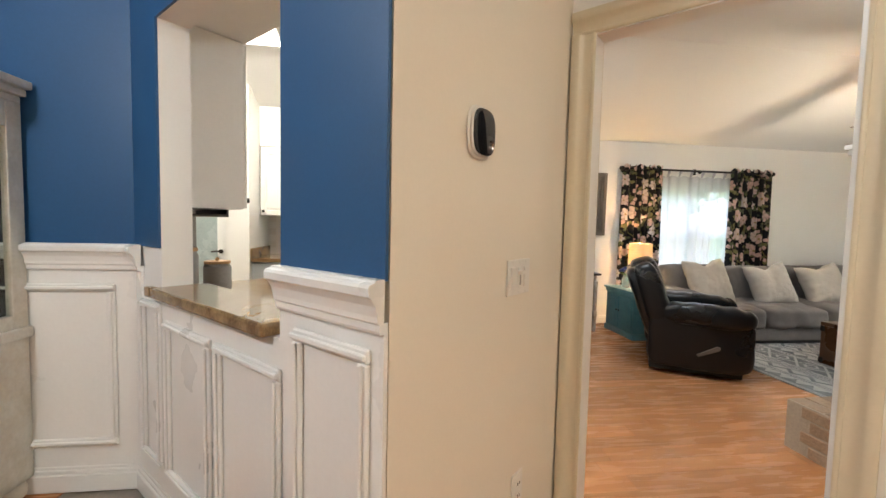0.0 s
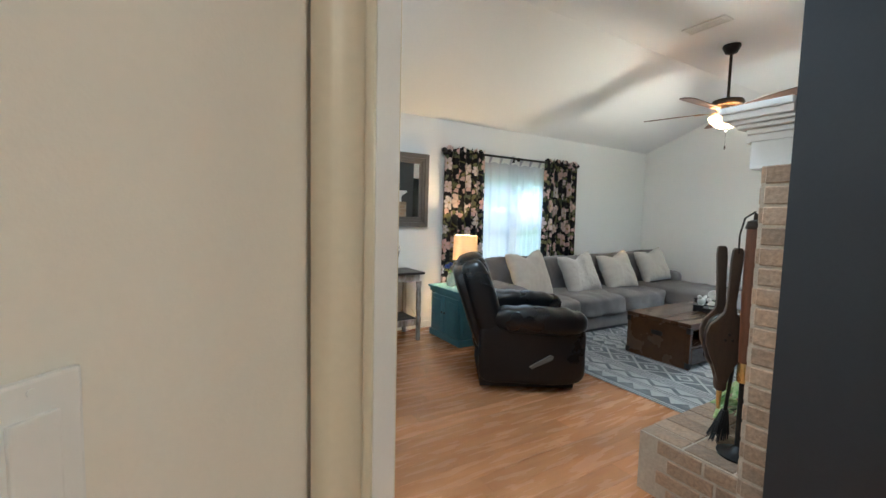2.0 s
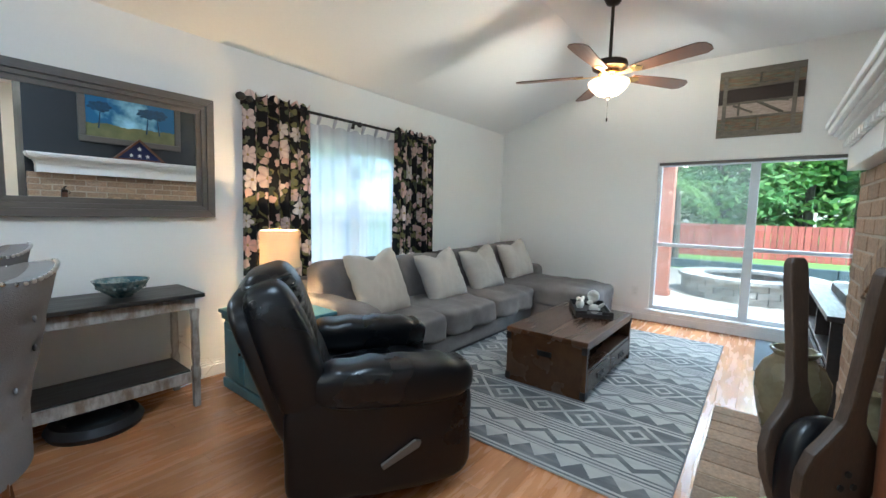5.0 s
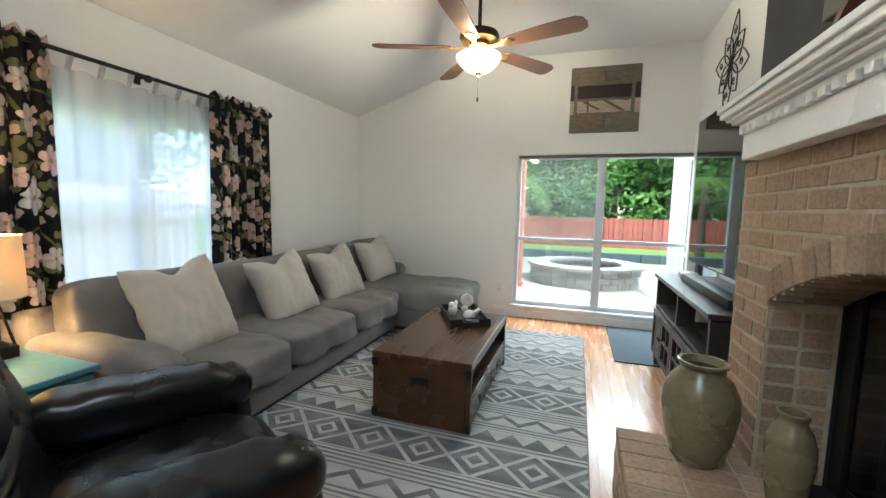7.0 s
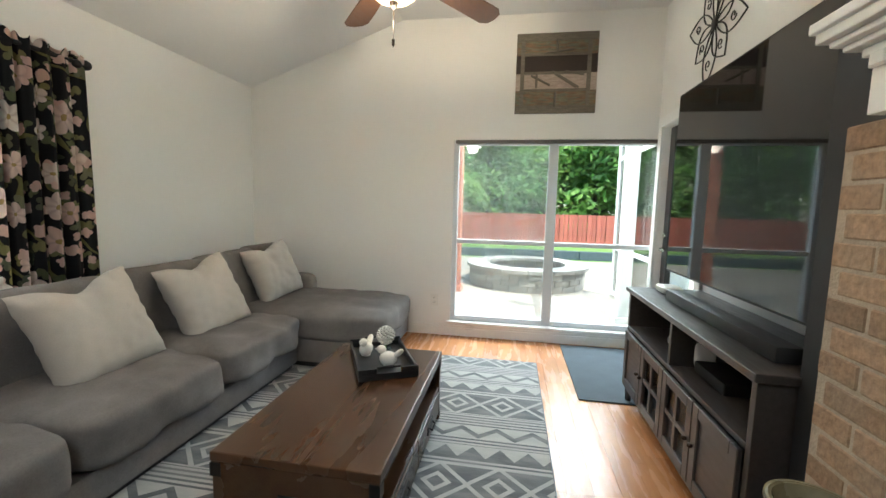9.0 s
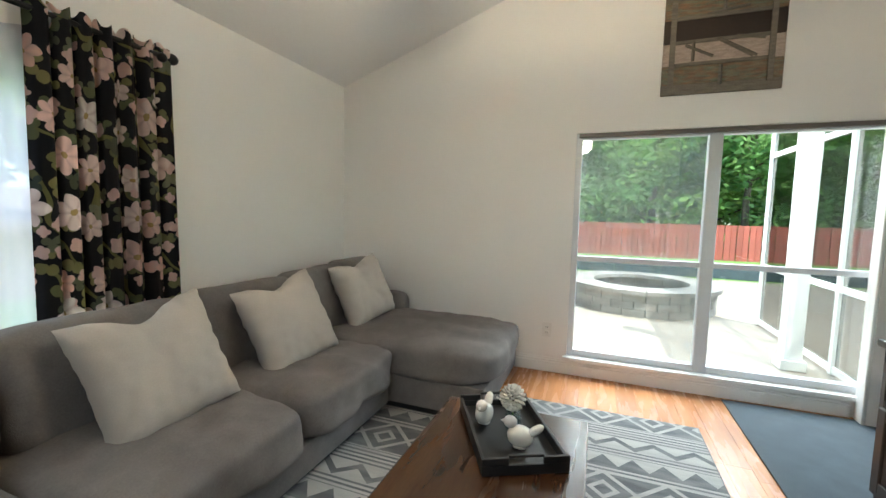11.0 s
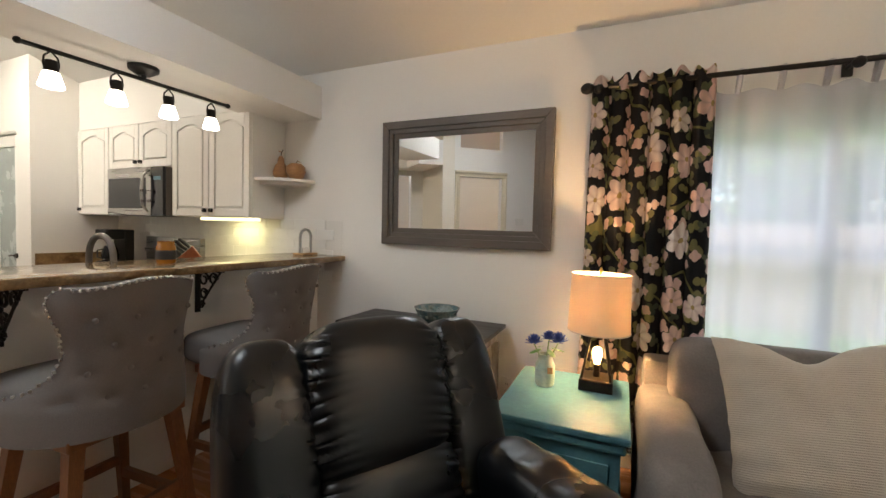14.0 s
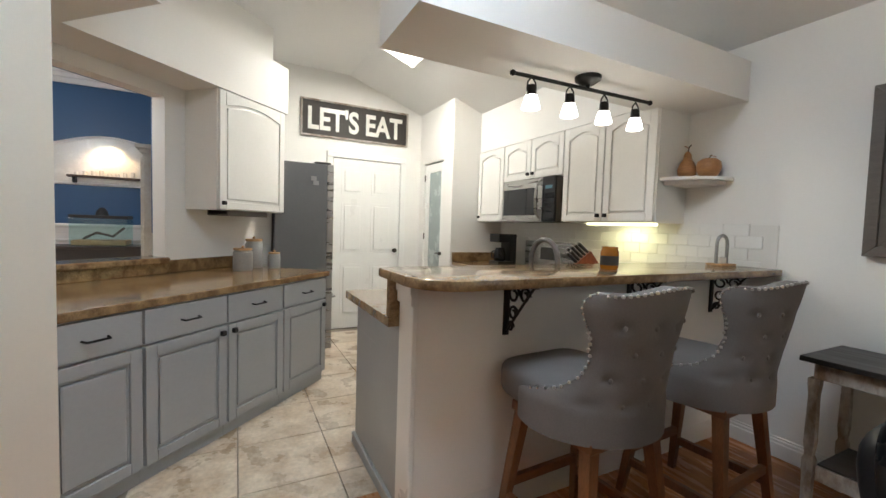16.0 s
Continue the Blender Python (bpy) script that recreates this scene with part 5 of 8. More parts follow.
def rustic_art():
    t = thing("wall_art", pose(EAST - 0.002, 2.127, 2.50, 0, 0, 0), "weathered wooden barn-door panel wall art", "wall art")
    hh = 0.355
    for z0, z1, mt in ((-0.35, -0.28, RUSTIC_A), (-0.279, -0.15, RUSTIC_D), (-0.149, 0.0, RUSTIC_C), (0.001, 0.16, RUSTIC_B), (0.161, 0.28, RUSTIC_D), (0.281, 0.35, RUSTIC_A)):
        part("board", box(-0.022, 0, -hh, hh, z0, z1, 0.003), mt, t)
    for y in (-0.30, 0.28):
        part("batten", box(-0.034, -0.0225, y, y + 0.035, -0.30, 0.30, 0.003), RUSTIC_A, t)
    for z in (-0.16, -0.01, 0.15):
        part("rail", box(-0.036, -0.0225, -0.264, 0.279, z, z + 0.022, 0.002), RUSTIC_A, t)
    part("brace", rod((-0.034, -0.18, -0.13), (-0.034, 0.02, 0.0), 0.011, sides=4), RUSTIC_A, t)
    for (ya, za), (yb, zb) in (((0.17, -0.13), (0.17, 0.0)), ((0.03, 0.01), (-0.20, -0.13)), ((0.22, -0.02), (0.05, -0.11)), ((-0.24, -0.02), (-0.08, 0.01)), ((0.10, 0.17), (-0.14, 0.20))):
        part("brace", rod((-0.034, ya, za), (-0.034, yb, zb), 0.010, sides=4), RUSTIC_A, t)
    part("brace", rod((-0.034, 0.0, -0.30), (-0.034, 0.0, -0.17), 0.012, sides=4), RUSTIC_A, t)
    part("brace", rod((-0.034, 0.0, 0.18), (-0.034, 0.0, 0.29), 0.012, sides=4), RUSTIC_A, t)


rustic_art()


def scroll_flower():
    t = thing("metal_flower", pose(6.0, SOUTH + 0.012, 2.48), "black wrought iron flower wall ornament", "wall ornament")
    for k in range(8):
        a = 2 * math.pi * k / 8 + 0.2
        r = 0.39 if k % 2 == 0 else 0.30
        pts = []
        for i in range(25):
            f = i / 24
            half = 0.085 * math.sin(math.pi * f) * (1 if k % 2 == 0 else 1.15)
            pts.append((f * r, half))
        for i in range(23, 0, -1):
            f = i / 24
            pts.append((f * r, -0.085 * math.sin(math.pi * f)))
        part("petal", pipe([(p * math.cos(a) - q * math.sin(a), 0.01, p * math.sin(a) + q * math.cos(a)) for p, q in pts], 0.005, 6, closed=True), BLACKMETAL, t)
        sc = []
        for i in range(20):
            f = i / 19
            rr = 0.035 * (1 - 0.75 * f)
            p, q = r * 0.62 + rr * math.cos(7 * f), rr * math.sin(7 * f)
            sc.append((p * math.cos(a) - q * math.sin(a), 0.012, p * math.sin(a) + q * math.cos(a)))
        part("scroll", pipe(sc, 0.004, 6), BLACKMETAL, t)
    part("boss", soft_box(0.075, 0.02, 0.075, 3, 6, m=pose(0, 0.012, 0)), BLACKMETAL, t, smooth=True)


scroll_flower()


def outlet(m, label, toggles=0, wide=0.075, tall=0.118):
    t = thing("wall_switch" if toggles else "power_outlet", m, label, "switch" if toggles else "outlet")
    part("plate", box(-wide / 2, wide / 2, -0.007, 0, -tall / 2, tall / 2, 0.003), PLASTIC, t)
    if toggles:
        for i in range(toggles):
            x = (i - (toggles - 1) / 2) * 0.046
            mid = i == 1
            pd = part("paddle", box(x - 0.012 * (1 if mid else 1.25), x + 0.012 * (1 if mid else 1.25), -0.011, -0.0065, -0.034, 0.034, 0.002), PLASTIC, t)
            if mid:
                part("slider", box(x - 0.013, x + 0.013, -0.022, -0.0115, 0.010, 0.022, 0.003), PLASTIC, pd)
                # A raised grey strip shows the slot's shade as colour
                part("slot", box(x - 0.005, x + 0.005, -0.0125, -0.0112, -0.026, 0.008), CANISTER, pd, "grey strip for the slider slot")
        for i in range(toggles):
            for z in (-0.05, 0.05):
                part("screw", rod(((i - (toggles - 1) / 2) * 0.046, -0.0085, z), ((i - (toggles - 1) / 2) * 0.046, -0.0065, z), 0.003, sides=8), PLASTIC, t)
    else:
        for z in (-0.022, 0.022):
            part("socket", soft_box(0.034, 0.008, 0.030, 4, 4, m=pose(0, -0.007, z)), PLASTIC, t)
            # Raised black strips show the shade inside the slots as colour
            sl = box(-0.008, -0.005, -0.0125, -0.010, z - 0.005, z + 0.005)
            box(0.005, 0.008, -0.0125, -0.010, z - 0.005, z + 0.005, bm=sl)
            part("slots", sl, FABRICBLACK, t, "black strips for the socket slots")
    return t


outlet(pose(EAST - 0.001, 3.20, 0.35, 0, 0, -90), "ivory power outlet on the wall")
outlet(pose(2.58, NORTH - 0.001, 0.33, 0, 0, 0), "white power outlet above the baseboard")
cord = thing("lamp_cord", pose(2.60, NORTH - 0.02, 0.0), "thin white lamp cord from the outlet", "cord")
part("cable", pipe([(-0.02, -0.004, 0.31), (0.03, -0.02, 0.25), (0.09, -0.02, 0.17), (0.14, -0.03, 0.16), (0.18, -0.03, 0.10), (0.12, -0.02, 0.03), (0.02, -0.03, 0.006), (-0.10, -0.06, 0.006)], 0.004, 6), PLASTIC, cord)
hall_face = DIAG @ Matrix.Translation((0, 0.631, 0)) 
outlet(hall_face @ pose(1.222, 0, 1.118), "white triple switch plate with a slide dimmer", 3, 0.155, 0.118)
outlet(hall_face @ pose(1.262, 0, 0.364), "white power outlet on the cream wall")
th = thing("thermostat", hall_face @ pose(0.965, 0, 1.538), "white thermostat with a rounded black glass face", "thermostat")
part("wall_plate", soft_box(0.128, 0.012, 0.146, 3.0, 12, m=pose(0.0, -0.004, 0.004)), PLASTIC, th, smooth=True)
part("body", soft_box(0.116, 0.018, 0.134, 3.0, 12, m=pose(0, -0.012, 0.004)), PLASTIC, th, smooth=True)
part("screen", soft_box(0.108, 0.012, 0.126, 3.0, 12, m=pose(0, -0.019, 0.004)), DARKGLASS, th, "black glass face", True)


def tv_set():
    t = thing("television", pose(5.02, 1.44, 0.90), "large black flat television on a wall arm", "television")
    part("cabinet", box(-0.86, 0.86, -0.03, 0.012, 0, 1.11, 0.006), FABRICBLACK, t)
    part("screen", box(-0.85, 0.85, 0.0125, 0.016, 0.012, 1.10, 0.001), SCREENGLASS, t, "glossy dark screen")
    part("arm", box(-0.12, 0.12, -0.218, -0.0305, 0.45, 0.65, 0.01), BLACKMETAL, t)


tv_set()


def media_console():
    t = thing("media_console", pose(5.15, 1.455, 0), "espresso wood media console with glazed doors", "cabinet")
    w, d, h = 0.72, 0.215, 0.78
    part("top", box(-w - 0.02, w + 0.02, -d - 0.01, d + 0.02, h - 0.03, h, 0.006), CONSOLEWOOD, t)
    for x in (-w, w - 0.03):
        part("side", box(x, x + 0.03, -d, d, 0.10, h - 0.0305, 0.003), CONSOLEWOOD, t)
    part("back", box(-w + 0.031, w - 0.031, -d, -d + 0.012, 0.10, h - 0.031), CONSOLEWOOD, t)
    part("shelf", box(-w + 0.031, w - 0.031, -d + 0.013, d, 0.50, 0.525, 0.003), CONSOLEWOOD, t)
    part("bottom", box(-w + 0.031, w - 0.031, -d + 0.013, d, 0.10, 0.13, 0.003), CONSOLEWOOD, t)
    part("divider", box(-0.012, 0.012, -d + 0.013, d - 0.002, 0.5255, h - 0.031, 0.002), CONSOLEWOOD, t)
    for x in (-w + 0.025, w - 0.025):
        for y in (-d + 0.03, d - 0.03):
            part("foot", rod((x, y, 0), (x, y, 0.10), 0.018, 0.025, 8), CONSOLEWOOD, t)
    for i in range(4):
        x0 = -w + 0.035 + i * 0.3435
        x1 = x0 + 0.337
        fr = bmesh.new()
        for a, b, z0, z1 in ((x0, x0 + 0.05, 0.135, 0.497), (x1 - 0.05, x1, 0.135, 0.497), (x0 + 0.05, x1 - 0.05, 0.135, 0.185), (x0 + 0.05, x1 - 0.05, 0.447, 0.497)):
            box(a, b, d + 0.001, d + 0.02, z0, z1, 0.003, fr, 1)
        dr = part("door", fr, CONSOLEWOOD, t)
        if i in (1, 2):
            g = box((x0 + x1) / 2 - 0.012, (x0 + x1) / 2 + 0.012, d + 0.002, d + 0.017, 0.1855, 0.4465, 0.002)
            for a, b in ((x0 + 0.0505, (x0 + x1) / 2 - 0.0125), ((x0 + x1) / 2 + 0.0125, x1 - 0.0505)):
                box(a, b, d + 0.002, d + 0.017, 0.305, 0.327, 0.002, g)
            part("muntin", g, CONSOLEWOOD, dr)
            part("pane", box(x0 + 0.05, x1 - 0.05, d + 0.004, d + 0.007, 0.185, 0.447), GLASS, dr)
        else:
            part("panel", box(x0 + 0.05, x1 - 0.05, d + 0.001, d + 0.010, 0.185, 0.447, 0.004), CONSOLEWOOD, dr)
        part("knob", soft_box(0.022, 0.024, 0.022, 2, 6, m=pose(x0 + 0.025 if i % 2 else x1 - 0.025, d + 0.03, 0.32)), BRONZE, dr, "dark round knob", True)
    r = thing("router", pose(5.73, 1.48, h + 0.0005), "white rounded wireless router box", "router")
    part("case", soft_box(0.17, 0.12, 0.045, 5, 8, m=pose(0, 0, 0.0225)), PLASTIC, r, smooth=True)
    s = thing("sound_bar", pose(5.02, 1.53, h + 0.0005), "long black sound bar below the television", "speaker")
    part("case", box(-0.5, 0.5, -0.045, 0.045, 0, 0.06, 0.012), FABRICBLACK, s, smooth=True)
    b = thing("game_box", pose(4.96, 1.47, 0.5255), "black set-top box on the console shelf", "media box")
    part("case", box(-0.14, 0.14, -0.10, 0.10, 0, 0.05, 0.006), FABRICBLACK, b)
    q = thing("white_box", pose(5.17, 1.51, 0.5255), "white rounded gadget on the console shelf", "gadget")
    part("case", soft_box(0.10, 0.10, 0.13, 5, 8, m=pose(0, 0, 0.065)), PLASTIC, q, smooth=True)
    q = thing("headset", pose(5.44, 1.53, 0.5255), "white headset resting on the console shelf", "headset")
    part("band", pipe([(0.05 * math.cos(a * 0.35), 0.0, 0.025 + 0.07 * math.sin(a * 0.35)) for a in range(10)], 0.008, 8), PLASTIC, q)
    for x in (-0.05, 0.05):
        part("cup", soft_box(0.025, 0.05, 0.05, 2.5, 6, m=pose(x, 0, 0.026)), CANISTER, q, smooth=True)


media_console()

# ---- fan and ceiling vent ----


def ceiling_fan():
    t = thing("ceiling_fan", pose(FAN[0], FAN[1], 0), "dark bronze ceiling fan with five wooden blades", "ceiling fan")
    part("canopy", lathe([(0.001, TOP - 0.001), (0.075, TOP - 0.001), (0.078, TOP - 0.02), (0.05, TOP - 0.075), (0.015, TOP - 0.09), (0.001, TOP - 0.09)], 32), BRONZE, t, smooth=True)
    part("downrod", rod((0, 0, TOP - 0.09), (0, 0, 2.525), 0.013, sides=16), BRONZE, t)
    part("motor", lathe([(0.001, 2.535), (0.05, 2.530), (0.13, 2.505), (0.14, 2.480), (0.13, 2.455), (0.085, 2.440), (0.001, 2.440)], 36), BRONZE, t, smooth=True)
    part("light_hub", lathe([(0.001, 2.440), (0.07, 2.439), (0.085, 2.410), (0.06, 2.390), (0.05, 2.370), (0.02, 2.365), (0.001, 2.365)], 32), BRASS, t, "antique brass hub", True)
    bowl = [(0.155, 2.352), (0.158, 2.342), (0.135, 2.300), (0.085, 2.255), (0.03, 2.240), (0.001, 2.239)]
    own = bmesh.new()
    inner = [(max(r - 0.005, 0.001), z + 0.004) for r, z in bowl][::-1]
    rings = [[own.verts.new((r * math.cos(2 * math.pi * i / 40), r * math.sin(2 * math.pi * i / 40), z)) for i in range(40)] for r, z in bowl + inner]
    for a, b in zip(rings, rings[1:]):
        for i in range(40):
            own.faces.new((a[i], a[(i + 1) % 40], b[(i + 1) % 40], b[i]))
    part("glass_bowl", own, BOWL, t, "frosted amber glass bowl, lit", True)
    part("finial", lathe([(0.001, 2.240), (0.024, 2.238), (0.02, 2.222), (0.008, 2.210), (0.001, 2.206)], 20), BRONZE, t, smooth=True)
    part("pull_chain", rod((0, 0, 2.206), (0, 0, 2.070), 0.002, sides=6), BRONZE, t)
    part("chain_weight", lathe([(0.001, 2.075), (0.007, 2.070), (0.007, 2.045), (0.001, 2.035)], 10), BRONZE, t, smooth=True)
    for k in range(5):
        a = 108 + 72 * k
        m = pose(0, 0, 2.405, 0, 0, a) @ pose(0, 0, 0, -11, 0, 0)
        pts = [(0.20, -0.045)] + [(0.25 + 0.45 * i / 8, -0.055 - 0.022 * math.sin(math.pi * 0.6 * i / 8)) for i in range(9)] + [(0.74, -0.05), (0.755, 0.0), (0.745, 0.05)] + [(0.70 - 0.45 * i / 8, 0.075 - 0.02 * i / 8) for i in range(9)] + [(0.20, 0.045)]
        bl = part("blade", prism(pts, -0.003, 0.004, m=m), BLADE, t)
        arm = prism([(0.07, -0.022), (0.16, -0.014), (0.25, -0.042), (0.285, 0.0), (0.25, 0.042), (0.16, 0.014), (0.07, 0.022)], -0.010, -0.0035, m=m, bevel=0.002)
        part("blade_iron", arm, BRASS, bl, "antique brass blade iron")


ceiling_fan()
vt = thing("ceiling_vent", pose(4.375, 2.98, TOP), "white slatted ceiling air vent", "vent")
vf = bmesh.new()
for x0, x1, y0, y1 in ((-0.075, -0.055, -0.18, 0.18), (0.055, 0.075, -0.18, 0.18), (-0.055, 0.055, -0.18, -0.16), (-0.055, 0.055, 0.16, 0.18)):
    box(x0, x1, y0, y1, -0.012, -0.001, 0.002, vf, 1)
part("frame", vf, PLASTIC, vt)
for i in range(7):
    part("slat", box(-0.045 + i * 0.015 - 0.005, -0.045 + i * 0.015 + 0.005, -0.158, 0.158, -0.008, -0.006), PLASTIC, vt)
part("backing", box(-0.054, 0.054, -0.159, 0.159, -0.003, -0.001), CANISTER, vt, "dark backing")

# ---- floor coverings ----
rugt = thing("area_rug", pose(4.87, 3.20, 0.001), "grey and ivory rug with diamond and zigzag bands", "rug")
part("weave", box(-1.51, 1.51, -0.98, 0.98, 0, 0.011, 0.004), RUG, rugt)
for y in (-0.985, 0.9805):
    part("binding", box(-1.51, 1.51, y, y + 0.0045, 0, 0.009, 0.001), RUGBORDER, rugt)
dm = thing("door_mat", pose(6.36, 1.55, 0.001), "dark blue-grey door mat by the garden window", "mat")
part("weave", box(-0.58, 0.55, -0.42, 0.42, 0, 0.010, 0.004), MAT, dm)

# ---- fireplace ----


def mantel():
    t = thing("mantel_shelf", Matrix(), "white dentil-moulded mantel shelf over the brick", "mantel")
    part("frieze", box(2.315, 4.085, 1.565, 1.712, 1.50, 1.60, 0.004), TRIM, t)
    part("dentil_band", box(2.31, 4.09, 1.565, 1.717, 1.60, 1.625, 0.002), TRIM, t)
    for i in range(28):
        x = 2.325 + i * 0.0632
        part("dentil", box(x, x + 0.034, 1.7175, 1.734, 1.598, 1.624, 0.002), TRIM, t)
    for k, (o, z0, z1) in enumerate(((0.012, 1.625, 1.645), (0.035, 1.645, 1.66), (0.052, 1.66, 1.675), (0.070, 1.675, 1.70), (0.080, 1.70, 1.725))):
        part("crown_step", box(2.31 - o, 4.09 + o, 1.565, 1.712 + o, z0, z1, 0.005), TRIM, t)


mantel()


def framed_painting():
    t = thing("framed_painting", pose(3.28, 1.562, 2.26), "blue misty woodland painting in a wide grey frame", "painting")
    b = bmesh.new()
    w, h, f = 0.56, 0.34, 0.075
    for x0, x1, z0, z1 in ((-w, w, h - f, h), (-w, w, -h, -h + f), (-w, -w + f, -h + f, h - f), (w - f, w, -h + f, h - f)):
        box(x0, x1, 0, 0.035, z0, z1, 0.008, b)
    part("frame", b, PEWTER, t)
    part("canvas", box(-w + f, w - f, 0.002, 0.02, -h + f, h - f), CANVAS, t, "misty blue wood with a pale glade")
    for x, s in ((-0.36, 1), (0.30, -1), (0.15, 1)):
        tr = rod((x, 0.0205, -0.16), (x + 0.02 * s, 0.0205, 0.05), 0.009, 0.005, 5)
        for k in range(26):
            a = k * 2.4
            soft_box(0.06, 0.003, 0.03, 2, 1, bm=tr, m=pose(x + 0.02 * s + 0.11 * math.cos(a) * (k / 26) ** 0.5, 0.0215, 0.11 + 0.06 * math.sin(a) * (k / 26) ** 0.5))
        part("painted_tree", tr, material("deep_blue_paint", (0.01, 0.05, 0.11), 0.5, vary=0.4, scale=20), t)


framed_painting()


def flag_case():
    t = thing("flag_case", pose(3.32, 1.66, 1.7255), "triangular wooden case with a folded starred flag", "display case")
    tri = [(-0.30, 0), (0.30, 0), (0, 0.29)]
    m = pose(0, 0.04, 0, 90, 0, 0)
    b = bmesh.new()
    inn = [(-0.245, 0.022), (0.245, 0.022), (0, 0.258)]
    for i in range(3):
        j = (i + 1) % 3
        prism([tri[i], tri[j], inn[j], inn[i]], 0, 0.08, bm=b, m=m)
    part("frame", b, COPPERWOOD, t)
    part("flag", prism([(-0.244, 0.023), (0.244, 0.023), (0, 0.257)], 0.03, 0.05, m=m), material("navy_cloth", (0.015, 0.02, 0.075), 0.85, vary=0.2), t, "folded navy flag with white stars")
    for x, z in ((0.0, 0.16), (-0.09, 0.07), (0.0, 0.07), (0.09, 0.07)):
        pts = [((0.030 if i % 2 == 0 else 0.012) * math.sin(i * math.pi / 5) + x, (0.030 if i % 2 == 0 else 0.012) * math.cos(i * math.pi / 5) + z) for i in range(10)]
        part("star", prism(pts, 0.0, 0.003, m=pose(0, 0.0135, 0, 90, 0, 0)), CERAMIC, t, "white star")


flag_case()


def stoneware_jar(x, y, r, h, label):
    t = thing("stoneware_jar", pose(x, y, 0.292), label, "jar", "jars on the hearth")
    prof = [(0.001, 0), (r * 0.62, 0), (r * 0.68, h * 0.03), (r * 0.86, h * 0.25), (r, h * 0.52), (r * 0.98, h * 0.68), (r * 0.80, h * 0.82), (r * 0.58, h * 0.89), (r * 0.54, h * 0.93), (r * 0.64, h * 0.97), (r * 0.66, h), (r * 0.56, h), (r * 0.48, h * 0.93), (r * 0.6, h * 0.85), (r * 0.85, h * 0.6), (r * 0.6, h * 0.1), (0.001, h * 0.08)]
    part("body", lathe(prof, 48), STONEWARE, t, smooth=True)
    part("rim", pipe([(r * 0.61 * math.cos(2 * math.pi * i / 40), r * 0.61 * math.sin(2 * math.pi * i / 40), h * 0.985) for i in range(40)], r * 0.055, 8, closed=True), STONEWARE, t, smooth=True)


stoneware_jar(3.905, 1.832, 0.137, 0.405, "large olive glazed stoneware jar on the hearth")
stoneware_jar(3.668, 1.628, 0.070, 0.345, "slim olive glazed stoneware jar by the firebox")

part("firebox_back", box(2.50, 3.90, 0.86, 0.899, 0.0, 1.3), IRON, None, "soot-black firebox back", category="firebox", kind="structure")
fp = thing("fire_doors", pose(3.21, 1.40, 0), "black framed glass fireplace doors", "fireplace doors")
fdf = bmesh.new()
for x0, x1, z0, z1 in ((-0.675, -0.60, 0.292, 1.14), (0.60, 0.675, 0.292, 1.14), (-0.60, 0.60, 0.292, 0.34), (-0.60, 0.60, 1.06, 1.14), (-0.02, 0.02, 0.34, 1.06)):
    box(x0, x1, -0.02, 0.01, z0, z1, 0.003, fdf, 1)
part("frame", fdf, BLACKMETAL, fp)
for x0, x1 in ((-0.60, -0.02), (0.02, 0.60)):
    part("pane", box(x0, x1, -0.008, -0.002, 0.34, 1.06), DARKGLASS, fp, "dark smoked glass")


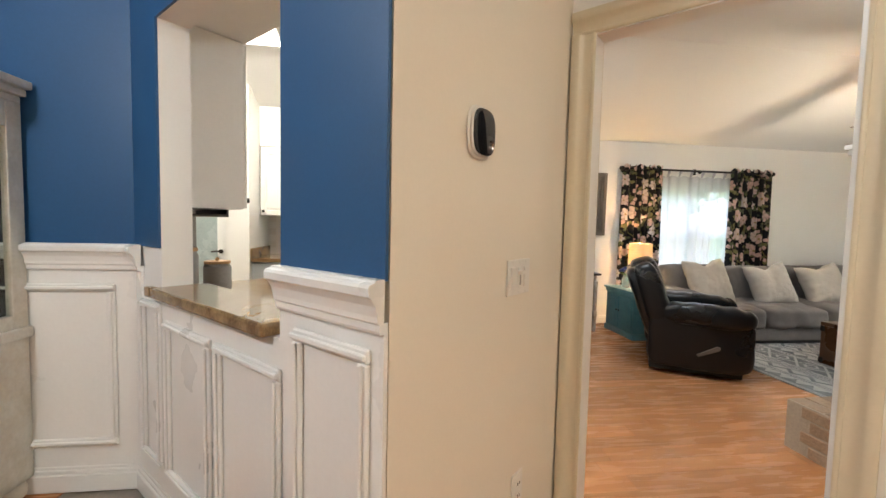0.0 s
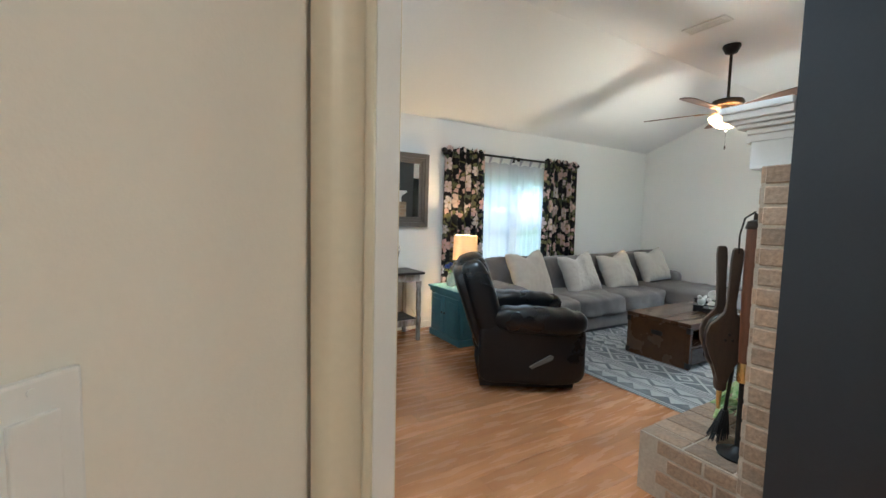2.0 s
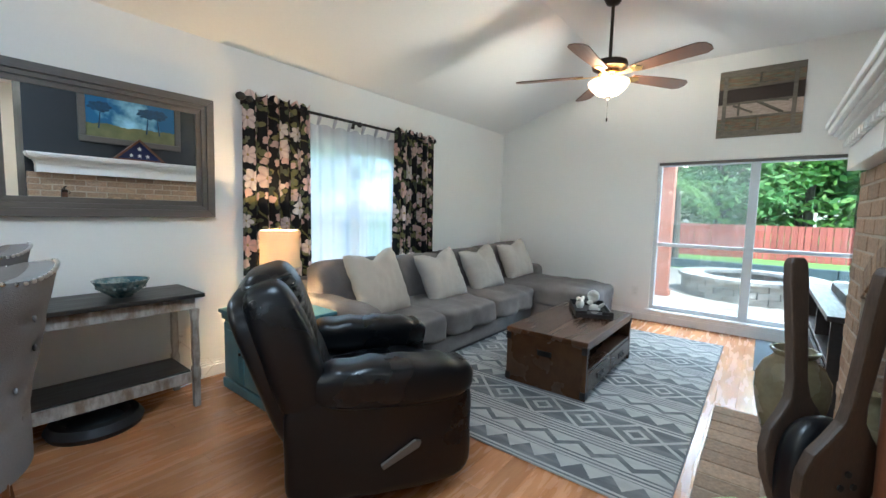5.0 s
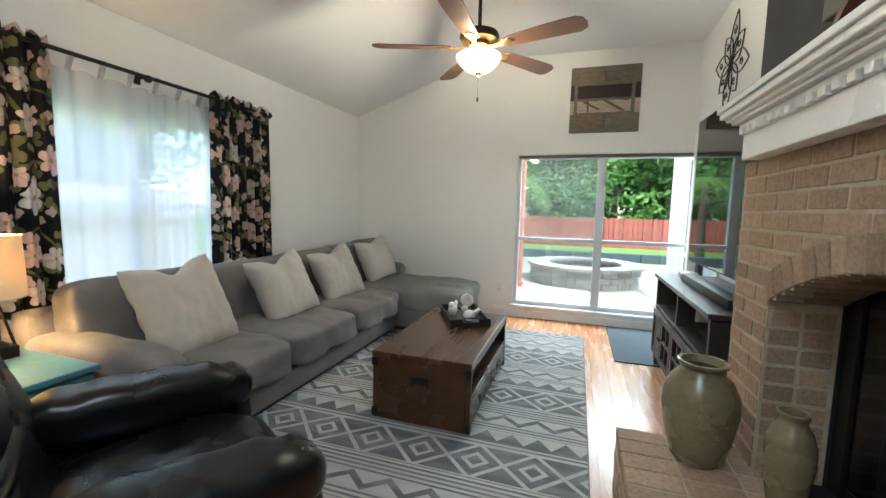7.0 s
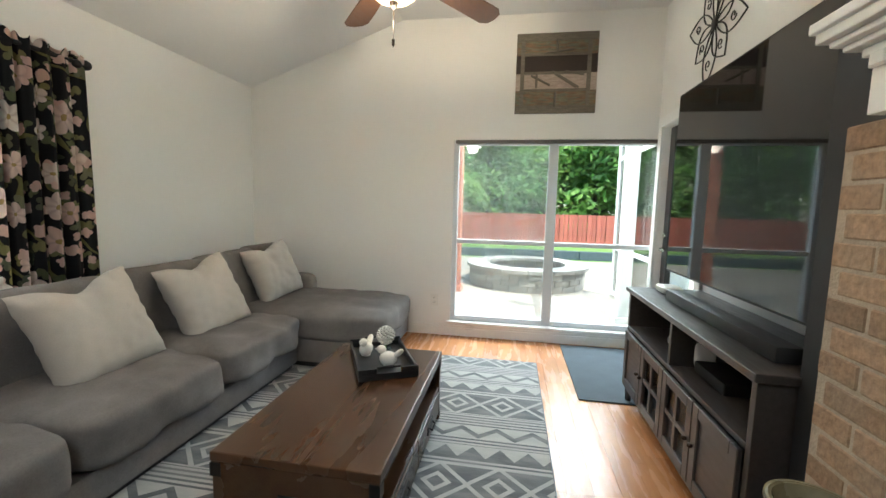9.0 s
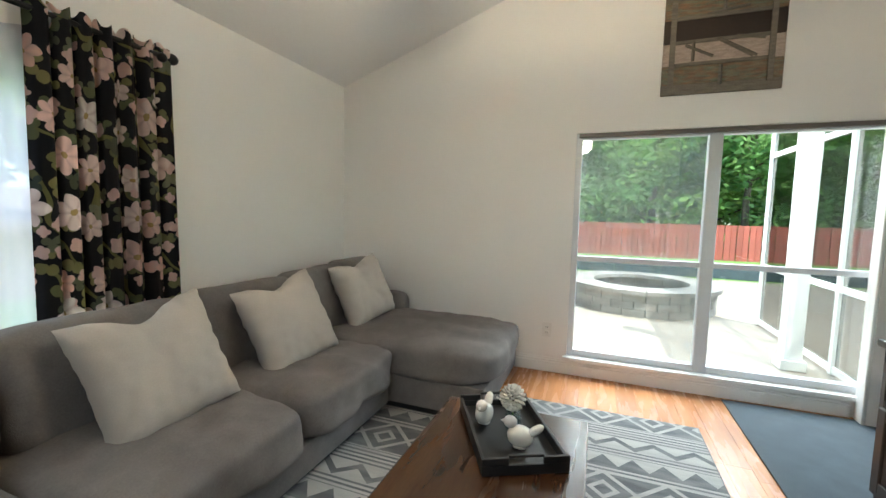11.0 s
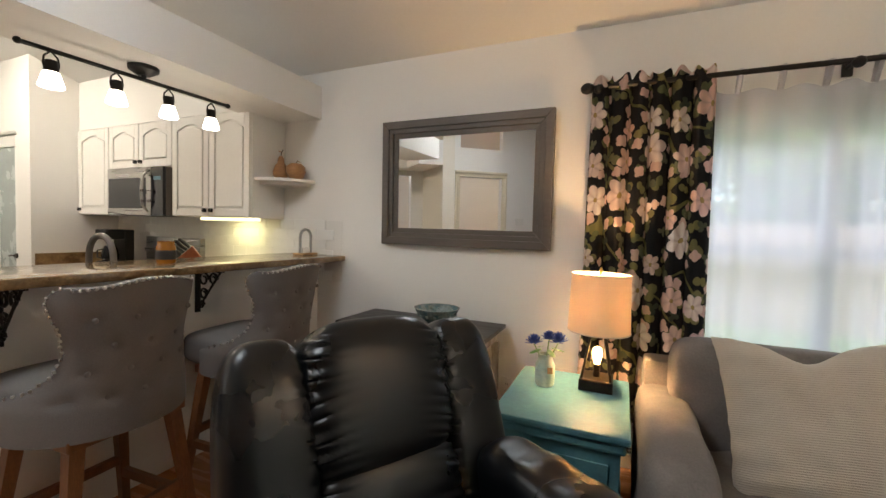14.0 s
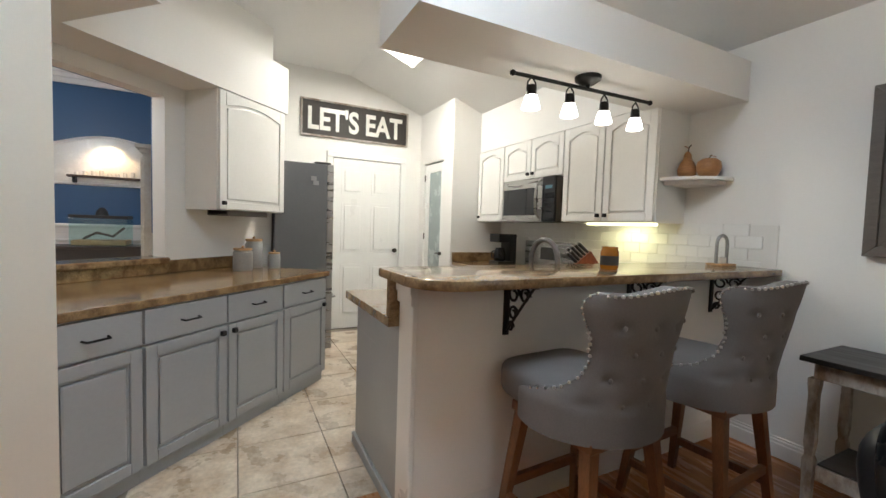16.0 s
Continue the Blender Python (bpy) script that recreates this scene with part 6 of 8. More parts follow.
def hearth_tools():
    t = thing("fire_tool_tube", pose(2.54, 1.765, 0.292), "tall reddish wooden fire tool with brass collar", "fire tool")
    part("foot", lathe([(0.001, 0), (0.075, 0), (0.08, 0.012), (0.03, 0.03), (0.012, 0.05), (0.001, 0.05)], 24), BLACKMETAL, t, smooth=True)
    part("lower_rod", rod((0, 0, 0.045), (0, 0, 0.34), 0.014), BLACKMETAL, t, "black iron rod")
    part("collar", lathe([(0.001, 0.33), (0.024, 0.33), (0.026, 0.345), (0.026, 0.40), (0.024, 0.415), (0.001, 0.415)], 24), BRASS, t, "polished brass collar", True)
    part("shaft", lathe([(0.001, 0.415), (0.024, 0.415), (0.030, 0.70), (0.030, 0.985), (0.001, 0.985)], 28), COPPERWOOD, t, smooth=True)
    part("cap", lathe([(0.001, 0.985), (0.034, 0.985), (0.036, 0.992), (0.033, 1.0), (0.029, 1.018), (0.010, 1.025), (0.008, 1.05), (0.001, 1.05)], 24), BRONZE, t, smooth=True)
    part("ring", pipe([(0.034 + 0.016 * math.cos(a * 0.5236), 0, 0.985 + 0.016 * math.sin(a * 0.5236)) for a in range(12)], 0.003, 6, closed=True), BRONZE, t)
    part("strap", pipe([(-0.005, 0, 1.05), (0.02, 0.01, 1.06), (-0.025, 0.03, 1.03), (-0.036, 0.040, 0.96), (-0.034, 0.040, 0.88)], 0.004, 6), BLACKMETAL, t, "black leather strap")
    b = thing("bellows", pose(2.566, 1.866, 1.20, 0, 0, -44), "dark carved wooden fire bellows with two spread handles", "bellows")
    half = ((0.013, 0.0), (0.020, -0.012), (0.022, -0.05), (0.019, -0.16), (0.018, -0.25), (0.024, -0.285), (0.045, -0.315), (0.072, -0.345), (0.084, -0.385), (0.082, -0.43), (0.066, -0.48), (0.044, -0.53), (0.026, -0.58), (0.016, -0.625))
    outline = list(half) + [(-x, y) for x, y in half[::-1]]
    for s in (-1, 1):
        bd = part("board", prism(outline, -0.010, 0.010, m=pose(0, s * 0.046, 0, 90 - s * 6.2, 0, 0) @ Matrix.Translation((0, 0, -s * 0.034)), bevel=0.005), OLDWOOD, b)
        # Solid black discs put the shade of the bored holes into colour
        for dx, dz in ((0, -0.385), (-0.014, -0.41), (0.014, -0.41)):
            part("vent_hole", rod((dx, s * 0.058, dz), (dx, s * 0.0545, dz), 0.006, sides=10), IRON, bd, "black disc for a bored hole")
    part("gusset", soft_box(0.150, 0.075, 0.25, 2.6, 12, m=pose(0, 0, -0.43)), LEATHER, b, "black leather gusset", True)
    part("block", soft_box(0.045, 0.05, 0.08, 4, 8, m=pose(0, 0, -0.615)), OLDWOOD, b, smooth=True)
    part("nozzle", rod((0, 0, -0.64), (0, 0, -0.74), 0.013, 0.007), BRASS, b)
    h = thing("hearth_brush", pose(2.62, 1.83, 0.292), "black hearth brush standing on the bricks", "brush")
    part("handle", rod((-0.03, 0.0, 0.36), (0.0, 0.03, 0.14), 0.008), BLACKMETAL, h)
    br = bmesh.new()
    rng = random.Random(2)
    for i in range(120):
        a, q = rng.uniform(0, 6.28), rng.uniform(0, 1) ** 0.5
        rod((0.016 * q * math.cos(a), 0.03 + 0.012 * q * math.sin(a), 0.15), (0.075 * q * math.cos(a), 0.05 + 0.04 * q * math.sin(a), 0.004 + 0.02 * rng.random()), 0.003, 0.001, 4, br)
    part("bristles", br, FABRICBLACK, h, "black bristles")


hearth_tools()


def hearth_plant():
    t = thing("pothos_plant", pose(2.92, 1.80, 0.292), "variegated green leafy pothos in a dark pot", "plant")
    part("pot", lathe([(0.001, 0), (0.07, 0), (0.09, 0.10), (0.095, 0.12), (0.08, 0.12), (0.075, 0.09), (0.001, 0.085)], 28), STONEWARE, t, smooth=True)
    rng = random.Random(9)
    leaf_bm = bmesh.new()
    outline = [(0.0, 0.0), (0.025, -0.034), (0.07, -0.036), (0.115, -0.014), (0.135, 0.0), (0.115, 0.014), (0.07, 0.036), (0.025, 0.034)]
    vs = [leaf_bm.verts.new((x, y, 0.010 * math.sin(x * 22) - 1.6 * y * y * (-4))) for x, y in outline]
    mid = [leaf_bm.verts.new((x, 0, 0.006 * math.sin(x * 22) - 0.004)) for x in (0.04, 0.09)]
    leaf_bm.faces.new((vs[0], vs[1], vs[2], mid[0]))
    leaf_bm.faces.new((vs[2], vs[3], mid[1], mid[0]))
    leaf_bm.faces.new((vs[3], vs[4], vs[5], mid[1]))
    leaf_bm.faces.new((vs[5], vs[6], mid[0], mid[1]))
    leaf_bm.faces.new((vs[6], vs[7], vs[0], mid[0]))
    bmesh.ops.solidify(leaf_bm, geom=leaf_bm.faces[:], thickness=0.0015)
    first = part("leaf", leaf_bm, LEAF, t, smooth=True)
    stems = bmesh.new()
    for i in range(72):
        a = rng.uniform(0, 2 * math.pi)
        r, z = rng.uniform(0.03, 0.19), rng.uniform(0.10, 0.33)
        z = min(z, 0.36 - r * 0.9) if r < 0.12 else rng.uniform(0.04, 0.22)
        p = (r * math.cos(a), 0.8 * r * math.sin(a), z)
        ob = first if i == 0 else new("leaf", first.data)
        ob.parent = t
        ob.matrix_local = pose(*p, rng.uniform(-25, 25), rng.uniform(5, 50), math.degrees(a) + rng.uniform(-40, 40)) @ Matrix.Scale(rng.uniform(0.6, 1.05), 4)
        if i % 2 == 0:
            pipe([(0.02 * math.cos(a), 0.02 * math.sin(a), 0.08), (p[0] * 0.6, p[1] * 0.6, z + 0.03), p], 0.0025, 5, stems)
    part("stem_tangle", stems, LEAF, t)


hearth_plant()

# ---- kitchen ----


def bar():
    t = thing("breakfast_bar", Matrix(), "brown polished granite breakfast bar top", "counter")
    pts = [(0.83, 5.165), (1.335, 5.165), (1.335, 3.09)] + [(1.155 + 0.18 * math.cos(a * math.pi / 16), 3.09 - 0.18 * math.sin(a * math.pi / 16)) for a in range(1, 8)] + [(1.155, 2.91), (0.86, 2.91)] + [(0.86 - 0.03 * math.sin(a * math.pi / 12), 2.94 - 0.03 * math.cos(a * math.pi / 12)) for a in range(1, 6)] + [(0.83, 2.94)]
    part("slab", prism(pts, 1.047, 1.087, bevel=0.010), GRANITE, t, smooth=True)
    c = thing("peninsula_counter", Matrix(), "lower granite counter behind the half wall", "counter")
    rims = []
    stone, body = bmesh.new(), box(0.245, 0.934, 2.99, 5.16, 0.0, 0.68)
    for x0, x1, y0, y1, z0, z1, bm in ((0.20, 0.42, 2.93, 5.165, 0.845, 0.885, stone), (0.76, 0.934, 2.93, 5.165, 0.845, 0.885, stone), (0.42, 0.76, 2.93, 3.50, 0.845, 0.885, stone), (0.42, 0.76, 4.12, 5.165, 0.845, 0.885, stone),
                                       (0.245, 0.41, 2.99, 5.16, 0.6805, 0.8445, None), (0.77, 0.934, 2.99, 5.16, 0.6805, 0.8445, None), (0.41, 0.77, 2.99, 3.49, 0.6805, 0.8445, None), (0.41, 0.77, 4.13, 5.16, 0.6805, 0.8445, None)):
        if bm:
            box(x0, x1, y0, y1, z0, z1, bm=bm)
        else:
            rims.append(box(x0, x1, y0, y1, z0, z1))
    part("slab", stone, GRANITE, c)
    part("upstand", box(0.902, 0.934, 2.932, 5.16, 0.8855, 1.0465, 0.003), GRANITE, c, "granite upstand below the bar")
    u = thing("peninsula_cabinet", Matrix(), "grey painted cabinet end under the counter", "cabinet")
    part("body", body, CABGREY, u)
    for r in rims:
        part("top_rail", r, CABGREY, u)
    part("end_post", box(0.9345, 1.08, 2.978, 2.999, 0.0, 1.0465, 0.006), TRIM, u, "white end post")
    part("post_cap", box(0.929, 1.086, 2.968, 2.9775, 0.955, 1.0, 0.003), TRIM, u)
    part("post_cap", box(0.922, 1.093, 2.961, 2.9775, 1.0005, 1.0465, 0.004), TRIM, u)
    part("base_strip", box(0.23, 0.934, 2.972, 2.9895, 0.0, 0.06, 0.004), CABGREY, u)


bar()


def bracket(y):
    t = thing("shelf_bracket", pose(1.0765, y, 1.046), "black scrolled iron bracket under the bar", "bracket", "brackets under the bar")
    b = box(0.0005, 0.012, -0.014, 0.014, -0.24, 0, 0.002)
    box(0.012, 0.20, -0.014, 0.014, -0.012, -0.0005, 0.002, b)
    part("frame", b, BLACKMETAL, t)
    for cx, cz, r in ((0.055, -0.055, 0.04), (0.055, -0.135, 0.032), (0.13, -0.05, 0.034), (0.04, -0.195, 0.022)):
        part("scroll", pipe([(cx + r * (1 - 0.6 * i / 16) * math.cos(i * 0.5), 0, cz + r * (1 - 0.6 * i / 16) * math.sin(i * 0.5)) for i in range(17)], 0.006, 6), BLACKMETAL, t)
    part("brace", pipe([(0.008, 0, -0.23), (0.05, 0, -0.175), (0.11, 0, -0.10), (0.185, 0, -0.01)], 0.006, 6), BLACKMETAL, t)


for y in (3.42, 4.20, 4.93):
    bracket(y)


def bar_stool():
    t = thing("bar_stool", pose(1.395, 3.585, 0, 0, 0, 183), "grey button-tufted bar stool with nailhead trim", "stool", "stools at the bar")
    for x in (-1, 1):
        for y in (-1, 1):
            part("leg", rod((x * 0.225, y * 0.225, 0.0), (x * 0.165, y * 0.165, 0.545), 0.022, 0.033, 4), OAKLEG, t)
    for s in (-1, 1):
        part("stretcher", box(-0.20, 0.20, s * 0.205 - 0.013, s * 0.205 + 0.013, 0.150, 0.188, 0.003), OAKLEG, t)
        part("stretcher", box(s * 0.198 - 0.013, s * 0.198 + 0.013, -0.195, 0.195, 0.210, 0.248, 0.003), OAKLEG, t)
    part("seat_frame", box(-0.20, 0.20, -0.20, 0.20, 0.535, 0.575, 0.006), OAKLEG, t)
    part("seat", soft_box(0.51, 0.475, 0.16, 5, 18, 0.004, 1, pose(0.045, 0, 0.655), crown=0.10), UPHOLSTERY, t, smooth=True)
    # wrap-round back: a curved padded wall, high at the rear and falling to the seat's front
    own = bmesh.new()
    na, nz = 72, 52
    spread = ((0.565, 1.95), (0.680, 1.95), (0.705, 1.62), (0.74, 1.20), (0.79, 0.98), (0.86, 0.89), (0.93, 0.93), (0.99, 1.00), (1.03, 1.03), (1.055, 1.00), (1.07, 0.94), (1.085, 0.80))
    rows = []
    for side in (0, 1):
        ring = []
        for i in range(na + 1):
            f = 2 * i / na - 1
            col = []
            for j in range(nz + 1):
                z = 0.565 + 0.52 * j / nz
                ang = math.pi + f * float(np.interp(z, [k[0] for k in spread], [k[1] for k in spread]))
                rx = 0.262 + 0.070 * max(0, (z - 0.72) / 0.35) - (0.036 if side else 0)
                ry = 0.276 - 0.020 * math.sin(math.pi * min(1, max(0, (z - 0.68) / 0.34))) - (0.036 if side else 0)
                edge = 1 - abs(f) ** 6
                bulge = 0.010 * edge * (-1 if side else 1)
                p = Vector(((rx + bulge) * math.cos(ang), (ry + bulge) * math.sin(ang), z + (0.016 * math.cos(f * 3.1) if j == nz else 0)))
                if not side:
                    for r_i, zz in enumerate((0.70, 0.79, 0.88, 0.97)):
                        for k in range(-3, 4):
                            cy = (k + 0.5 * (r_i % 2)) * 0.105
                            q = ((p.y - cy) / 0.022) ** 2 + ((z - zz) / 0.020) ** 2
                            if p.x < 0 and q < 9:
                                p.x += 0.012 * math.exp(-q)
                col.append(own.verts.new(p))
            ring.append(col)
        rows.append(ring)
    for side in (0, 1):
        for i in range(na):
            for j in range(nz):
                q = (rows[side][i][j], rows[side][i + 1][j], rows[side][i + 1][j + 1], rows[side][i][j + 1])
                own.faces.new(q if not side else q[::-1])
    for i in range(na):
        own.faces.new((rows[0][i][nz], rows[0][i + 1][nz], rows[1][i + 1][nz], rows[1][i][nz]))
        own.faces.new((rows[1][i][0], rows[1][i + 1][0], rows[0][i + 1][0], rows[0][i][0]))
    for i in (0, na):
        for j in range(nz):
            q = (rows[0][i][j], rows[0][i][j + 1], rows[1][i][j + 1], rows[1][i][j])
            own.faces.new(q if i else q[::-1])
    studs = bmesh.new()
    rim = [rows[0][0][j] for j in range(13, nz)] + [rows[0][i][nz] for i in range(na + 1)] + [rows[0][na][j] for j in range(nz - 1, 12, -1)]
    line = [v.co.copy() for v in rim]
    gone = 0.0
    for a, b in zip(line, line[1:]):
        gone += (b - a).length
        if gone > 0.017:
            gone = 0.0
            out = Vector((b.x, b.y, 0)).normalized() * 0.002
            soft_box(0.013, 0.013, 0.013, 2, 1, bm=studs, m=Matrix.Translation(b + out))
    part("backrest", own, UPHOLSTERY, t, "grey tufted wrap-round back", True)
    tagged(part("nailhead_trim", studs, NAIL, t, "row of nickel nailheads", True), kind="stuff")
    bt = bmesh.new()
    for r_i, zz in enumerate((0.70, 0.79, 0.88, 0.97)):
        for k in range(-2, 3):
            cy = (k + 0.5 * (r_i % 2)) * 0.105
            if abs(cy) < 0.20:
                rr = 0.266 + 0.070 * max(0, (zz - 0.72) / 0.35)
                soft_box(0.010, 0.019, 0.019, 2, 3, bm=bt, m=pose(-math.sqrt(max(0.0, rr * rr - cy * cy)) + 0.004, cy, zz))
    tagged(part("buttons", bt, UPHOLSTERY, t, "covered buttons", True), kind="stuff")
    copy_thing(t, pose(1.42, 4.29, 0, 0, 0, 184))


bar_stool()


def bar_clutter():
    c = thing("candle_jar", pose(1.10, 4.02, 1.0875), "amber glass candle jar with a dark label", "candle")
    part("jar", lathe([(0.001, 0), (0.040, 0), (0.043, 0.01), (0.043, 0.085), (0.038, 0.095), (0.038, 0.11), (0.034, 0.11), (0.034, 0.08), (0.001, 0.075)], 28), AMBER, c, smooth=True)
    part("label", lathe([(0.0432, 0.02), (0.0436, 0.021), (0.0436, 0.065), (0.0432, 0.066)], 28), SIGNBOARD, c, "dark label band")
    a = thing("paper_towel_arch", pose(1.06, 5.05, 1.0875), "arched grey wooden holder on a small stand", "holder")
    part("foot", box(-0.05, 0.05, -0.075, 0.075, 0, 0.012, 0.003), BAMBOO, a)
    part("arch", pipe([(0, -0.055, 0.012), (0, -0.055, 0.13)] + [(0, -0.055 * math.cos(k * math.pi / 8), 0.13 + 0.055 * math.sin(k * math.pi / 8)) for k in range(1, 8)] + [(0, 0.055, 0.13), (0, 0.055, 0.012)], 0.010, 8), CANISTER, a, smooth=True)
    part("block", box(-0.012, 0.012, -0.035, 0.035, 0.012, 0.05, 0.003), CERAMIC, a)
    f = thing("kitchen_faucet", pose(0.845, 3.92, 0.8855), "dark steel gooseneck kitchen faucet", "faucet")
    part("neck", pipe([(0.0, 0, 0), (0.0, 0, 0.22)] + [(-0.11 + 0.11 * math.cos(k * math.pi / 10), 0, 0.22 + 0.11 * math.sin(k * math.pi / 10)) for k in range(1, 11)] + [(-0.222, 0, 0.16)], 0.015, 10), PEWTER, f, smooth=True)
    part("base", lathe([(0.001, 0), (0.03, 0), (0.03, 0.012), (0.02, 0.03), (0.001, 0.03)], 20), PEWTER, f, smooth=True)
    part("lever", pipe([(0, 0.018, 0.10), (0.01, 0.05, 0.13), (0.02, 0.06, 0.17)], 0.007, 8), PEWTER, f)
    s = thing("sink", pose(0.59, 3.81, 0.8855), "steel sink rim set in the counter", "sink")
    b = bmesh.new()
    for x0, x1, y0, y1 in ((-0.182, -0.166, -0.322, 0.322), (0.166, 0.182, -0.322, 0.322), (-0.166, 0.166, -0.322, -0.306), (-0.166, 0.166, 0.306, 0.322)):
        box(x0, x1, y0, y1, 0, 0.004, 0.001, b, 1)
    part("rim", b, STEEL, s)
    tub = box(-0.166, 0.166, -0.306, 0.306, -0.20, -0.196)
    for x0, x1, y0, y1 in ((-0.166, -0.160, -0.306, 0.306), (0.160, 0.166, -0.306, 0.306), (-0.160, 0.160, -0.306, -0.300), (-0.160, 0.160, 0.300, 0.306)):
        box(x0, x1, y0, y1, -0.196, 0.0, bm=tub)
    part("basin", tub, STEEL, s, "steel basin")
    part("drain", lathe([(0.001, -0.196), (0.045, -0.196), (0.045, -0.193), (0.03, -0.192), (0.001, -0.192)], 20), PEWTER, s, "round drain")


bar_clutter()


def cabinet_front(t, x0, x1, z0, z1, mat, m, knob, arched=False, name="door", pull=False):
    """A framed door or drawer front on the plane y = 0, facing -y, with its raised panel."""
    d = part(name, box(x0, x1, -0.010 if name == "door" else -0.02, 0, z0, z1, 0.003), mat, t, m=m)
    e = 0.055 if z1 - z0 > 0.25 else 0.03
    if name == "door":
        pts = [(x0 + e, z0 + e), (x1 - e, z0 + e), (x1 - e, z1 - e - (0.045 if arched else 0))]
        if arched:
            pts += [(x1 - e - (x1 - x0 - 2 * e) * k / 10, z1 - e - 0.045 * (1 - math.sin(math.pi * k / 10))) for k in range(1, 10)]
        pts += [(x0 + e, z1 - e - (0.045 if arched else 0))]
        turn = pose(0, 0, 0, 90, 0, 0)
        ring = box(x0, x0 + e, -0.024, -0.0101, z0, z1, 0.003, None, 1)
        box(x1 - e, x1, -0.024, -0.0101, z0, z1, 0.003, ring, 1)
        box(x0 + e, x1 - e, -0.024, -0.0101, z0, z0 + e, 0.003, ring, 1)
        prism([(x1 - e, z1), (x0 + e, z1)] + pts[2:][::-1], 0.0101, 0.024, bm=ring, m=turn, bevel=0.002)
        part("frame", ring, mat, d)
        cx, cz = (x0 + x1) / 2, (z0 + z1) / 2
        wx, wz = (x1 - x0) / 2 - e, (z1 - z0) / 2 - e
        inner = [(cx + (x - cx) * (wx - 0.014) / wx, cz + (z - cz) * (wz - 0.016) / wz) for x, z in pts]
        part("panel", prism(inner, 0.0101, 0.022, m=turn, bevel=0.009), mat, d)
    if pull:
        part("pull", pipe([((x0 + x1) / 2 - 0.05, -0.02, (z0 + z1) / 2), ((x0 + x1) / 2 - 0.045, -0.045, (z0 + z1) / 2 - 0.004), ((x0 + x1) / 2 + 0.045, -0.045, (z0 + z1) / 2 - 0.004), ((x0 + x1) / 2 + 0.05, -0.02, (z0 + z1) / 2)], 0.005, 6), BLACKMETAL, d, "black bar pull")
    elif knob:
        part("knob", box(knob[0] - 0.014, knob[0] + 0.014, -0.045, -0.0205, knob[1] - 0.014, knob[1] + 0.014, 0.004), BLACKMETAL, d, "square black knob")
    return d


def base_unit(v0, v1, left):
    """A grey base cabinet; its front looks north-east."""
    m = DIAG @ Matrix.Translation((1.55, (v0 + v1) / 2, 0)) @ Matrix.Rotation(radians(90), 4, "Z")
    t = thing("base_cabinet", m, "grey painted base cabinet with a drawer and panelled door", "cabinet", "grey base cabinets")
    w = (v1 - v0) / 2 - 0.001
    part("body", box(-w, w, 0.001, 0.78, 0.075, 0.8445, 0.002), CABGREY, t)
    part("toe_kick", box(-w, w, 0.012, 0.76, 0.0, 0.075), CABGREY, t)
    cabinet_front(t, -w + 0.006, w - 0.006, 0.675, 0.835, CABGREY, None, None, name="drawer", pull=True)
    cabinet_front(t, -w + 0.006, w - 0.006, 0.085, 0.662, CABGREY, None, (w - 0.04 if left else -w + 0.04, 0.625))


for i, (v0, v1) in enumerate(((0.835, 1.236), (1.236, 1.717), (1.717, 2.19), (2.19, 2.69))):
    base_unit(v0, v1, i % 2 == 1)
ct = thing("kitchen_counter", DIAG.copy(), "brown granite counter with a low upstand", "counter")
part("slab", box(0.744, 1.58, 0.83, 2.72, 0.845, 0.885, 0.008), GRANITE, ct)
part("upstand", box(0.744, 0.768, 0.83, 2.72, 0.8855, 0.975, 0.004), GRANITE, ct)
lg = thing("pass_through_ledge", DIAG.copy(), "brown granite ledge in the pass-through", "ledge")
part("slab", box(0.572, 0.80, 1.08, 1.974, 0.956, 0.998, 0.010), GRANITE, lg)
part("return", box(0.572, 0.608, 1.974, 2.04, 0.956, 0.998, 0.008), GRANITE, lg)


def upper_unit(m, w, z0, z1, depth, doors, label, knob_low=True):
    t = thing("wall_cabinet", m, label, "cabinet", "white wall cabinets")
    part("body", box(-w, w, 0.001, depth, z0, z1, 0.002), CABWHITE, t)
    step = 2 * w / doors
    for k in range(doors):
        a, b = -w + k * step + 0.005, -w + (k + 1) * step - 0.005
        kx = (b - 0.03) if (k == 0 and doors == 2) else (a + 0.03)
        cabinet_front(t, a, b, z0 + 0.006, z1 - 0.006, CABWHITE, None, (kx, z0 + 0.05), True)
    return t


upper_unit(pose(-1.235, 4.855, 0), 0.245, 1.345, 2.12, 0.31, 1, "white wall cabinet with an arched panel door")
upper_unit(pose(-0.557, 4.855, 0), 0.43, 1.745, 2.12, 0.31, 2, "short white wall cabinet above the microwave")
upper_unit(pose(0.305, 4.855, 0), 0.43, 1.345, 2.12, 0.31, 2, "white wall cabinet with two arched panel doors")
upper_unit(DIAG @ Matrix.Translation((1.04, 2.465, 0)) @ Matrix.Rotation(radians(90), 4, "Z"), 0.335, 1.34, 2.185, 0.295, 1, "white wall cabinet beside the pass-through")
rk = thing("under_cabinet_rack", DIAG @ pose(0.92, 2.45, 1.30), "dark rack fixed below the wall cabinet", "rack")
part("tray", box(-0.10, 0.10, -0.20, 0.20, 0.0, 0.012, 0.002), PEWTER, rk)
part("side", box(-0.10, -0.09, -0.20, 0.20, 0.012, 0.0395, 0.002), PEWTER, rk)
part("side", box(0.09, 0.10, -0.20, 0.20, 0.012, 0.0395, 0.002), PEWTER, rk)
ul = thing("under_cabinet_light", pose(0.35, 4.98, 1.322), "slim lit strip below the wall cabinet", "light")
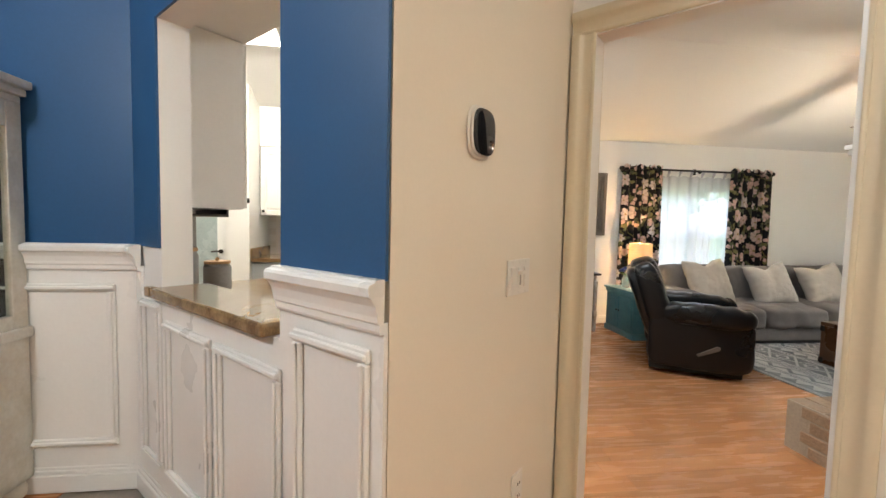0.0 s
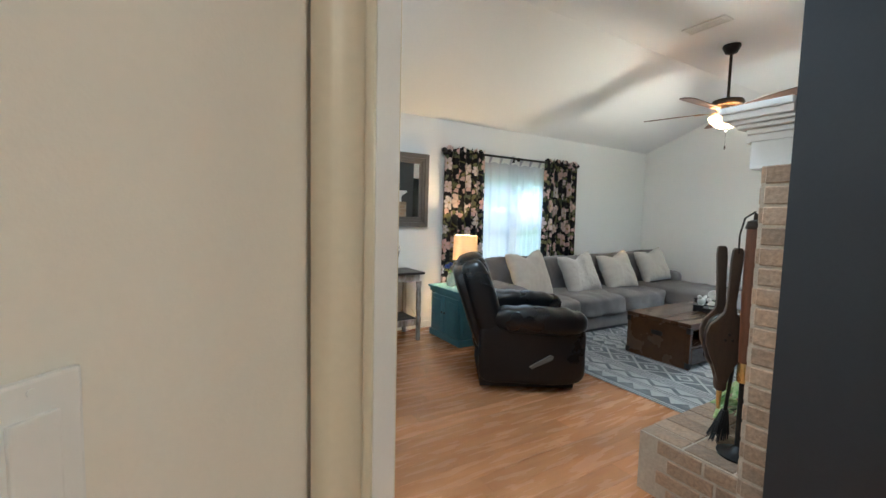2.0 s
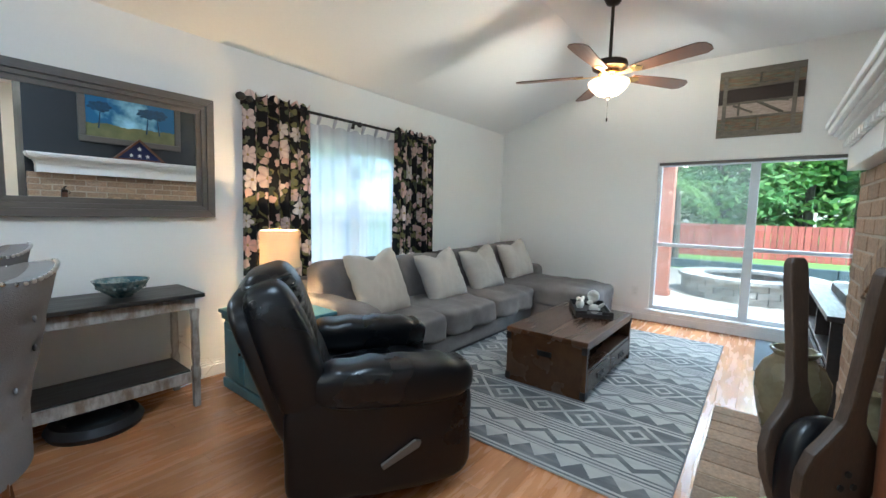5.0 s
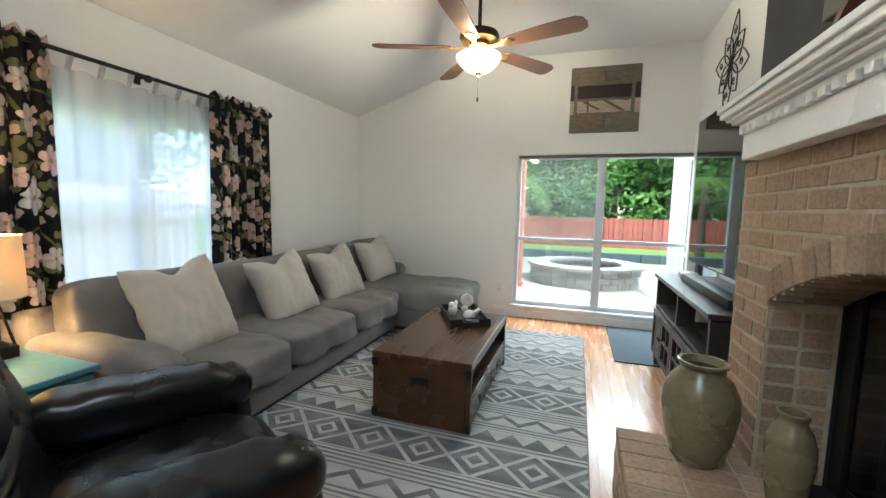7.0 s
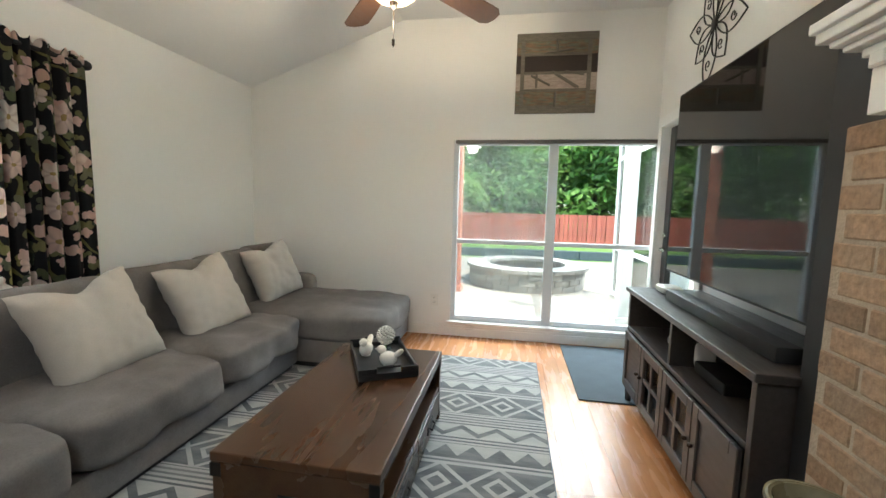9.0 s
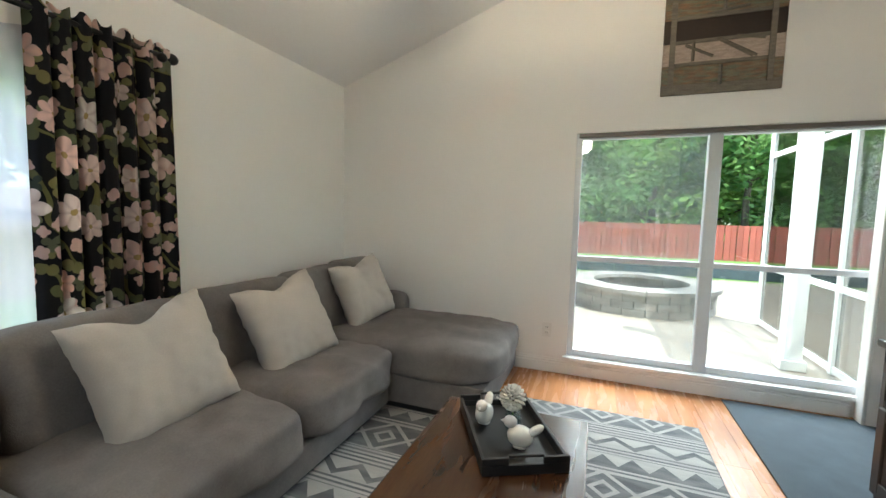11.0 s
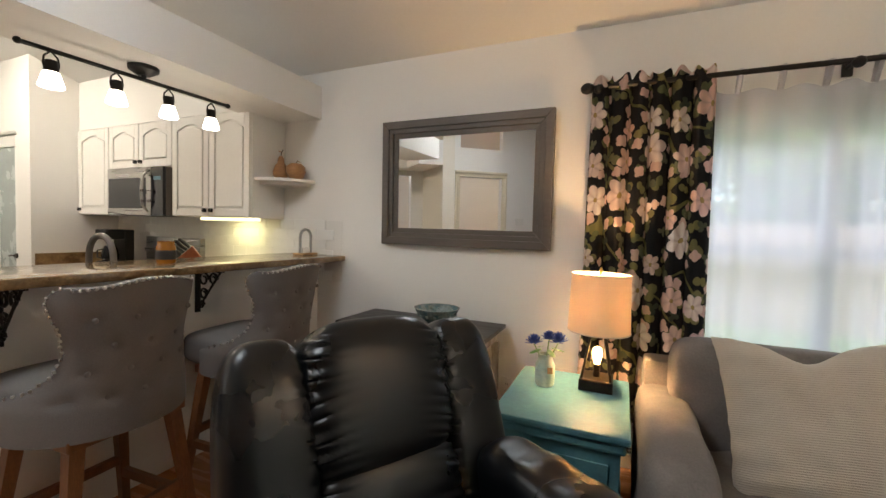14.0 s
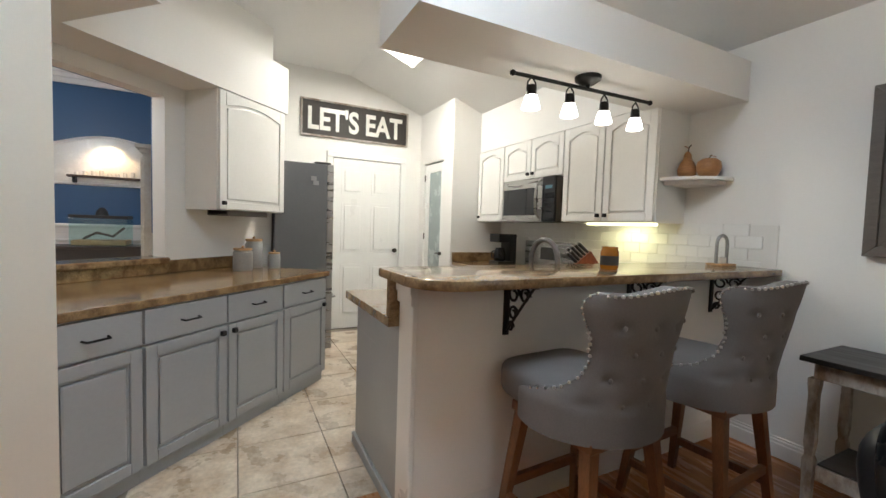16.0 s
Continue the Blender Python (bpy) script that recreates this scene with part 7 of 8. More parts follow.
part("strip", box(-0.30, 0.30, -0.03, 0.03, 0.0, 0.0225, 0.003), glowing("yellow_strip", (1.0, 0.95, 0.55), 0.6), ul, "glowing strip")

mw = thing("microwave", pose(-0.557, 4.80, 1.345), "stainless over-range microwave with a curved handle", "microwave")
part("body", box(-0.38, 0.38, 0.02, 0.36, 0, 0.398, 0.004), PEWTER, mw)
part("door", box(-0.38, 0.22, -0.005, 0.0195, 0.0, 0.398, 0.004), STEEL, mw)
part("window", box(-0.355, 0.16, -0.009, -0.0055, 0.06, 0.31, 0.002), DARKGLASS, mw, "dark glass window")
part("control_panel", box(0.222, 0.38, -0.005, 0.0195, 0.0, 0.398, 0.004), DARKGLASS, mw, "black control panel")
part("handle", pipe([(0.185, -0.005, 0.03), (0.185, -0.045, 0.08), (0.185, -0.055, 0.2), (0.185, -0.045, 0.32), (0.185, -0.005, 0.37)], 0.012, 8), STEEL, mw, "curved steel handle", True)
part("display", box(0.26, 0.35, -0.0062, -0.0052, 0.29, 0.32), material("display_blue", (0.1, 0.2, 0.25), 0.2), mw, "small display")

rg = thing("kitchen_range", pose(-0.557, 4.84, 0), "stainless kitchen range with a knobbed backguard", "range")
part("body", box(-0.38, 0.38, -0.30, 0.32, 0, 0.885, 0.005), STEEL, rg)
part("cooktop", box(-0.375, 0.375, -0.30, 0.27, 0.8855, 0.897, 0.003), DARKGLASS, rg, "black glass cooktop")
part("backguard", box(-0.38, 0.38, 0.27, 0.32, 0.8975, 1.16, 0.006), STEEL, rg)
part("display", box(-0.13, 0.13, 0.265, 0.2695, 0.98, 1.10, 0.002), DARKGLASS, rg, "black display")
for x in (-0.32, -0.24, 0.2, 0.27, 0.335):
    part("knob", rod((x, 0.2695, 1.04), (x, 0.235, 1.04), 0.024, 0.02, 16), STEEL, rg, "steel knob")
part("oven_door", box(-0.37, 0.37, -0.325, -0.3005, 0.16, 0.74, 0.006), STEEL, rg)
part("oven_window", box(-0.26, 0.26, -0.329, -0.3255, 0.28, 0.60, 0.002), DARKGLASS, rg)
rc = thing("range_counter", Matrix(), "brown granite counter along the cooking wall", "counter")
part("slab", box(-1.488, -0.945, 4.52, 5.168, 0.845, 0.885, 0.006), GRANITE, rc)
part("slab", box(-0.17, 0.198, 4.52, 5.168, 0.845, 0.885, 0.006), GRANITE, rc)
part("upstand", box(-1.488, -1.466, 4.52, 5.16, 0.8855, 0.99, 0.003), GRANITE, rc)
for x0, x1 in ((-1.487, -0.95), (-0.165, 0.24)):
    bc = thing("base_cabinet", pose((x0 + x1) / 2, 4.56, 0), "grey painted base cabinet with a drawer and panelled door", "cabinet", "grey base cabinets")
    w = (x1 - x0) / 2
    part("body", box(-w, w, 0.001, 0.60, 0.0, 0.8445, 0.002), CABGREY, bc)
    cabinet_front(bc, -w + 0.006, w - 0.006, 0.64, 0.835, CABGREY, None, None, name="drawer", pull=True)
    cabinet_front(bc, -w + 0.006, w - 0.006, 0.08, 0.63, CABGREY, None, (0.0, 0.59))

cm = thing("coffee_maker", pose(-1.10, 4.95, 0.8855), "black drip coffee maker on the counter", "coffee maker")
part("base", box(-0.09, 0.09, -0.13, 0.10, 0, 0.04, 0.008), FABRICBLACK, cm)
part("column", box(-0.09, 0.09, 0.02, 0.10, 0.04, 0.33, 0.008), FABRICBLACK, cm)
part("head", box(-0.09, 0.09, -0.13, 0.02, 0.24, 0.33, 0.012), FABRICBLACK, cm)
part("carafe", lathe([(0.001, 0), (0.055, 0), (0.068, 0.05), (0.055, 0.11), (0.04, 0.14), (0.001, 0.14)], 24, m=pose(0, -0.055, 0.041)), DARKGLASS, cm, smooth=True)
part("handle", pipe([(0, -0.115, 0.15), (0, -0.155, 0.14), (0, -0.155, 0.08), (0, -0.118, 0.07)], 0.007, 6), FABRICBLACK, cm)
tt = thing("turntable", pose(0.40, 4.66, 0.8855), "round wooden turntable on the counter", "turntable")
part("foot", lathe([(0.001, 0), (0.09, 0), (0.09, 0.018), (0.001, 0.018)], 28), FABRICBLACK, tt, "black foot ring")
part("board", lathe([(0.001, 0.0185), (0.185, 0.0185), (0.19, 0.024), (0.19, 0.034), (0.184, 0.040), (0.001, 0.040)], 40), BAMBOO, tt, smooth=True)
kb = thing("knife_block", pose(0.38, 4.68, 0.926, 0, 0, 233), "red-brown wooden knife block with black and steel handles", "knife block")
part("block", prism([(-0.12, 0), (0.06, 0), (0.125, 0.10), (0.02, 0.205)], -0.05, 0.05, m=pose(0, 0, 0, 90, 0, 0), bevel=0.004), REDWOOD, kb)
for k in range(5):
    for y in (-0.026, 0.026):
        px, pz = 0.112 - 0.019 * k, 0.117 + 0.019 * k
        reach = 0.085 + 0.008 * ((k * 3 + (y > 0)) % 4)
        kn = part("knife_handle", rod((px, y, pz), (px + reach * 0.72, y, pz + reach * 0.69), 0.009, 0.011, 8), FABRICBLACK, kb)
        part("rivet_cap", soft_box(0.022, 0.020, 0.022, 2.4, 4, m=pose(px + reach * 0.72, y, pz + reach * 0.69)), STEEL, kn, "steel end cap", True)

sh = thing("corner_shelf", pose(0.74, NORTH - 0.001, 1.62), "white quarter-round corner shelf", "shelf")
part("board", prism([(0, 0)] + [(0.30 * math.cos(a * math.pi / 24), -0.30 * math.sin(a * math.pi / 24)) for a in range(13)], 0, 0.022, bevel=0.004), CABWHITE, sh)
part("lip", prism([(0, 0)] + [(0.25 * math.cos(a * math.pi / 24), -0.25 * math.sin(a * math.pi / 24)) for a in range(13)], -0.025, -0.0005), CABWHITE, sh)
pr = thing("wooden_pear", pose(0.80, 5.06, 1.6425), "turned wooden pear with a stem", "ornament")
part("body", lathe([(0.001, 0), (0.03, 0.002), (0.055, 0.03), (0.058, 0.06), (0.045, 0.10), (0.026, 0.13), (0.022, 0.16), (0.012, 0.18), (0.001, 0.182)], 28), FRUITWOOD, pr, smooth=True)
part("stem", pipe([(0, 0, 0.18), (0.006, 0, 0.21), (0.02, 0, 0.225)], 0.004, 6), OLDWOOD, pr)
part("leaf", soft_box(0.045, 0.018, 0.006, 2, 3, m=pose(-0.012, 0, 0.215, 0, 30, 0)), FRUITWOOD, pr)
ap = thing("wooden_apple", pose(0.93, 5.08, 1.6425), "turned wooden apple with a leaf", "ornament")
part("body", lathe([(0.001, 0.006), (0.03, 0.0), (0.058, 0.02), (0.072, 0.06), (0.066, 0.10), (0.04, 0.12), (0.018, 0.113), (0.001, 0.105)], 28), FRUITWOOD, ap, smooth=True)
part("stem", pipe([(0, 0, 0.105), (0.0, 0.004, 0.13), (0.008, 0.01, 0.145)], 0.004, 6), OLDWOOD, ap)
part("leaf", soft_box(0.045, 0.02, 0.006, 2, 3, m=pose(0.022, 0.006, 0.135, 0, 20, 0)), FRUITWOOD, ap)


def track_light():
    t = thing("track_light", pose(0.87, 4.05, 2.10), "black track light with four lit glass shades", "ceiling light")
    part("canopy", lathe([(0.001, -0.001), (0.07, -0.001), (0.068, -0.02), (0.03, -0.045), (0.001, -0.045)], 28), BLACKMETAL, t, smooth=True)
    part("bar", rod((-0.02, -0.47, -0.065), (0.02, 0.47, -0.065), 0.010), BLACKMETAL, t)
    for s in (-1, 1):
        part("bar_end", soft_box(0.03, 0.03, 0.03, 2, 6, m=pose(0.02 * s, 0.48 * s, -0.065)), BLACKMETAL, t, smooth=True)
    part("stem", rod((0, 0, -0.04), (0, 0, -0.07), 0.012), BLACKMETAL, t)
    for k in range(4):
        y = -0.38 + k * 0.253
        h = part("lamp_head", lathe([(0.001, -0.115), (0.020, -0.115), (0.024, -0.125), (0.026, -0.165), (0.001, -0.165)], 20, m=pose(0.004, y, 0)), BLACKMETAL, t, smooth=True)
        part("yoke", pipe([(0.004, y - 0.001, -0.075), (0.004, y - 0.024, -0.10), (0.004, y - 0.028, -0.13), (0.004, y - 0.024, -0.15)], 0.004, 6), BLACKMETAL, h)
        part("yoke", pipe([(0.004, y + 0.001, -0.075), (0.004, y + 0.024, -0.10), (0.004, y + 0.028, -0.13), (0.004, y + 0.024, -0.15)], 0.004, 6), BLACKMETAL, h)
        part("shade", lathe([(0.001, -0.166), (0.028, -0.166), (0.036, -0.19), (0.046, -0.228), (0.040, -0.232), (0.001, -0.232)], 24, m=pose(0.004, y, 0)), TRACKGLASS, h, "frosted glass shade, lit", True)


track_light()


def eat_sign():
    t = thing("wall_sign", pose(-2.398, 3.655, 2.475, 0, 0, 90), "black wooden sign with white capitals reading lets eat", "sign")
    part("board", box(-0.63, 0.63, -0.018, 0, -0.20, 0.20, 0.003), SIGNBOARD, t)
    b = bmesh.new()
    for x0, x1, z0, z1 in ((-0.65, 0.65, 0.19, 0.21), (-0.65, 0.65, -0.21, -0.19), (-0.65, -0.63, -0.19, 0.19), (0.63, 0.65, -0.19, 0.19)):
        box(x0, x1, -0.03, 0, z0, z1, 0.003, b)
    part("frame", b, DISTRESS, t, "pale wooden frame")
    c = bpy.data.curves.new("letters", "FONT")
    c.body, c.size, c.extrude, c.align_x, c.align_y = "LET'S EAT", 0.30, 0.003, "CENTER", "CENTER"
    c.offset = 0.008
    tmp = bpy.data.objects.new("letters", c)
    scene.collection.objects.link(tmp)
    dg = bpy.context.evaluated_depsgraph_get()
    data = bpy.data.meshes.new_from_object(tmp.evaluated_get(dg))
    bpy.data.objects.remove(tmp)
    data.materials.clear()
    data.materials.append(CERAMIC)
    xs = [v.co.x for v in data.vertices]
    zs = [v.co.y for v in data.vertices]
    k, kz = 1.14 / (max(xs) - min(xs)), 0.27 / (max(zs) - min(zs))
    ob = new("lettering", data)
    ob.parent = t
    ob.matrix_local = pose(0, -0.0205, 0, 90, 0, 0) @ Matrix.Diagonal((k, kz, 1, 1)) @ Matrix.Translation((-(max(xs) + min(xs)) / 2, -(max(zs) + min(zs)) / 2, 0))
    tagged(ob, "white capital letters")


eat_sign()


def panel_door(name, m, w, h, label, glazed=False):
    t = thing(name, m, label, "door", "", "structure")
    if glazed:
        b = bmesh.new()
        for x0, x1, z0, z1 in ((0, 0.09, 0, h), (w - 0.09, w, 0, h), (0.09, w - 0.09, 0, 0.2), (0.09, w - 0.09, h - 0.10, h)):
            box(x0, x1, -0.04, 0, z0, z1, 0.003, b, 1)
        part("leaf", b, TRIM, t)
        part("pane", box(0.09, w - 0.09, -0.025, -0.02, 0.2, h - 0.10), FROST, t, "frosted glass")
    else:
        part("leaf", box(0, w, -0.035, 0, 0, h, 0.003), TRIM, t)
        for x0, x1 in ((0.10, w / 2 - 0.05), (w / 2 + 0.05, w - 0.10)):
            for z0, z1 in ((0.16, 0.78), (0.92, 1.52), (1.62, h - 0.10)):
                p = part("panel", box(x0, x1, -0.039, -0.0355, z0, z1, 0.002), TRIM, t)
                part("raised_field", box(x0 + 0.035, x1 - 0.035, -0.053, -0.0395, z0 + 0.035, z1 - 0.035, 0.004), TRIM, p)
    hx = w - 0.06 if not glazed else w - 0.05
    k = rod((hx, -0.035, 0.95), (hx, -0.06, 0.95), 0.022, sides=16)
    if glazed:
        pipe([(hx, -0.065, 0.95), (hx - 0.05, -0.068, 0.952), (hx - 0.09, -0.066, 0.946)], 0.008, 8, k)
    else:
        soft_box(0.055, 0.04, 0.055, 2.3, 8, bm=k, m=pose(hx, -0.08, 0.95))
    part("door_handle", k, BRONZE, t, "dark bronze handle", True)
    c = bmesh.new()
    for x0, x1, z0, z1 in ((-0.075, -0.006, 0, h + 0.01), (w + 0.006, w + 0.075, 0, h + 0.01), (-0.075, w + 0.075, h + 0.01, h + 0.08)):
        box(x0, x1, -0.052, -0.001, z0, z1, 0.005, c, 1)
    part("casing", c, TRIM, t)
    for z in (0.25, 1.1, h - 0.2):
        part("hinge", box(-0.008, 0.004, -0.058, -0.045, z, z + 0.08), BRONZE, t, "bronze hinge")


panel_door("door_2", pose(-2.397, 3.375, 0.005, 0, 0, 90), 0.83, 2.03, "white six-panel door with a dark knob")
panel_door("door_3", pose(-2.245, 4.56, 0.005), 0.52, 2.03, "white pantry door with a frosted glass pane", True)
trim_run("chair_rail_pantry", -1.489, 4.51, -1.489, 4.84, ((-0.02, 1.34, 1.375), (-0.028, 1.355, 1.368)), label="white rail on the pantry wall")

fg = thing("refrigerator", Matrix(), "grey steel refrigerator at the end of the counter", "refrigerator")
part("body", box(-2.28, -1.42, 2.67, 3.13, 0.03, 1.82, 0.006), FRIDGE, fg)
part("foot_grille", box(-2.26, -1.44, 2.70, 3.10, 0.0, 0.03), FABRICBLACK, fg)
for x0, x1 in ((-2.278, -1.853), (-1.848, -1.423)):
    dd = part("door", box(x0, x1, 3.1305, 3.19, 0.62, 1.82, 0.008), STEEL, fg)
    hx = x1 - 0.04 if x0 < -2.0 else x0 + 0.04
    part("handle", pipe([(hx, 3.19, 0.72), (hx, 3.235, 0.75), (hx, 3.235, 1.60), (hx, 3.19, 1.63)], 0.011, 8), STEEL, dd)
fz = part("freezer_drawer", box(-2.278, -1.423, 3.1305, 3.19, 0.06, 0.61, 0.008), STEEL, fg)
part("handle", pipe([(-2.20, 3.19, 0.55), (-2.18, 3.235, 0.55), (-1.52, 3.235, 0.55), (-1.50, 3.19, 0.55)], 0.011, 8), STEEL, fz)
part("hinge_cap", box(-1.52, -1.43, 3.02, 3.16, 1.8205, 1.84, 0.004), FABRICBLACK, fg)
for y, z in ((2.98, 1.66), (3.0, 1.62)):
    part("magnet", box(-1.4195, -1.4155, y, y + 0.05, z, z + 0.04, 0.001), CANISTER, fg, "grey magnet")
vp = thing("floor_vent", pose(-2.36, 4.30, 0.02, 0, 0, 90), "small black pet flap by the door", "vent")
part("grille", box(-0.03, 0.10, -0.06, -0.052, 0.05, 0.30, 0.003), BLACKMETAL, vp)
part("foot", box(-0.03, 0.10, -0.06, 0.03, -0.02, 0.05, 0.003), BLACKMETAL, vp)


def canister(u, v, r, h):
    t = thing("canister", DIAG @ pose(u, v, 0.8855), "grey stoneware canister with a wooden lid", "canister", "canisters on the counter")
    part("body", lathe([(0.001, 0), (r * 0.95, 0), (r, 0.01), (r, h * 0.82), (r * 0.85, h * 0.88), (r * 0.85, h * 0.92), (0.001, h * 0.92)], 28), CANISTER, t, smooth=True)
    lid = part("lid", lathe([(0.001, h * 0.92), (r * 0.95, h * 0.92), (r * 0.95, h), (0.001, h)], 28), BAMBOO, t, "light wooden lid")
    part("knob", soft_box(0.022, 0.022, 0.022, 2, 5, m=pose(0, 0, h + 0.010)), BAMBOO, lid, smooth=True)


canister(1.02, 2.39, 0.07, 0.17)
canister(0.93, 2.60, 0.07, 0.235)
canister(1.10, 2.64, 0.048, 0.13)

# ---- dining room ----


def china_cabinet():
    t = thing("china_cabinet", pose(-2.07, 1.84, 0), "white distressed china cabinet with glass doors", "cabinet")
    w, d = 0.45, 0.19
    part("lower_body", box(-w, w, -d, d, 0.09, 0.74, 0.006), DISTRESS_WHITE, t)
    part("waist", box(-w - 0.02, w + 0.02, -d - 0.02, d, 0.74, 0.79, 0.010), DISTRESS_WHITE, t)
    part("upper_side", box(-w, -w + 0.03, -d + 0.03, d, 0.79, 1.77, 0.003), DISTRESS_WHITE, t)
    gl = bmesh.new()
    for y0, y1, z0, z1 in ((-d + 0.03, -d + 0.085, 0.79, 1.77), (d - 0.075, d, 0.79, 1.77), (-d + 0.085, d - 0.075, 0.79, 0.85), (-d + 0.085, d - 0.075, 1.66, 1.77)):
        box(w - 0.03, w, y0, y1, z0, z1, 0.003, gl, 1)
    gs = part("upper_side", gl, DISTRESS_WHITE, t, "glazed end frame")
    part("pane", box(w - 0.017, w - 0.014, -d + 0.085, d - 0.075, 0.85, 1.66), GLASS, gs)
    part("back", box(-w + 0.03, w - 0.03, d - 0.015, d, 0.79, 1.77), SIGNBOARD, t, "dark back board")
    part("roof", box(-w + 0.03, w - 0.03, -d + 0.03, d - 0.015, 1.74, 1.77), DISTRESS_WHITE, t)
    for k, (o, z0, z1) in enumerate(((0.0, 1.77, 1.80), (0.025, 1.80, 1.83), (0.05, 1.83, 1.865))):
        part("cornice", box(-w - o, w + o, -d + 0.03 - o, d, z0, z1, 0.006), DISTRESS_WHITE, t)
    for z in (1.08, 1.42):
        part("shelf", box(-w + 0.031, w - 0.031, -d + 0.06, d - 0.016, z, z + 0.012), GLASS, t, "glass shelf")
    for s in (-1, 1):
        a, b = (-w + 0.005, -0.004) if s < 0 else (0.004, w - 0.005)
        f = bmesh.new()
        for x0, x1, z0, z1 in ((a, a + 0.05, 0.80, 1.76), (b - 0.05, b, 0.80, 1.76), (a + 0.05, b - 0.05, 0.80, 0.86), (a + 0.05, b - 0.05, 1.69, 1.76)):
            box(x0, x1, -d + 0.008, -d + 0.0295, z0, z1, 0.003, f, 1)
        dr = part("door", f, DISTRESS_WHITE, t)
        part("pane", box(a + 0.05, b - 0.05, -d + 0.017, -d + 0.02, 0.86, 1.69), GLASS, dr)
    for x in (-w + 0.05, w - 0.05):
        for y in (-d + 0.05, d - 0.05):
            part("foot", soft_box(0.09, 0.09, 0.09, 2.4, 8, m=pose(x, y, 0.045)), DISTRESS_WHITE, t, smooth=True)
    for i, (x, z) in enumerate(((0.28, 1.0925), (0.28, 0.7905), (-0.15, 1.0925), (0.25, 1.4325))):
        p = thing("plate_stack", pose(-2.07 + x, 1.87, z), "stack of pale green plates in the cabinet", "plates", "plates in the china cabinet")
        for k in range(5):
            part("plate", lathe([(0.001, 0), (0.06, 0), (0.10, 0.012), (0.10, 0.016), (0.058, 0.006), (0.001, 0.006)], 28, m=pose(0, 0, k * 0.011)), MINT, p, smooth=True)


DISTRESS_WHITE = material("worn_white_paint", (0.66, 0.64, 0.58), 0.5, vary=0.08, scale=7, second=(0.60, 0.56, 0.48), mix_scale=9)
china_cabinet()


def arch_niche():
    """An arched cream recess panel on the far blue wall with a candle shelf."""
    t = thing("arched_panel", pose(-4.048, 0.93, 0, 0, 0, 90), "cream arched wall panel lit from above", "wall panel")
    pts = [(-0.60, 1.66), (0.60, 1.66), (0.60, 2.10)] + [(0.60 - 1.2 * k / 16, 2.10 + 0.15 * math.sin(math.pi * k / 16)) for k in range(1, 16)] + [(-0.60, 2.10)]
    part("panel", prism(pts, 0, 0.02, m=pose(0, 0, 0, 90, 0, 0)), CERAMIC, t)
    part("edge", pipe([(x, -0.02, z) for x, z in pts], 0.018, 6, closed=True), TRIM, t)
    s = thing("candle_shelf", pose(-4.028, 0.94, 1.735, 0, 0, 90), "dark wooden shelf with a row of candles", "shelf")
    part("board", box(-0.40, 0.40, -0.11, -0.001, 0, 0.025, 0.003), OLDWOOD, s)
    for x in (-0.34, 0.34):
        part("bracket", box(x - 0.015, x + 0.015, -0.08, -0.001, -0.07, -0.0005, 0.003), BLACKMETAL, s)
    for k in range(9):
        part("candle", rod((-0.32 + 0.08 * k, -0.05, 0.0255), (-0.32 + 0.08 * k, -0.05, 0.06 + 0.012 * ((k * 5) % 4)), 0.02, sides=14), CERAMIC, s, "cream candle")
    q = thing("terrarium", pose(-3.30, 1.02, 0.94), "lit glass terrarium with sand and branches", "terrarium")
    part("tank", box(-0.15, 0.15, -0.25, 0.25, 0, 0.30, 0.004), clear_glass("tank_glass", (0.75, 0.9, 0.9), 0.1), q)
    part("sand", box(-0.14, 0.14, -0.24, 0.24, 0.004, 0.06, 0.01), BAMBOO, q)
    part("branch", pipe([(-0.05, -0.18, 0.07), (0, -0.05, 0.14), (0.03, 0.1, 0.10), (0.0, 0.2, 0.20)], 0.014, 8), OLDWOOD, q)
    part("hood", box(-0.152, 0.152, -0.252, 0.252, 0.3005, 0.335, 0.006), FABRICBLACK, q)
    part("lamp_cap", lathe([(0.001, 0.3355), (0.06, 0.3355), (0.05, 0.38), (0.02, 0.42), (0.001, 0.42)], 20), FABRICBLACK, q, smooth=True)
    k = thing("sideboard", pose(-3.30, 1.02, 0), "dark sideboard under the terrarium", "cabinet")
    part("body", box(-0.22, 0.22, -0.5, 0.5, 0.08, 0.91, 0.006), CONSOLEWOOD, k)
    part("top", box(-0.24, 0.24, -0.52, 0.52, 0.9105, 0.9395, 0.006), CONSOLEWOOD, k)
    for x in (-0.18, 0.18):
        for y in (-0.45, 0.45):
            part("foot", box(x - 0.025, x + 0.025, y - 0.025, y + 0.025, 0, 0.08), CONSOLEWOOD, k)


arch_niche()
ak = thing("alarm_panel", DIAG @ pose(1.7395, -0.55, 1.33, 0, 0, 90), "white alarm keypad with a blue display", "keypad")
part("case", box(-0.08, 0.08, -0.0, 0.022, -0.055, 0.055, 0.006), PLASTIC, ak)
part("display", box(-0.05, 0.05, 0.0225, 0.024, 0.015, 0.04), material("blue_display", (0.08, 0.12, 0.5), 0.3), ak, "blue display")

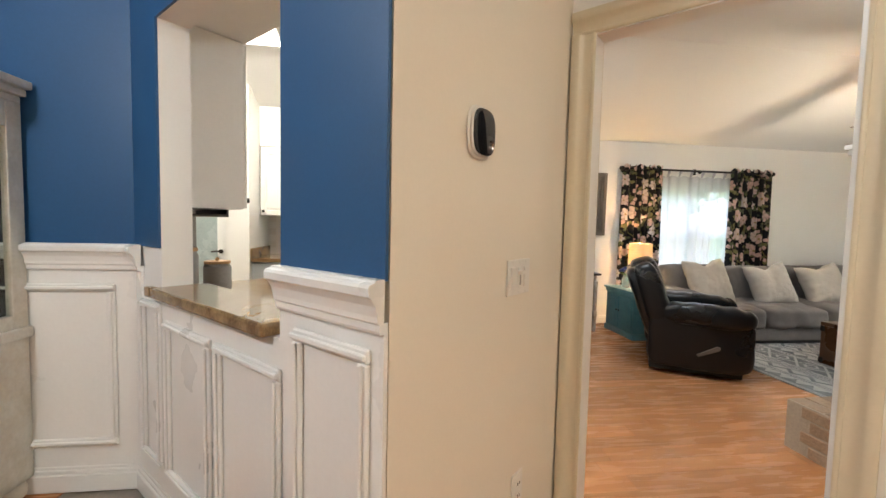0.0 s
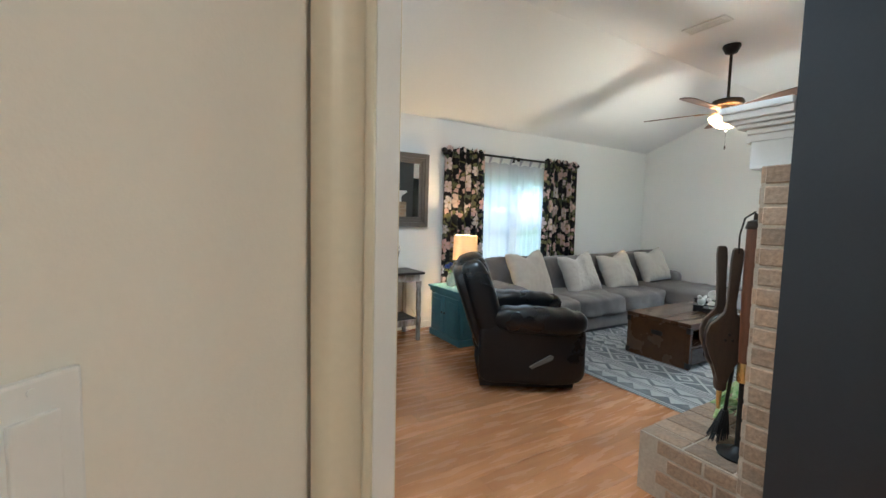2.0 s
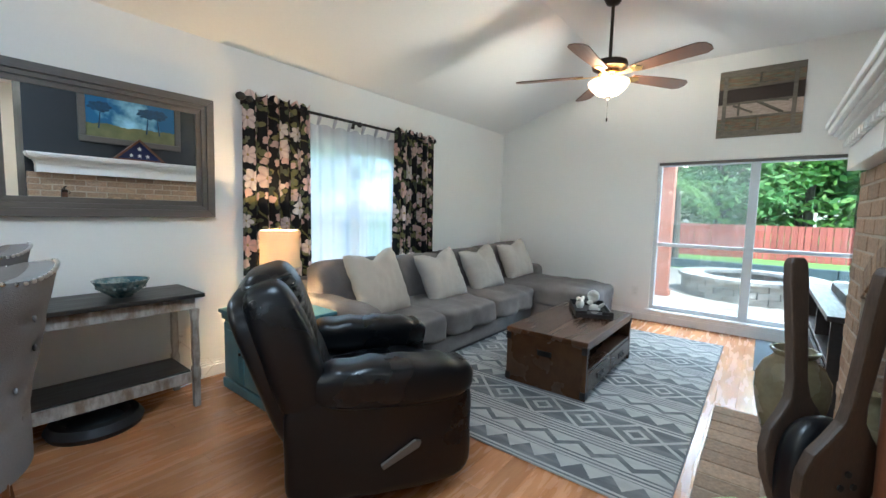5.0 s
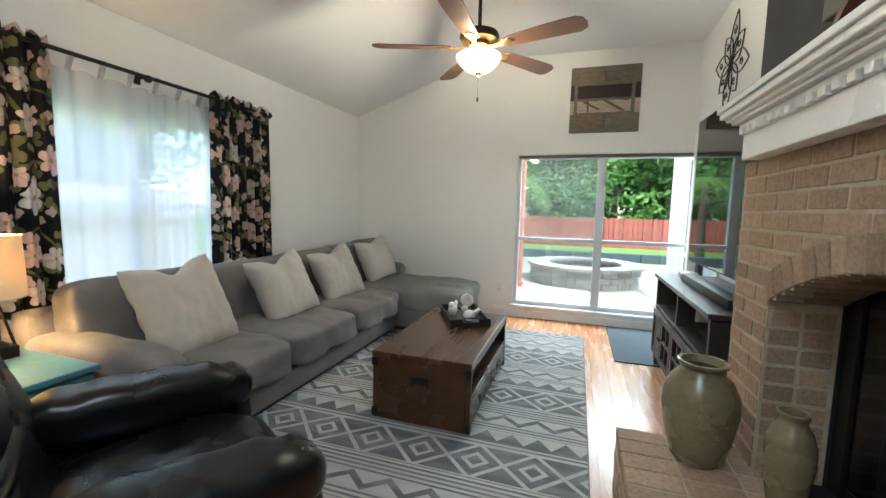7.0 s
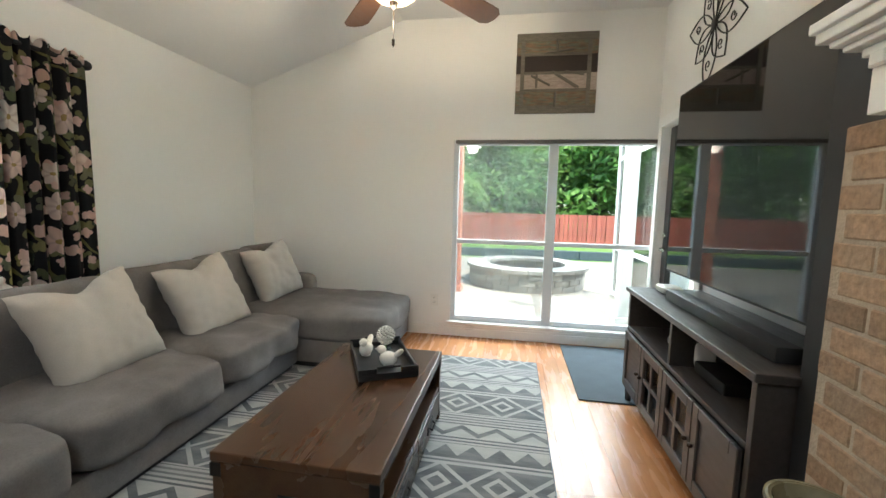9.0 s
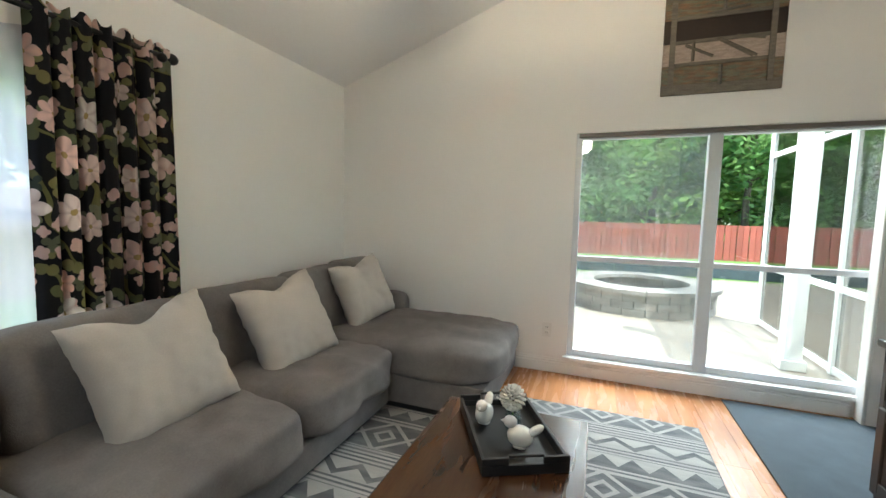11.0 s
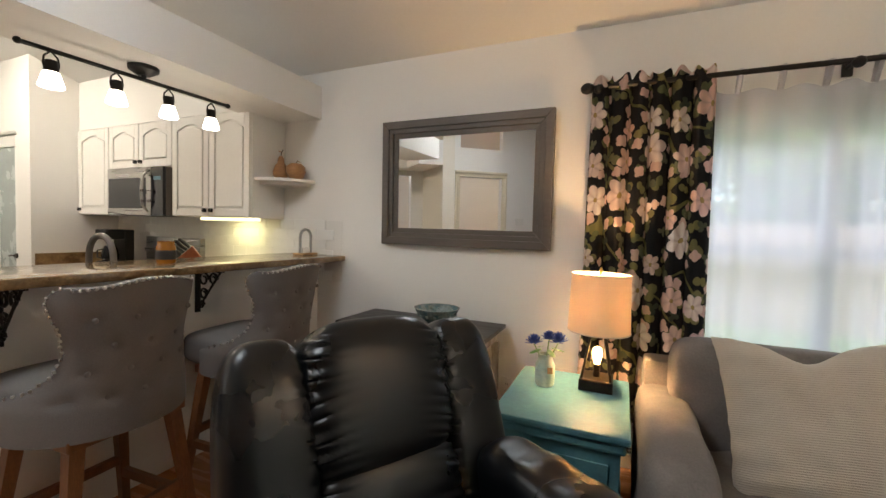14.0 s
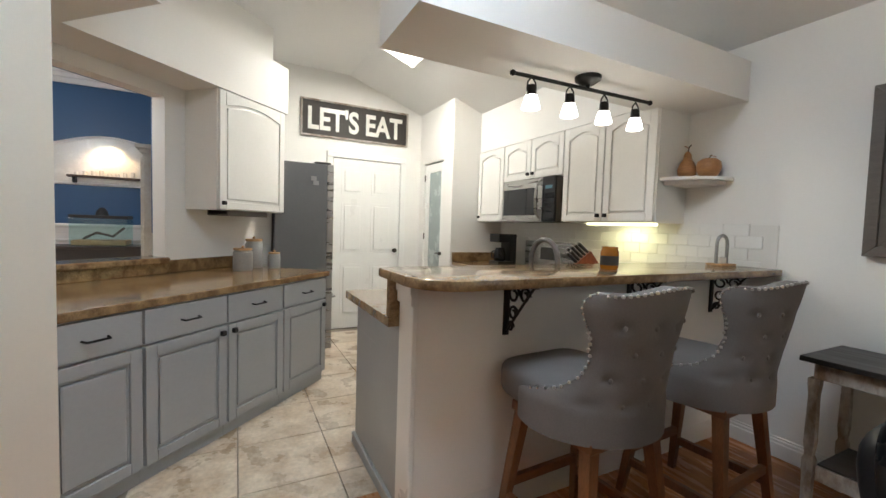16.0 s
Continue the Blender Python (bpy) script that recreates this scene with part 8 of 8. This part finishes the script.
# ---- outside ----
GROUND = -0.15
part("ground", box(-90, 130, -110, 110, GROUND - 0.3, GROUND - 0.03), GRASS, None, "green lawn reaching to the woods", category="ground", kind="structure")
part("patio_bed", box(7.13, 14.9, -7.5, 9.0, GROUND - 0.029, GROUND - 0.012), GROUT, None, "sand bed of the paved patio", category="patio", kind="structure")
part("porch_ground", box(3.5, 7.13, -7.5, 0.89, GROUND - 0.029, GROUND), PAVER, None, "paved porch floor", category="patio", kind="structure")
edge = thing("garden_edging", pose(15.4, 0, 0), "long dark low timber edging beyond the patio", "edging")
for k in range(10):
    part("beam", box(-0.12, 0.12, -9 + k * 1.9, -9 + k * 1.9 + 1.88, GROUND - 0.03, GROUND + 0.22, 0.01), MAT, edge)


def fire_pit():
    t = thing("fire_pit", pose(11.1, 2.15, GROUND - 0.011), "round grey block fire pit on the patio", "fire pit")
    for row in range(3):
        for k in range(22):
            a0 = 2 * math.pi * (k + 0.5 * (row % 2)) / 22
            a1 = a0 + 2 * math.pi / 22 - 0.012
            pts = [(r * math.cos(a), r * math.sin(a)) for r, a in ((0.80, a0), (1.10, a0), (1.10, (a0 + a1) / 2), (1.10, a1), (0.80, a1))]
            part("block", prism(pts, row * 0.11, row * 0.11 + 0.105), STONE, t)
    for k in range(16):
        a0 = 2 * math.pi * k / 16
        a1 = a0 + 2 * math.pi / 16 - 0.012
        pts = [(r * math.cos(a), r * math.sin(a)) for r, a in ((0.74, a0), (1.16, a0), (1.16, (a0 + a1) / 2), (1.16, a1), (0.74, a1))]
        part("cap_stone", prism(pts, 0.331, 0.39), STONE, t)
    part("ash_bed", lathe([(0.001, 0.0), (0.78, 0.0), (0.78, 0.06), (0.001, 0.08)], 32), IRON, t, "dark ash bed")


fire_pit()
fence = thing("fence", pose(20.6, 0, GROUND), "red painted board fence along the garden", "fence")
board_mesh = None
for k in range(150):
    y = -13.0 + k * 0.185
    if board_mesh is None:
        board_mesh = part("board", box(-0.012, 0.012, 0.0, 0.172, -0.05, 1.22, 0.004), FENCE, fence).data
        fence.children[0].location = (0, y, 0)
    else:
        ob = new("board", board_mesh)
        ob.parent = fence
        ob.location = (0.02 * (k % 2), y, 0.0)
for z in (0.25, 0.95):
    part("rail", box(0.035, 0.08, -13.0, 14.75, z, z + 0.09), FENCE, fence)


def column(x, y, r, h, mat, label, name="porch_column"):
    t = thing(name, pose(x, y, GROUND - 0.011), label, "column")
    part("shaft", box(-r, r, -r, r, 0.10, h, 0.008), mat, t)
    part("foot", box(-r - 0.03, r + 0.03, -r - 0.03, r + 0.03, 0, 0.0995, 0.01), mat, t)
    part("cap", box(-r - 0.03, r + 0.03, -r - 0.03, r + 0.03, h + 0.0005, h + 0.1, 0.01), mat, t)


column(8.45, 1.03, 0.075, 2.6, TRIM, "white square porch column with a foot")
column(9.95, 3.42, 0.11, 2.6, PERGOLA, "red stained pergola post", "pergola_post")
column(9.95, 7.2, 0.11, 2.6, PERGOLA, "red stained pergola post", "pergola_post")
pg = thing("pergola_beam", pose(9.95, 5.3, 2.551), "red stained pergola beam on posts", "beam")
part("beam", box(-0.08, 0.08, -2.3, 2.3, 0.0, 0.24, 0.01), PERGOLA, pg)
for k in range(7):
    part("rafter", box(-2.6, 0.5, -2.2 + k * 0.7, -2.12 + k * 0.7, 0.2405, 0.38, 0.006), PERGOLA, pg)
sc = thing("screen_wall", pose(7.4, 0.72, GROUND), "white framed screen porch wall", "screen")
for x in (0.0, 0.95, 1.9, 2.85):
    part("post", box(x, x + 0.06, -0.03, 0.03, 0.0, 2.7, 0.004), TRIM, sc)
for z in (0.02, 0.78, 2.25, 2.64):
    for x in (0.0605, 1.0105, 1.9605):
        part("rail", box(x, x + 0.889, -0.025, 0.025, z, z + 0.06, 0.004), TRIM, sc)
for x in (0.0605, 1.0105, 1.9605):
    part("mesh_panel", box(x, x + 0.889, -0.003, 0.003, 0.08, 2.64), clear_glass("screen_mesh", (0.55, 0.55, 0.54), 0.02), sc, "grey insect mesh")
pool = part("pool", box(3.8, 9.6, -6.5, -1.6, GROUND - 0.02, GROUND + 0.006, 0.01), WATER, None, "blue swimming pool behind the house", category="pool", kind="structure")


def tree(x, y, h, spread, mat, seed, label="leafy green tree in the wood"):
    t = thing("tree", pose(x, y, GROUND - 0.03), label, "tree", "trees beyond the fence")
    rng = random.Random(seed)
    tr = pipe([(0, 0, 0), (rng.uniform(-0.1, 0.1), rng.uniform(-0.1, 0.1), h * 0.3), (rng.uniform(-0.25, 0.25), rng.uniform(-0.25, 0.25), h * 0.62), (rng.uniform(-0.3, 0.3), rng.uniform(-0.3, 0.3), h * 0.92)], [0.02 * h, 0.016 * h, 0.010 * h, 0.003 * h], 8)
    limbs = []
    for k in range(13):
        a, z = rng.uniform(0, 6.28), h * rng.uniform(0.08, 0.85)
        r = spread * rng.uniform(0.5, 0.95) * (1.1 - 0.5 * z / h)
        tip = Vector((r * math.cos(a), r * math.sin(a), z + r * 0.45))
        pipe([(0, 0, z), (tip.x * 0.5, tip.y * 0.5, z + r * 0.28), tip], [0.007 * h, 0.005 * h, 0.002 * h], 6, tr)
        limbs.append((Vector((0, 0, z)), tip))
    part("trunk", tr, BARK, t)
    vs, fs = [], []
    for k in range(3800):
        a, b = rng.choice(limbs)
        p = a.lerp(b, rng.uniform(0.35, 1.1)) + Vector((rng.gauss(0, 1), rng.gauss(0, 1), rng.gauss(0, 0.75))) * spread * 0.21
        if p.z < 0.4:
            continue
        s = rng.uniform(0.10, 0.26)
        d1 = Vector((rng.gauss(0, 1), rng.gauss(0, 1), rng.gauss(0, 0.6))).normalized()
        d2 = d1.cross(Vector((rng.gauss(0, 1), rng.gauss(0, 1), rng.gauss(0, 1)))).normalized()
        i = len(vs)
        vs += [p - d1 * s, p + d2 * s * 0.45, p + d1 * s, p - d2 * s * 0.45]
        fs.append((i, i + 1, i + 2, i + 3))
    data = bpy.data.meshes.new("crown")
    data.from_pydata(vs, [], fs)
    data.materials.append(mat)
    ob = new("crown", data)
    ob.parent = t
    return t


kinds = [tree(23.5, -6.0, 9.0, 2.9, FOLIAGE, 11), tree(23.0, -2.6, 7.5, 2.6, FOLIAGE_DARK, 12), tree(24.2, 0.6, 9.5, 3.0, FOLIAGE, 13), tree(23.2, 3.6, 8.0, 2.7, FOLIAGE_DARK, 14), tree(24.0, 7.2, 9.0, 2.9, FOLIAGE, 15)]
rng = random.Random(31)
for k in range(34):
    src = kinds[k % 5]
    copy_thing(src, pose(rng.uniform(22.2, 33), -16 + k * 0.95 + rng.uniform(-0.4, 0.4), GROUND - 0.03, 0, 0, rng.uniform(0, 360)) @ Matrix.Scale(1.0, 4))
for k in range(10):
    copy_thing(kinds[(k * 2) % 5], pose(-6 + 1.9 * k + rng.uniform(-0.5, 0.5), 15 + rng.uniform(0, 3), GROUND - 0.03, 0, 0, rng.uniform(0, 360)))
nf = thing("fence", pose(0, 11.0, GROUND), "pale board fence beyond the side window", "fence")
for k in range(60):
    part("board", box(-2 + k * 0.19, -2 + k * 0.19 + 0.178, -0.012, 0.012, -0.05, 1.7, 0.004), RUSTIC_C, nf)


def palm():
    t = thing("palm_tree", pose(16.6, 4.25, GROUND - 0.03), "palm with drooping pale fronds", "palm tree")
    part("trunk", pipe([(0, 0, 0), (0.05, 0, 1.2), (0.0, 0.05, 2.5)], [0.14, 0.12, 0.11], 10), BARK, t)
    rngp = random.Random(5)
    for k in range(16):
        a = 2 * math.pi * k / 16 + rngp.uniform(-0.15, 0.15)
        up = rngp.uniform(0.1, 0.8)
        fr = bmesh.new()
        spine = [Vector((f * 1.3 * math.cos(a), f * 1.3 * math.sin(a), 2.5 + up * f * 1.2 - 1.5 * f * f)) for f in (0, 0.2, 0.4, 0.6, 0.8, 1.0)]
        pipe(spine, [0.02, 0.018, 0.015, 0.012, 0.008, 0.004], 5, fr)
        for i in range(1, 6):
            for sd in (-1, 1):
                for q in (0.0, 0.5):
                    p = spine[i - 1].lerp(spine[i], q)
                    tip = p + Vector((-math.sin(a) * sd * 0.32 + math.cos(a) * 0.15, math.cos(a) * sd * 0.32 + math.sin(a) * 0.15, -0.22))
                    v = [fr.verts.new(c) for c in (p + Vector((0, 0, 0.012)), p - Vector((0, 0, 0.012)), tip)]
                    fr.faces.new(v)
        part("frond", fr, FOLIAGE, t)


palm()

# ---- pieces of floors, hearth and walls ----
rng = random.Random(77)


def piece_mesh(name, lx, ly, lz, mat, bevel):
    bm = box(-lx / 2, lx / 2, -ly / 2, ly / 2, -lz / 2, lz / 2, bevel, segments=1)
    data = bpy.data.meshes.new(name)
    bm.to_mesh(data)
    bm.free()
    data.materials.append(mat)
    return data


def lay(name, data, parent, m):
    ob = new(name, data)
    ob.parent = parent
    ob.matrix_local = m
    return ob


# laminate planks run east and west; past the kitchen line they start at its edge
plank_cache = {}


def plank(x0, x1, y):
    key = round(x1 - x0, 2)
    if key not in plank_cache:
        plank_cache[key] = piece_mesh("plank", key - 0.0005, PLANK - 0.0005, 0.012, WOODFLOOR, 0.0004)
    lay("plank", plank_cache[key], floor, pose((x0 + x1) / 2, y, -0.006))


far = bmesh.new()
row = 0
y = 5.17 - PLANK / 2
while y > -2.0:
    start = 0.73 if y > 1.72 else (-1.5 if y > 0.3 else -4.0)
    if y > 1.72 or y > -0.2:
        x = start
        cut = round(rng.uniform(0.3, 1.2), 1)
        while x < 6.95:
            x1 = min(x + cut, 6.97)
            if y > 0.3:
                if not (2.3 < x and x1 < 4.4 and y < 1.5) and not (x > 3.3 and y < 1.0):
                    plank(round(x, 2), round(x1, 2), y)
            x, cut = x1, 1.2
    row += 1
    y -= PLANK
box(-4.05, 3.25, -2.0, 0.28, -0.0119, -0.002, bm=far)
box(-4.05, -1.51, 0.285, 2.04, -0.0119, -0.002, bm=far)
tagged(part("plank_field", far, WOODFLOOR, floor, "laminate floor of the hall"), kind="stuff")
tile_mesh = piece_mesh("tile", TILE - 0.006, TILE - 0.006, 0.013, TILEMAT, 0.002)
for i in range(-6, 2):
    for j in range(-4, 6):
        cx, cy = 0.042 + TILE * (i + 0.5), 2.835 + TILE * (j + 0.5)
        if cx - TILE / 2 < 0.72 and cx + TILE / 2 > -2.42 and cy - TILE / 2 < 5.17 and (cx + cy) / math.sqrt(2) > 0.95 and cy > 1.72:
            if cx + TILE / 2 > 0.73:
                w = 0.726 - (cx - TILE / 2)
                lay("tile", piece_mesh("tile", w, TILE - 0.006, 0.013, TILEMAT, 0.002), floor, pose(cx - TILE / 2 + 0.003 + w / 2, cy, -0.0065))
            else:
                lay("tile", tile_mesh, floor, pose(cx, cy, -0.0065))
# white wall tiles behind the range
bs = thing("backsplash", pose(-0.2, NORTH - 0.001, 0), "white subway tile backsplash", "backsplash", "", "structure")
bmesh_tile = piece_mesh("tile", 0.1488, 0.008, 0.0748, TRIM, 0.002)
part("bed", box(-1.28, 1.50, -0.003, 0, 0.886, 1.34), PLASTIC, bs)
for r in range(6):
    for c in range(18):
        x = -1.20 + c * 0.15 + (0.075 if r % 2 else 0)
        if x < 1.40:
            lay("tile", bmesh_tile, bs, pose(x, -0.0075, 0.93 + r * 0.076))

# hearth and surround bricks
hearth = thing("brick_hearth", Matrix(), "brown brick raised hearth", "hearth", "", "structure")
part("core", box(2.379, 4.049, 1.565, 2.113, 0.0, 0.2875), MORTAR, hearth)
BL, BH, BD = 0.196, 0.062, 0.095
stretcher = piece_mesh("brick", BL, 0.03, BH, BRICK, 0.004)
header = piece_mesh("brick", 0.03, BL, BH, BRICK, 0.004)
short_h = piece_mesh("brick", 0.03, 0.095, BH, BRICK, 0.004)
for r in range(4):
    z = 0.034 + r * 0.0715
    for c in range(9):
        x = 2.385 + 0.098 + c * 0.206 - (0.103 if r % 2 else 0)
        if 2.48 <= x + 0.01 and x < 4.0:
            lay("brick", stretcher, hearth, pose(x, 2.102 + rng.uniform(-0.003, 0.003), z))
    for c in range(3):
        yy = 1.67 + c * 0.206 + (0.05 if r % 2 else 0)
        if yy < 2.03:
            lay("brick", header, hearth, pose(2.39, yy, z))
            lay("brick", header, hearth, pose(4.038, yy, z))
flat = piece_mesh("brick", 0.098, BL, 0.03, BRICK, 0.004)
for c in range(16):
    for k in range(2):
        x = 2.385 + 0.052 + c * 0.1042
        yy = 2.018 - k * 0.2055
        lay("brick", flat, hearth, pose(x, yy, 0.277 + rng.uniform(-0.002, 0.002)))
    lay("brick", flat, hearth, pose(2.385 + 0.052 + c * 0.1042, 1.61, 0.276))
surround = thing("brick_surround", Matrix(), "brown brick fireplace surround with an arched opening", "fireplace", "", "structure")
AX, AR, SPRING = 3.21, 0.68, 0.955
core = bmesh.new()
RISE = 0.19
RAD = (AR * AR + RISE * RISE) / (2 * RISE)
ACZ = SPRING + RISE - RAD


def arch_z(x):
    return ACZ + math.sqrt(max(0, RAD * RAD - (x - AX) ** 2))


# the backing, split in strips round the arch
for k in range(24):
    xa, xb = AX - AR + 2 * AR * k / 24, AX - AR + 2 * AR * (k + 1) / 24
    box(xa, xb, 1.561, 1.6435, arch_z((xa + xb) / 2), 1.499, bm=core)
box(2.251, AX - AR, 1.561, 1.6435, 0.2785, 1.499, bm=core)
box(AX + AR, 4.229, 1.561, 1.6435, 0.2785, 1.499, bm=core)
for xa, xb in ((2.5105, AX - AR), (AX + AR, 3.9095)):
    box(xa, xb, 1.42, 1.5605, 0.2785, 1.02, bm=core)
part("core", core, MORTAR, surround)
theta = math.asin(AR / RAD)
ring_n = 21
vous = prism([(-0.0285, 0.0), (0.0285, 0.0), (0.031, 0.102), (-0.031, 0.102)], -0.115, 0.115, bevel=0.004)
vdata = bpy.data.meshes.new("brick")
vous.to_mesh(vdata)
vous.free()
vdata.materials.append(BRICK)
for k in range(ring_n):
    a = -theta + 2 * theta * (k + 0.5) / ring_n
    lay("brick", vdata, surround, Matrix.Translation((AX + RAD * math.sin(a), 1.536 + rng.uniform(-0.001, 0.001), ACZ + RAD * math.cos(a))) @ Matrix.Rotation(a, 4, "Y") @ Matrix.Rotation(radians(90), 4, "X"))
course = 0.0715
cut_brick = {}


def face_brick(xa, xb, z):
    """A brick of the face, cut to length."""
    if xb - xa < 0.03:
        return
    n = max(1, round((xb - xa) / 0.004))
    if n not in cut_brick:
        cut_brick[n] = piece_mesh("brick", n * 0.004, 0.03, BH, BRICK, 0.004)
    lay("brick", cut_brick[n], surround, pose((xa + xb) / 2, 1.632 + rng.uniform(-0.0015, 0.0015), z + rng.uniform(-0.0015, 0.0015)))


r = 0
z = 0.278 + course / 2 + 0.012
while z < 1.49:
    x = 2.251 - (0.103 if r % 2 else 0.0)
    low = z - BH / 2
    if low < SPRING:
        gap = AR + 0.001
    else:
        mid = RAD + 0.05
        gap = math.sqrt(max(0.0, mid * mid - (low - ACZ) ** 2)) if low - ACZ < mid else 0.0
    while x < 4.229:
        xa, xb = max(x, 2.251), min(x + BL, 4.229)
        if gap == 0.0 or xb <= AX - gap or xa >= AX + gap:
            face_brick(xa, xb, z)
        else:
            if xa < AX - gap:
                face_brick(xa, AX - gap, z)
            if xb > AX + gap:
                face_brick(AX + gap, xb, z)
        x += 0.206
    # the return sides of the surround and of the fire opening
    for xs in (2.262, 4.218):
        lay("brick", short_h, surround, pose(xs, 1.585, z))
    if z < SPRING:
        for xs in (AX - AR - 0.012, AX + AR + 0.012):
            lay("brick", short_h, surround, pose(xs, 1.585, z))
            lay("brick", short_h, surround, pose(xs, 1.482, z))
    z += course
    r += 1
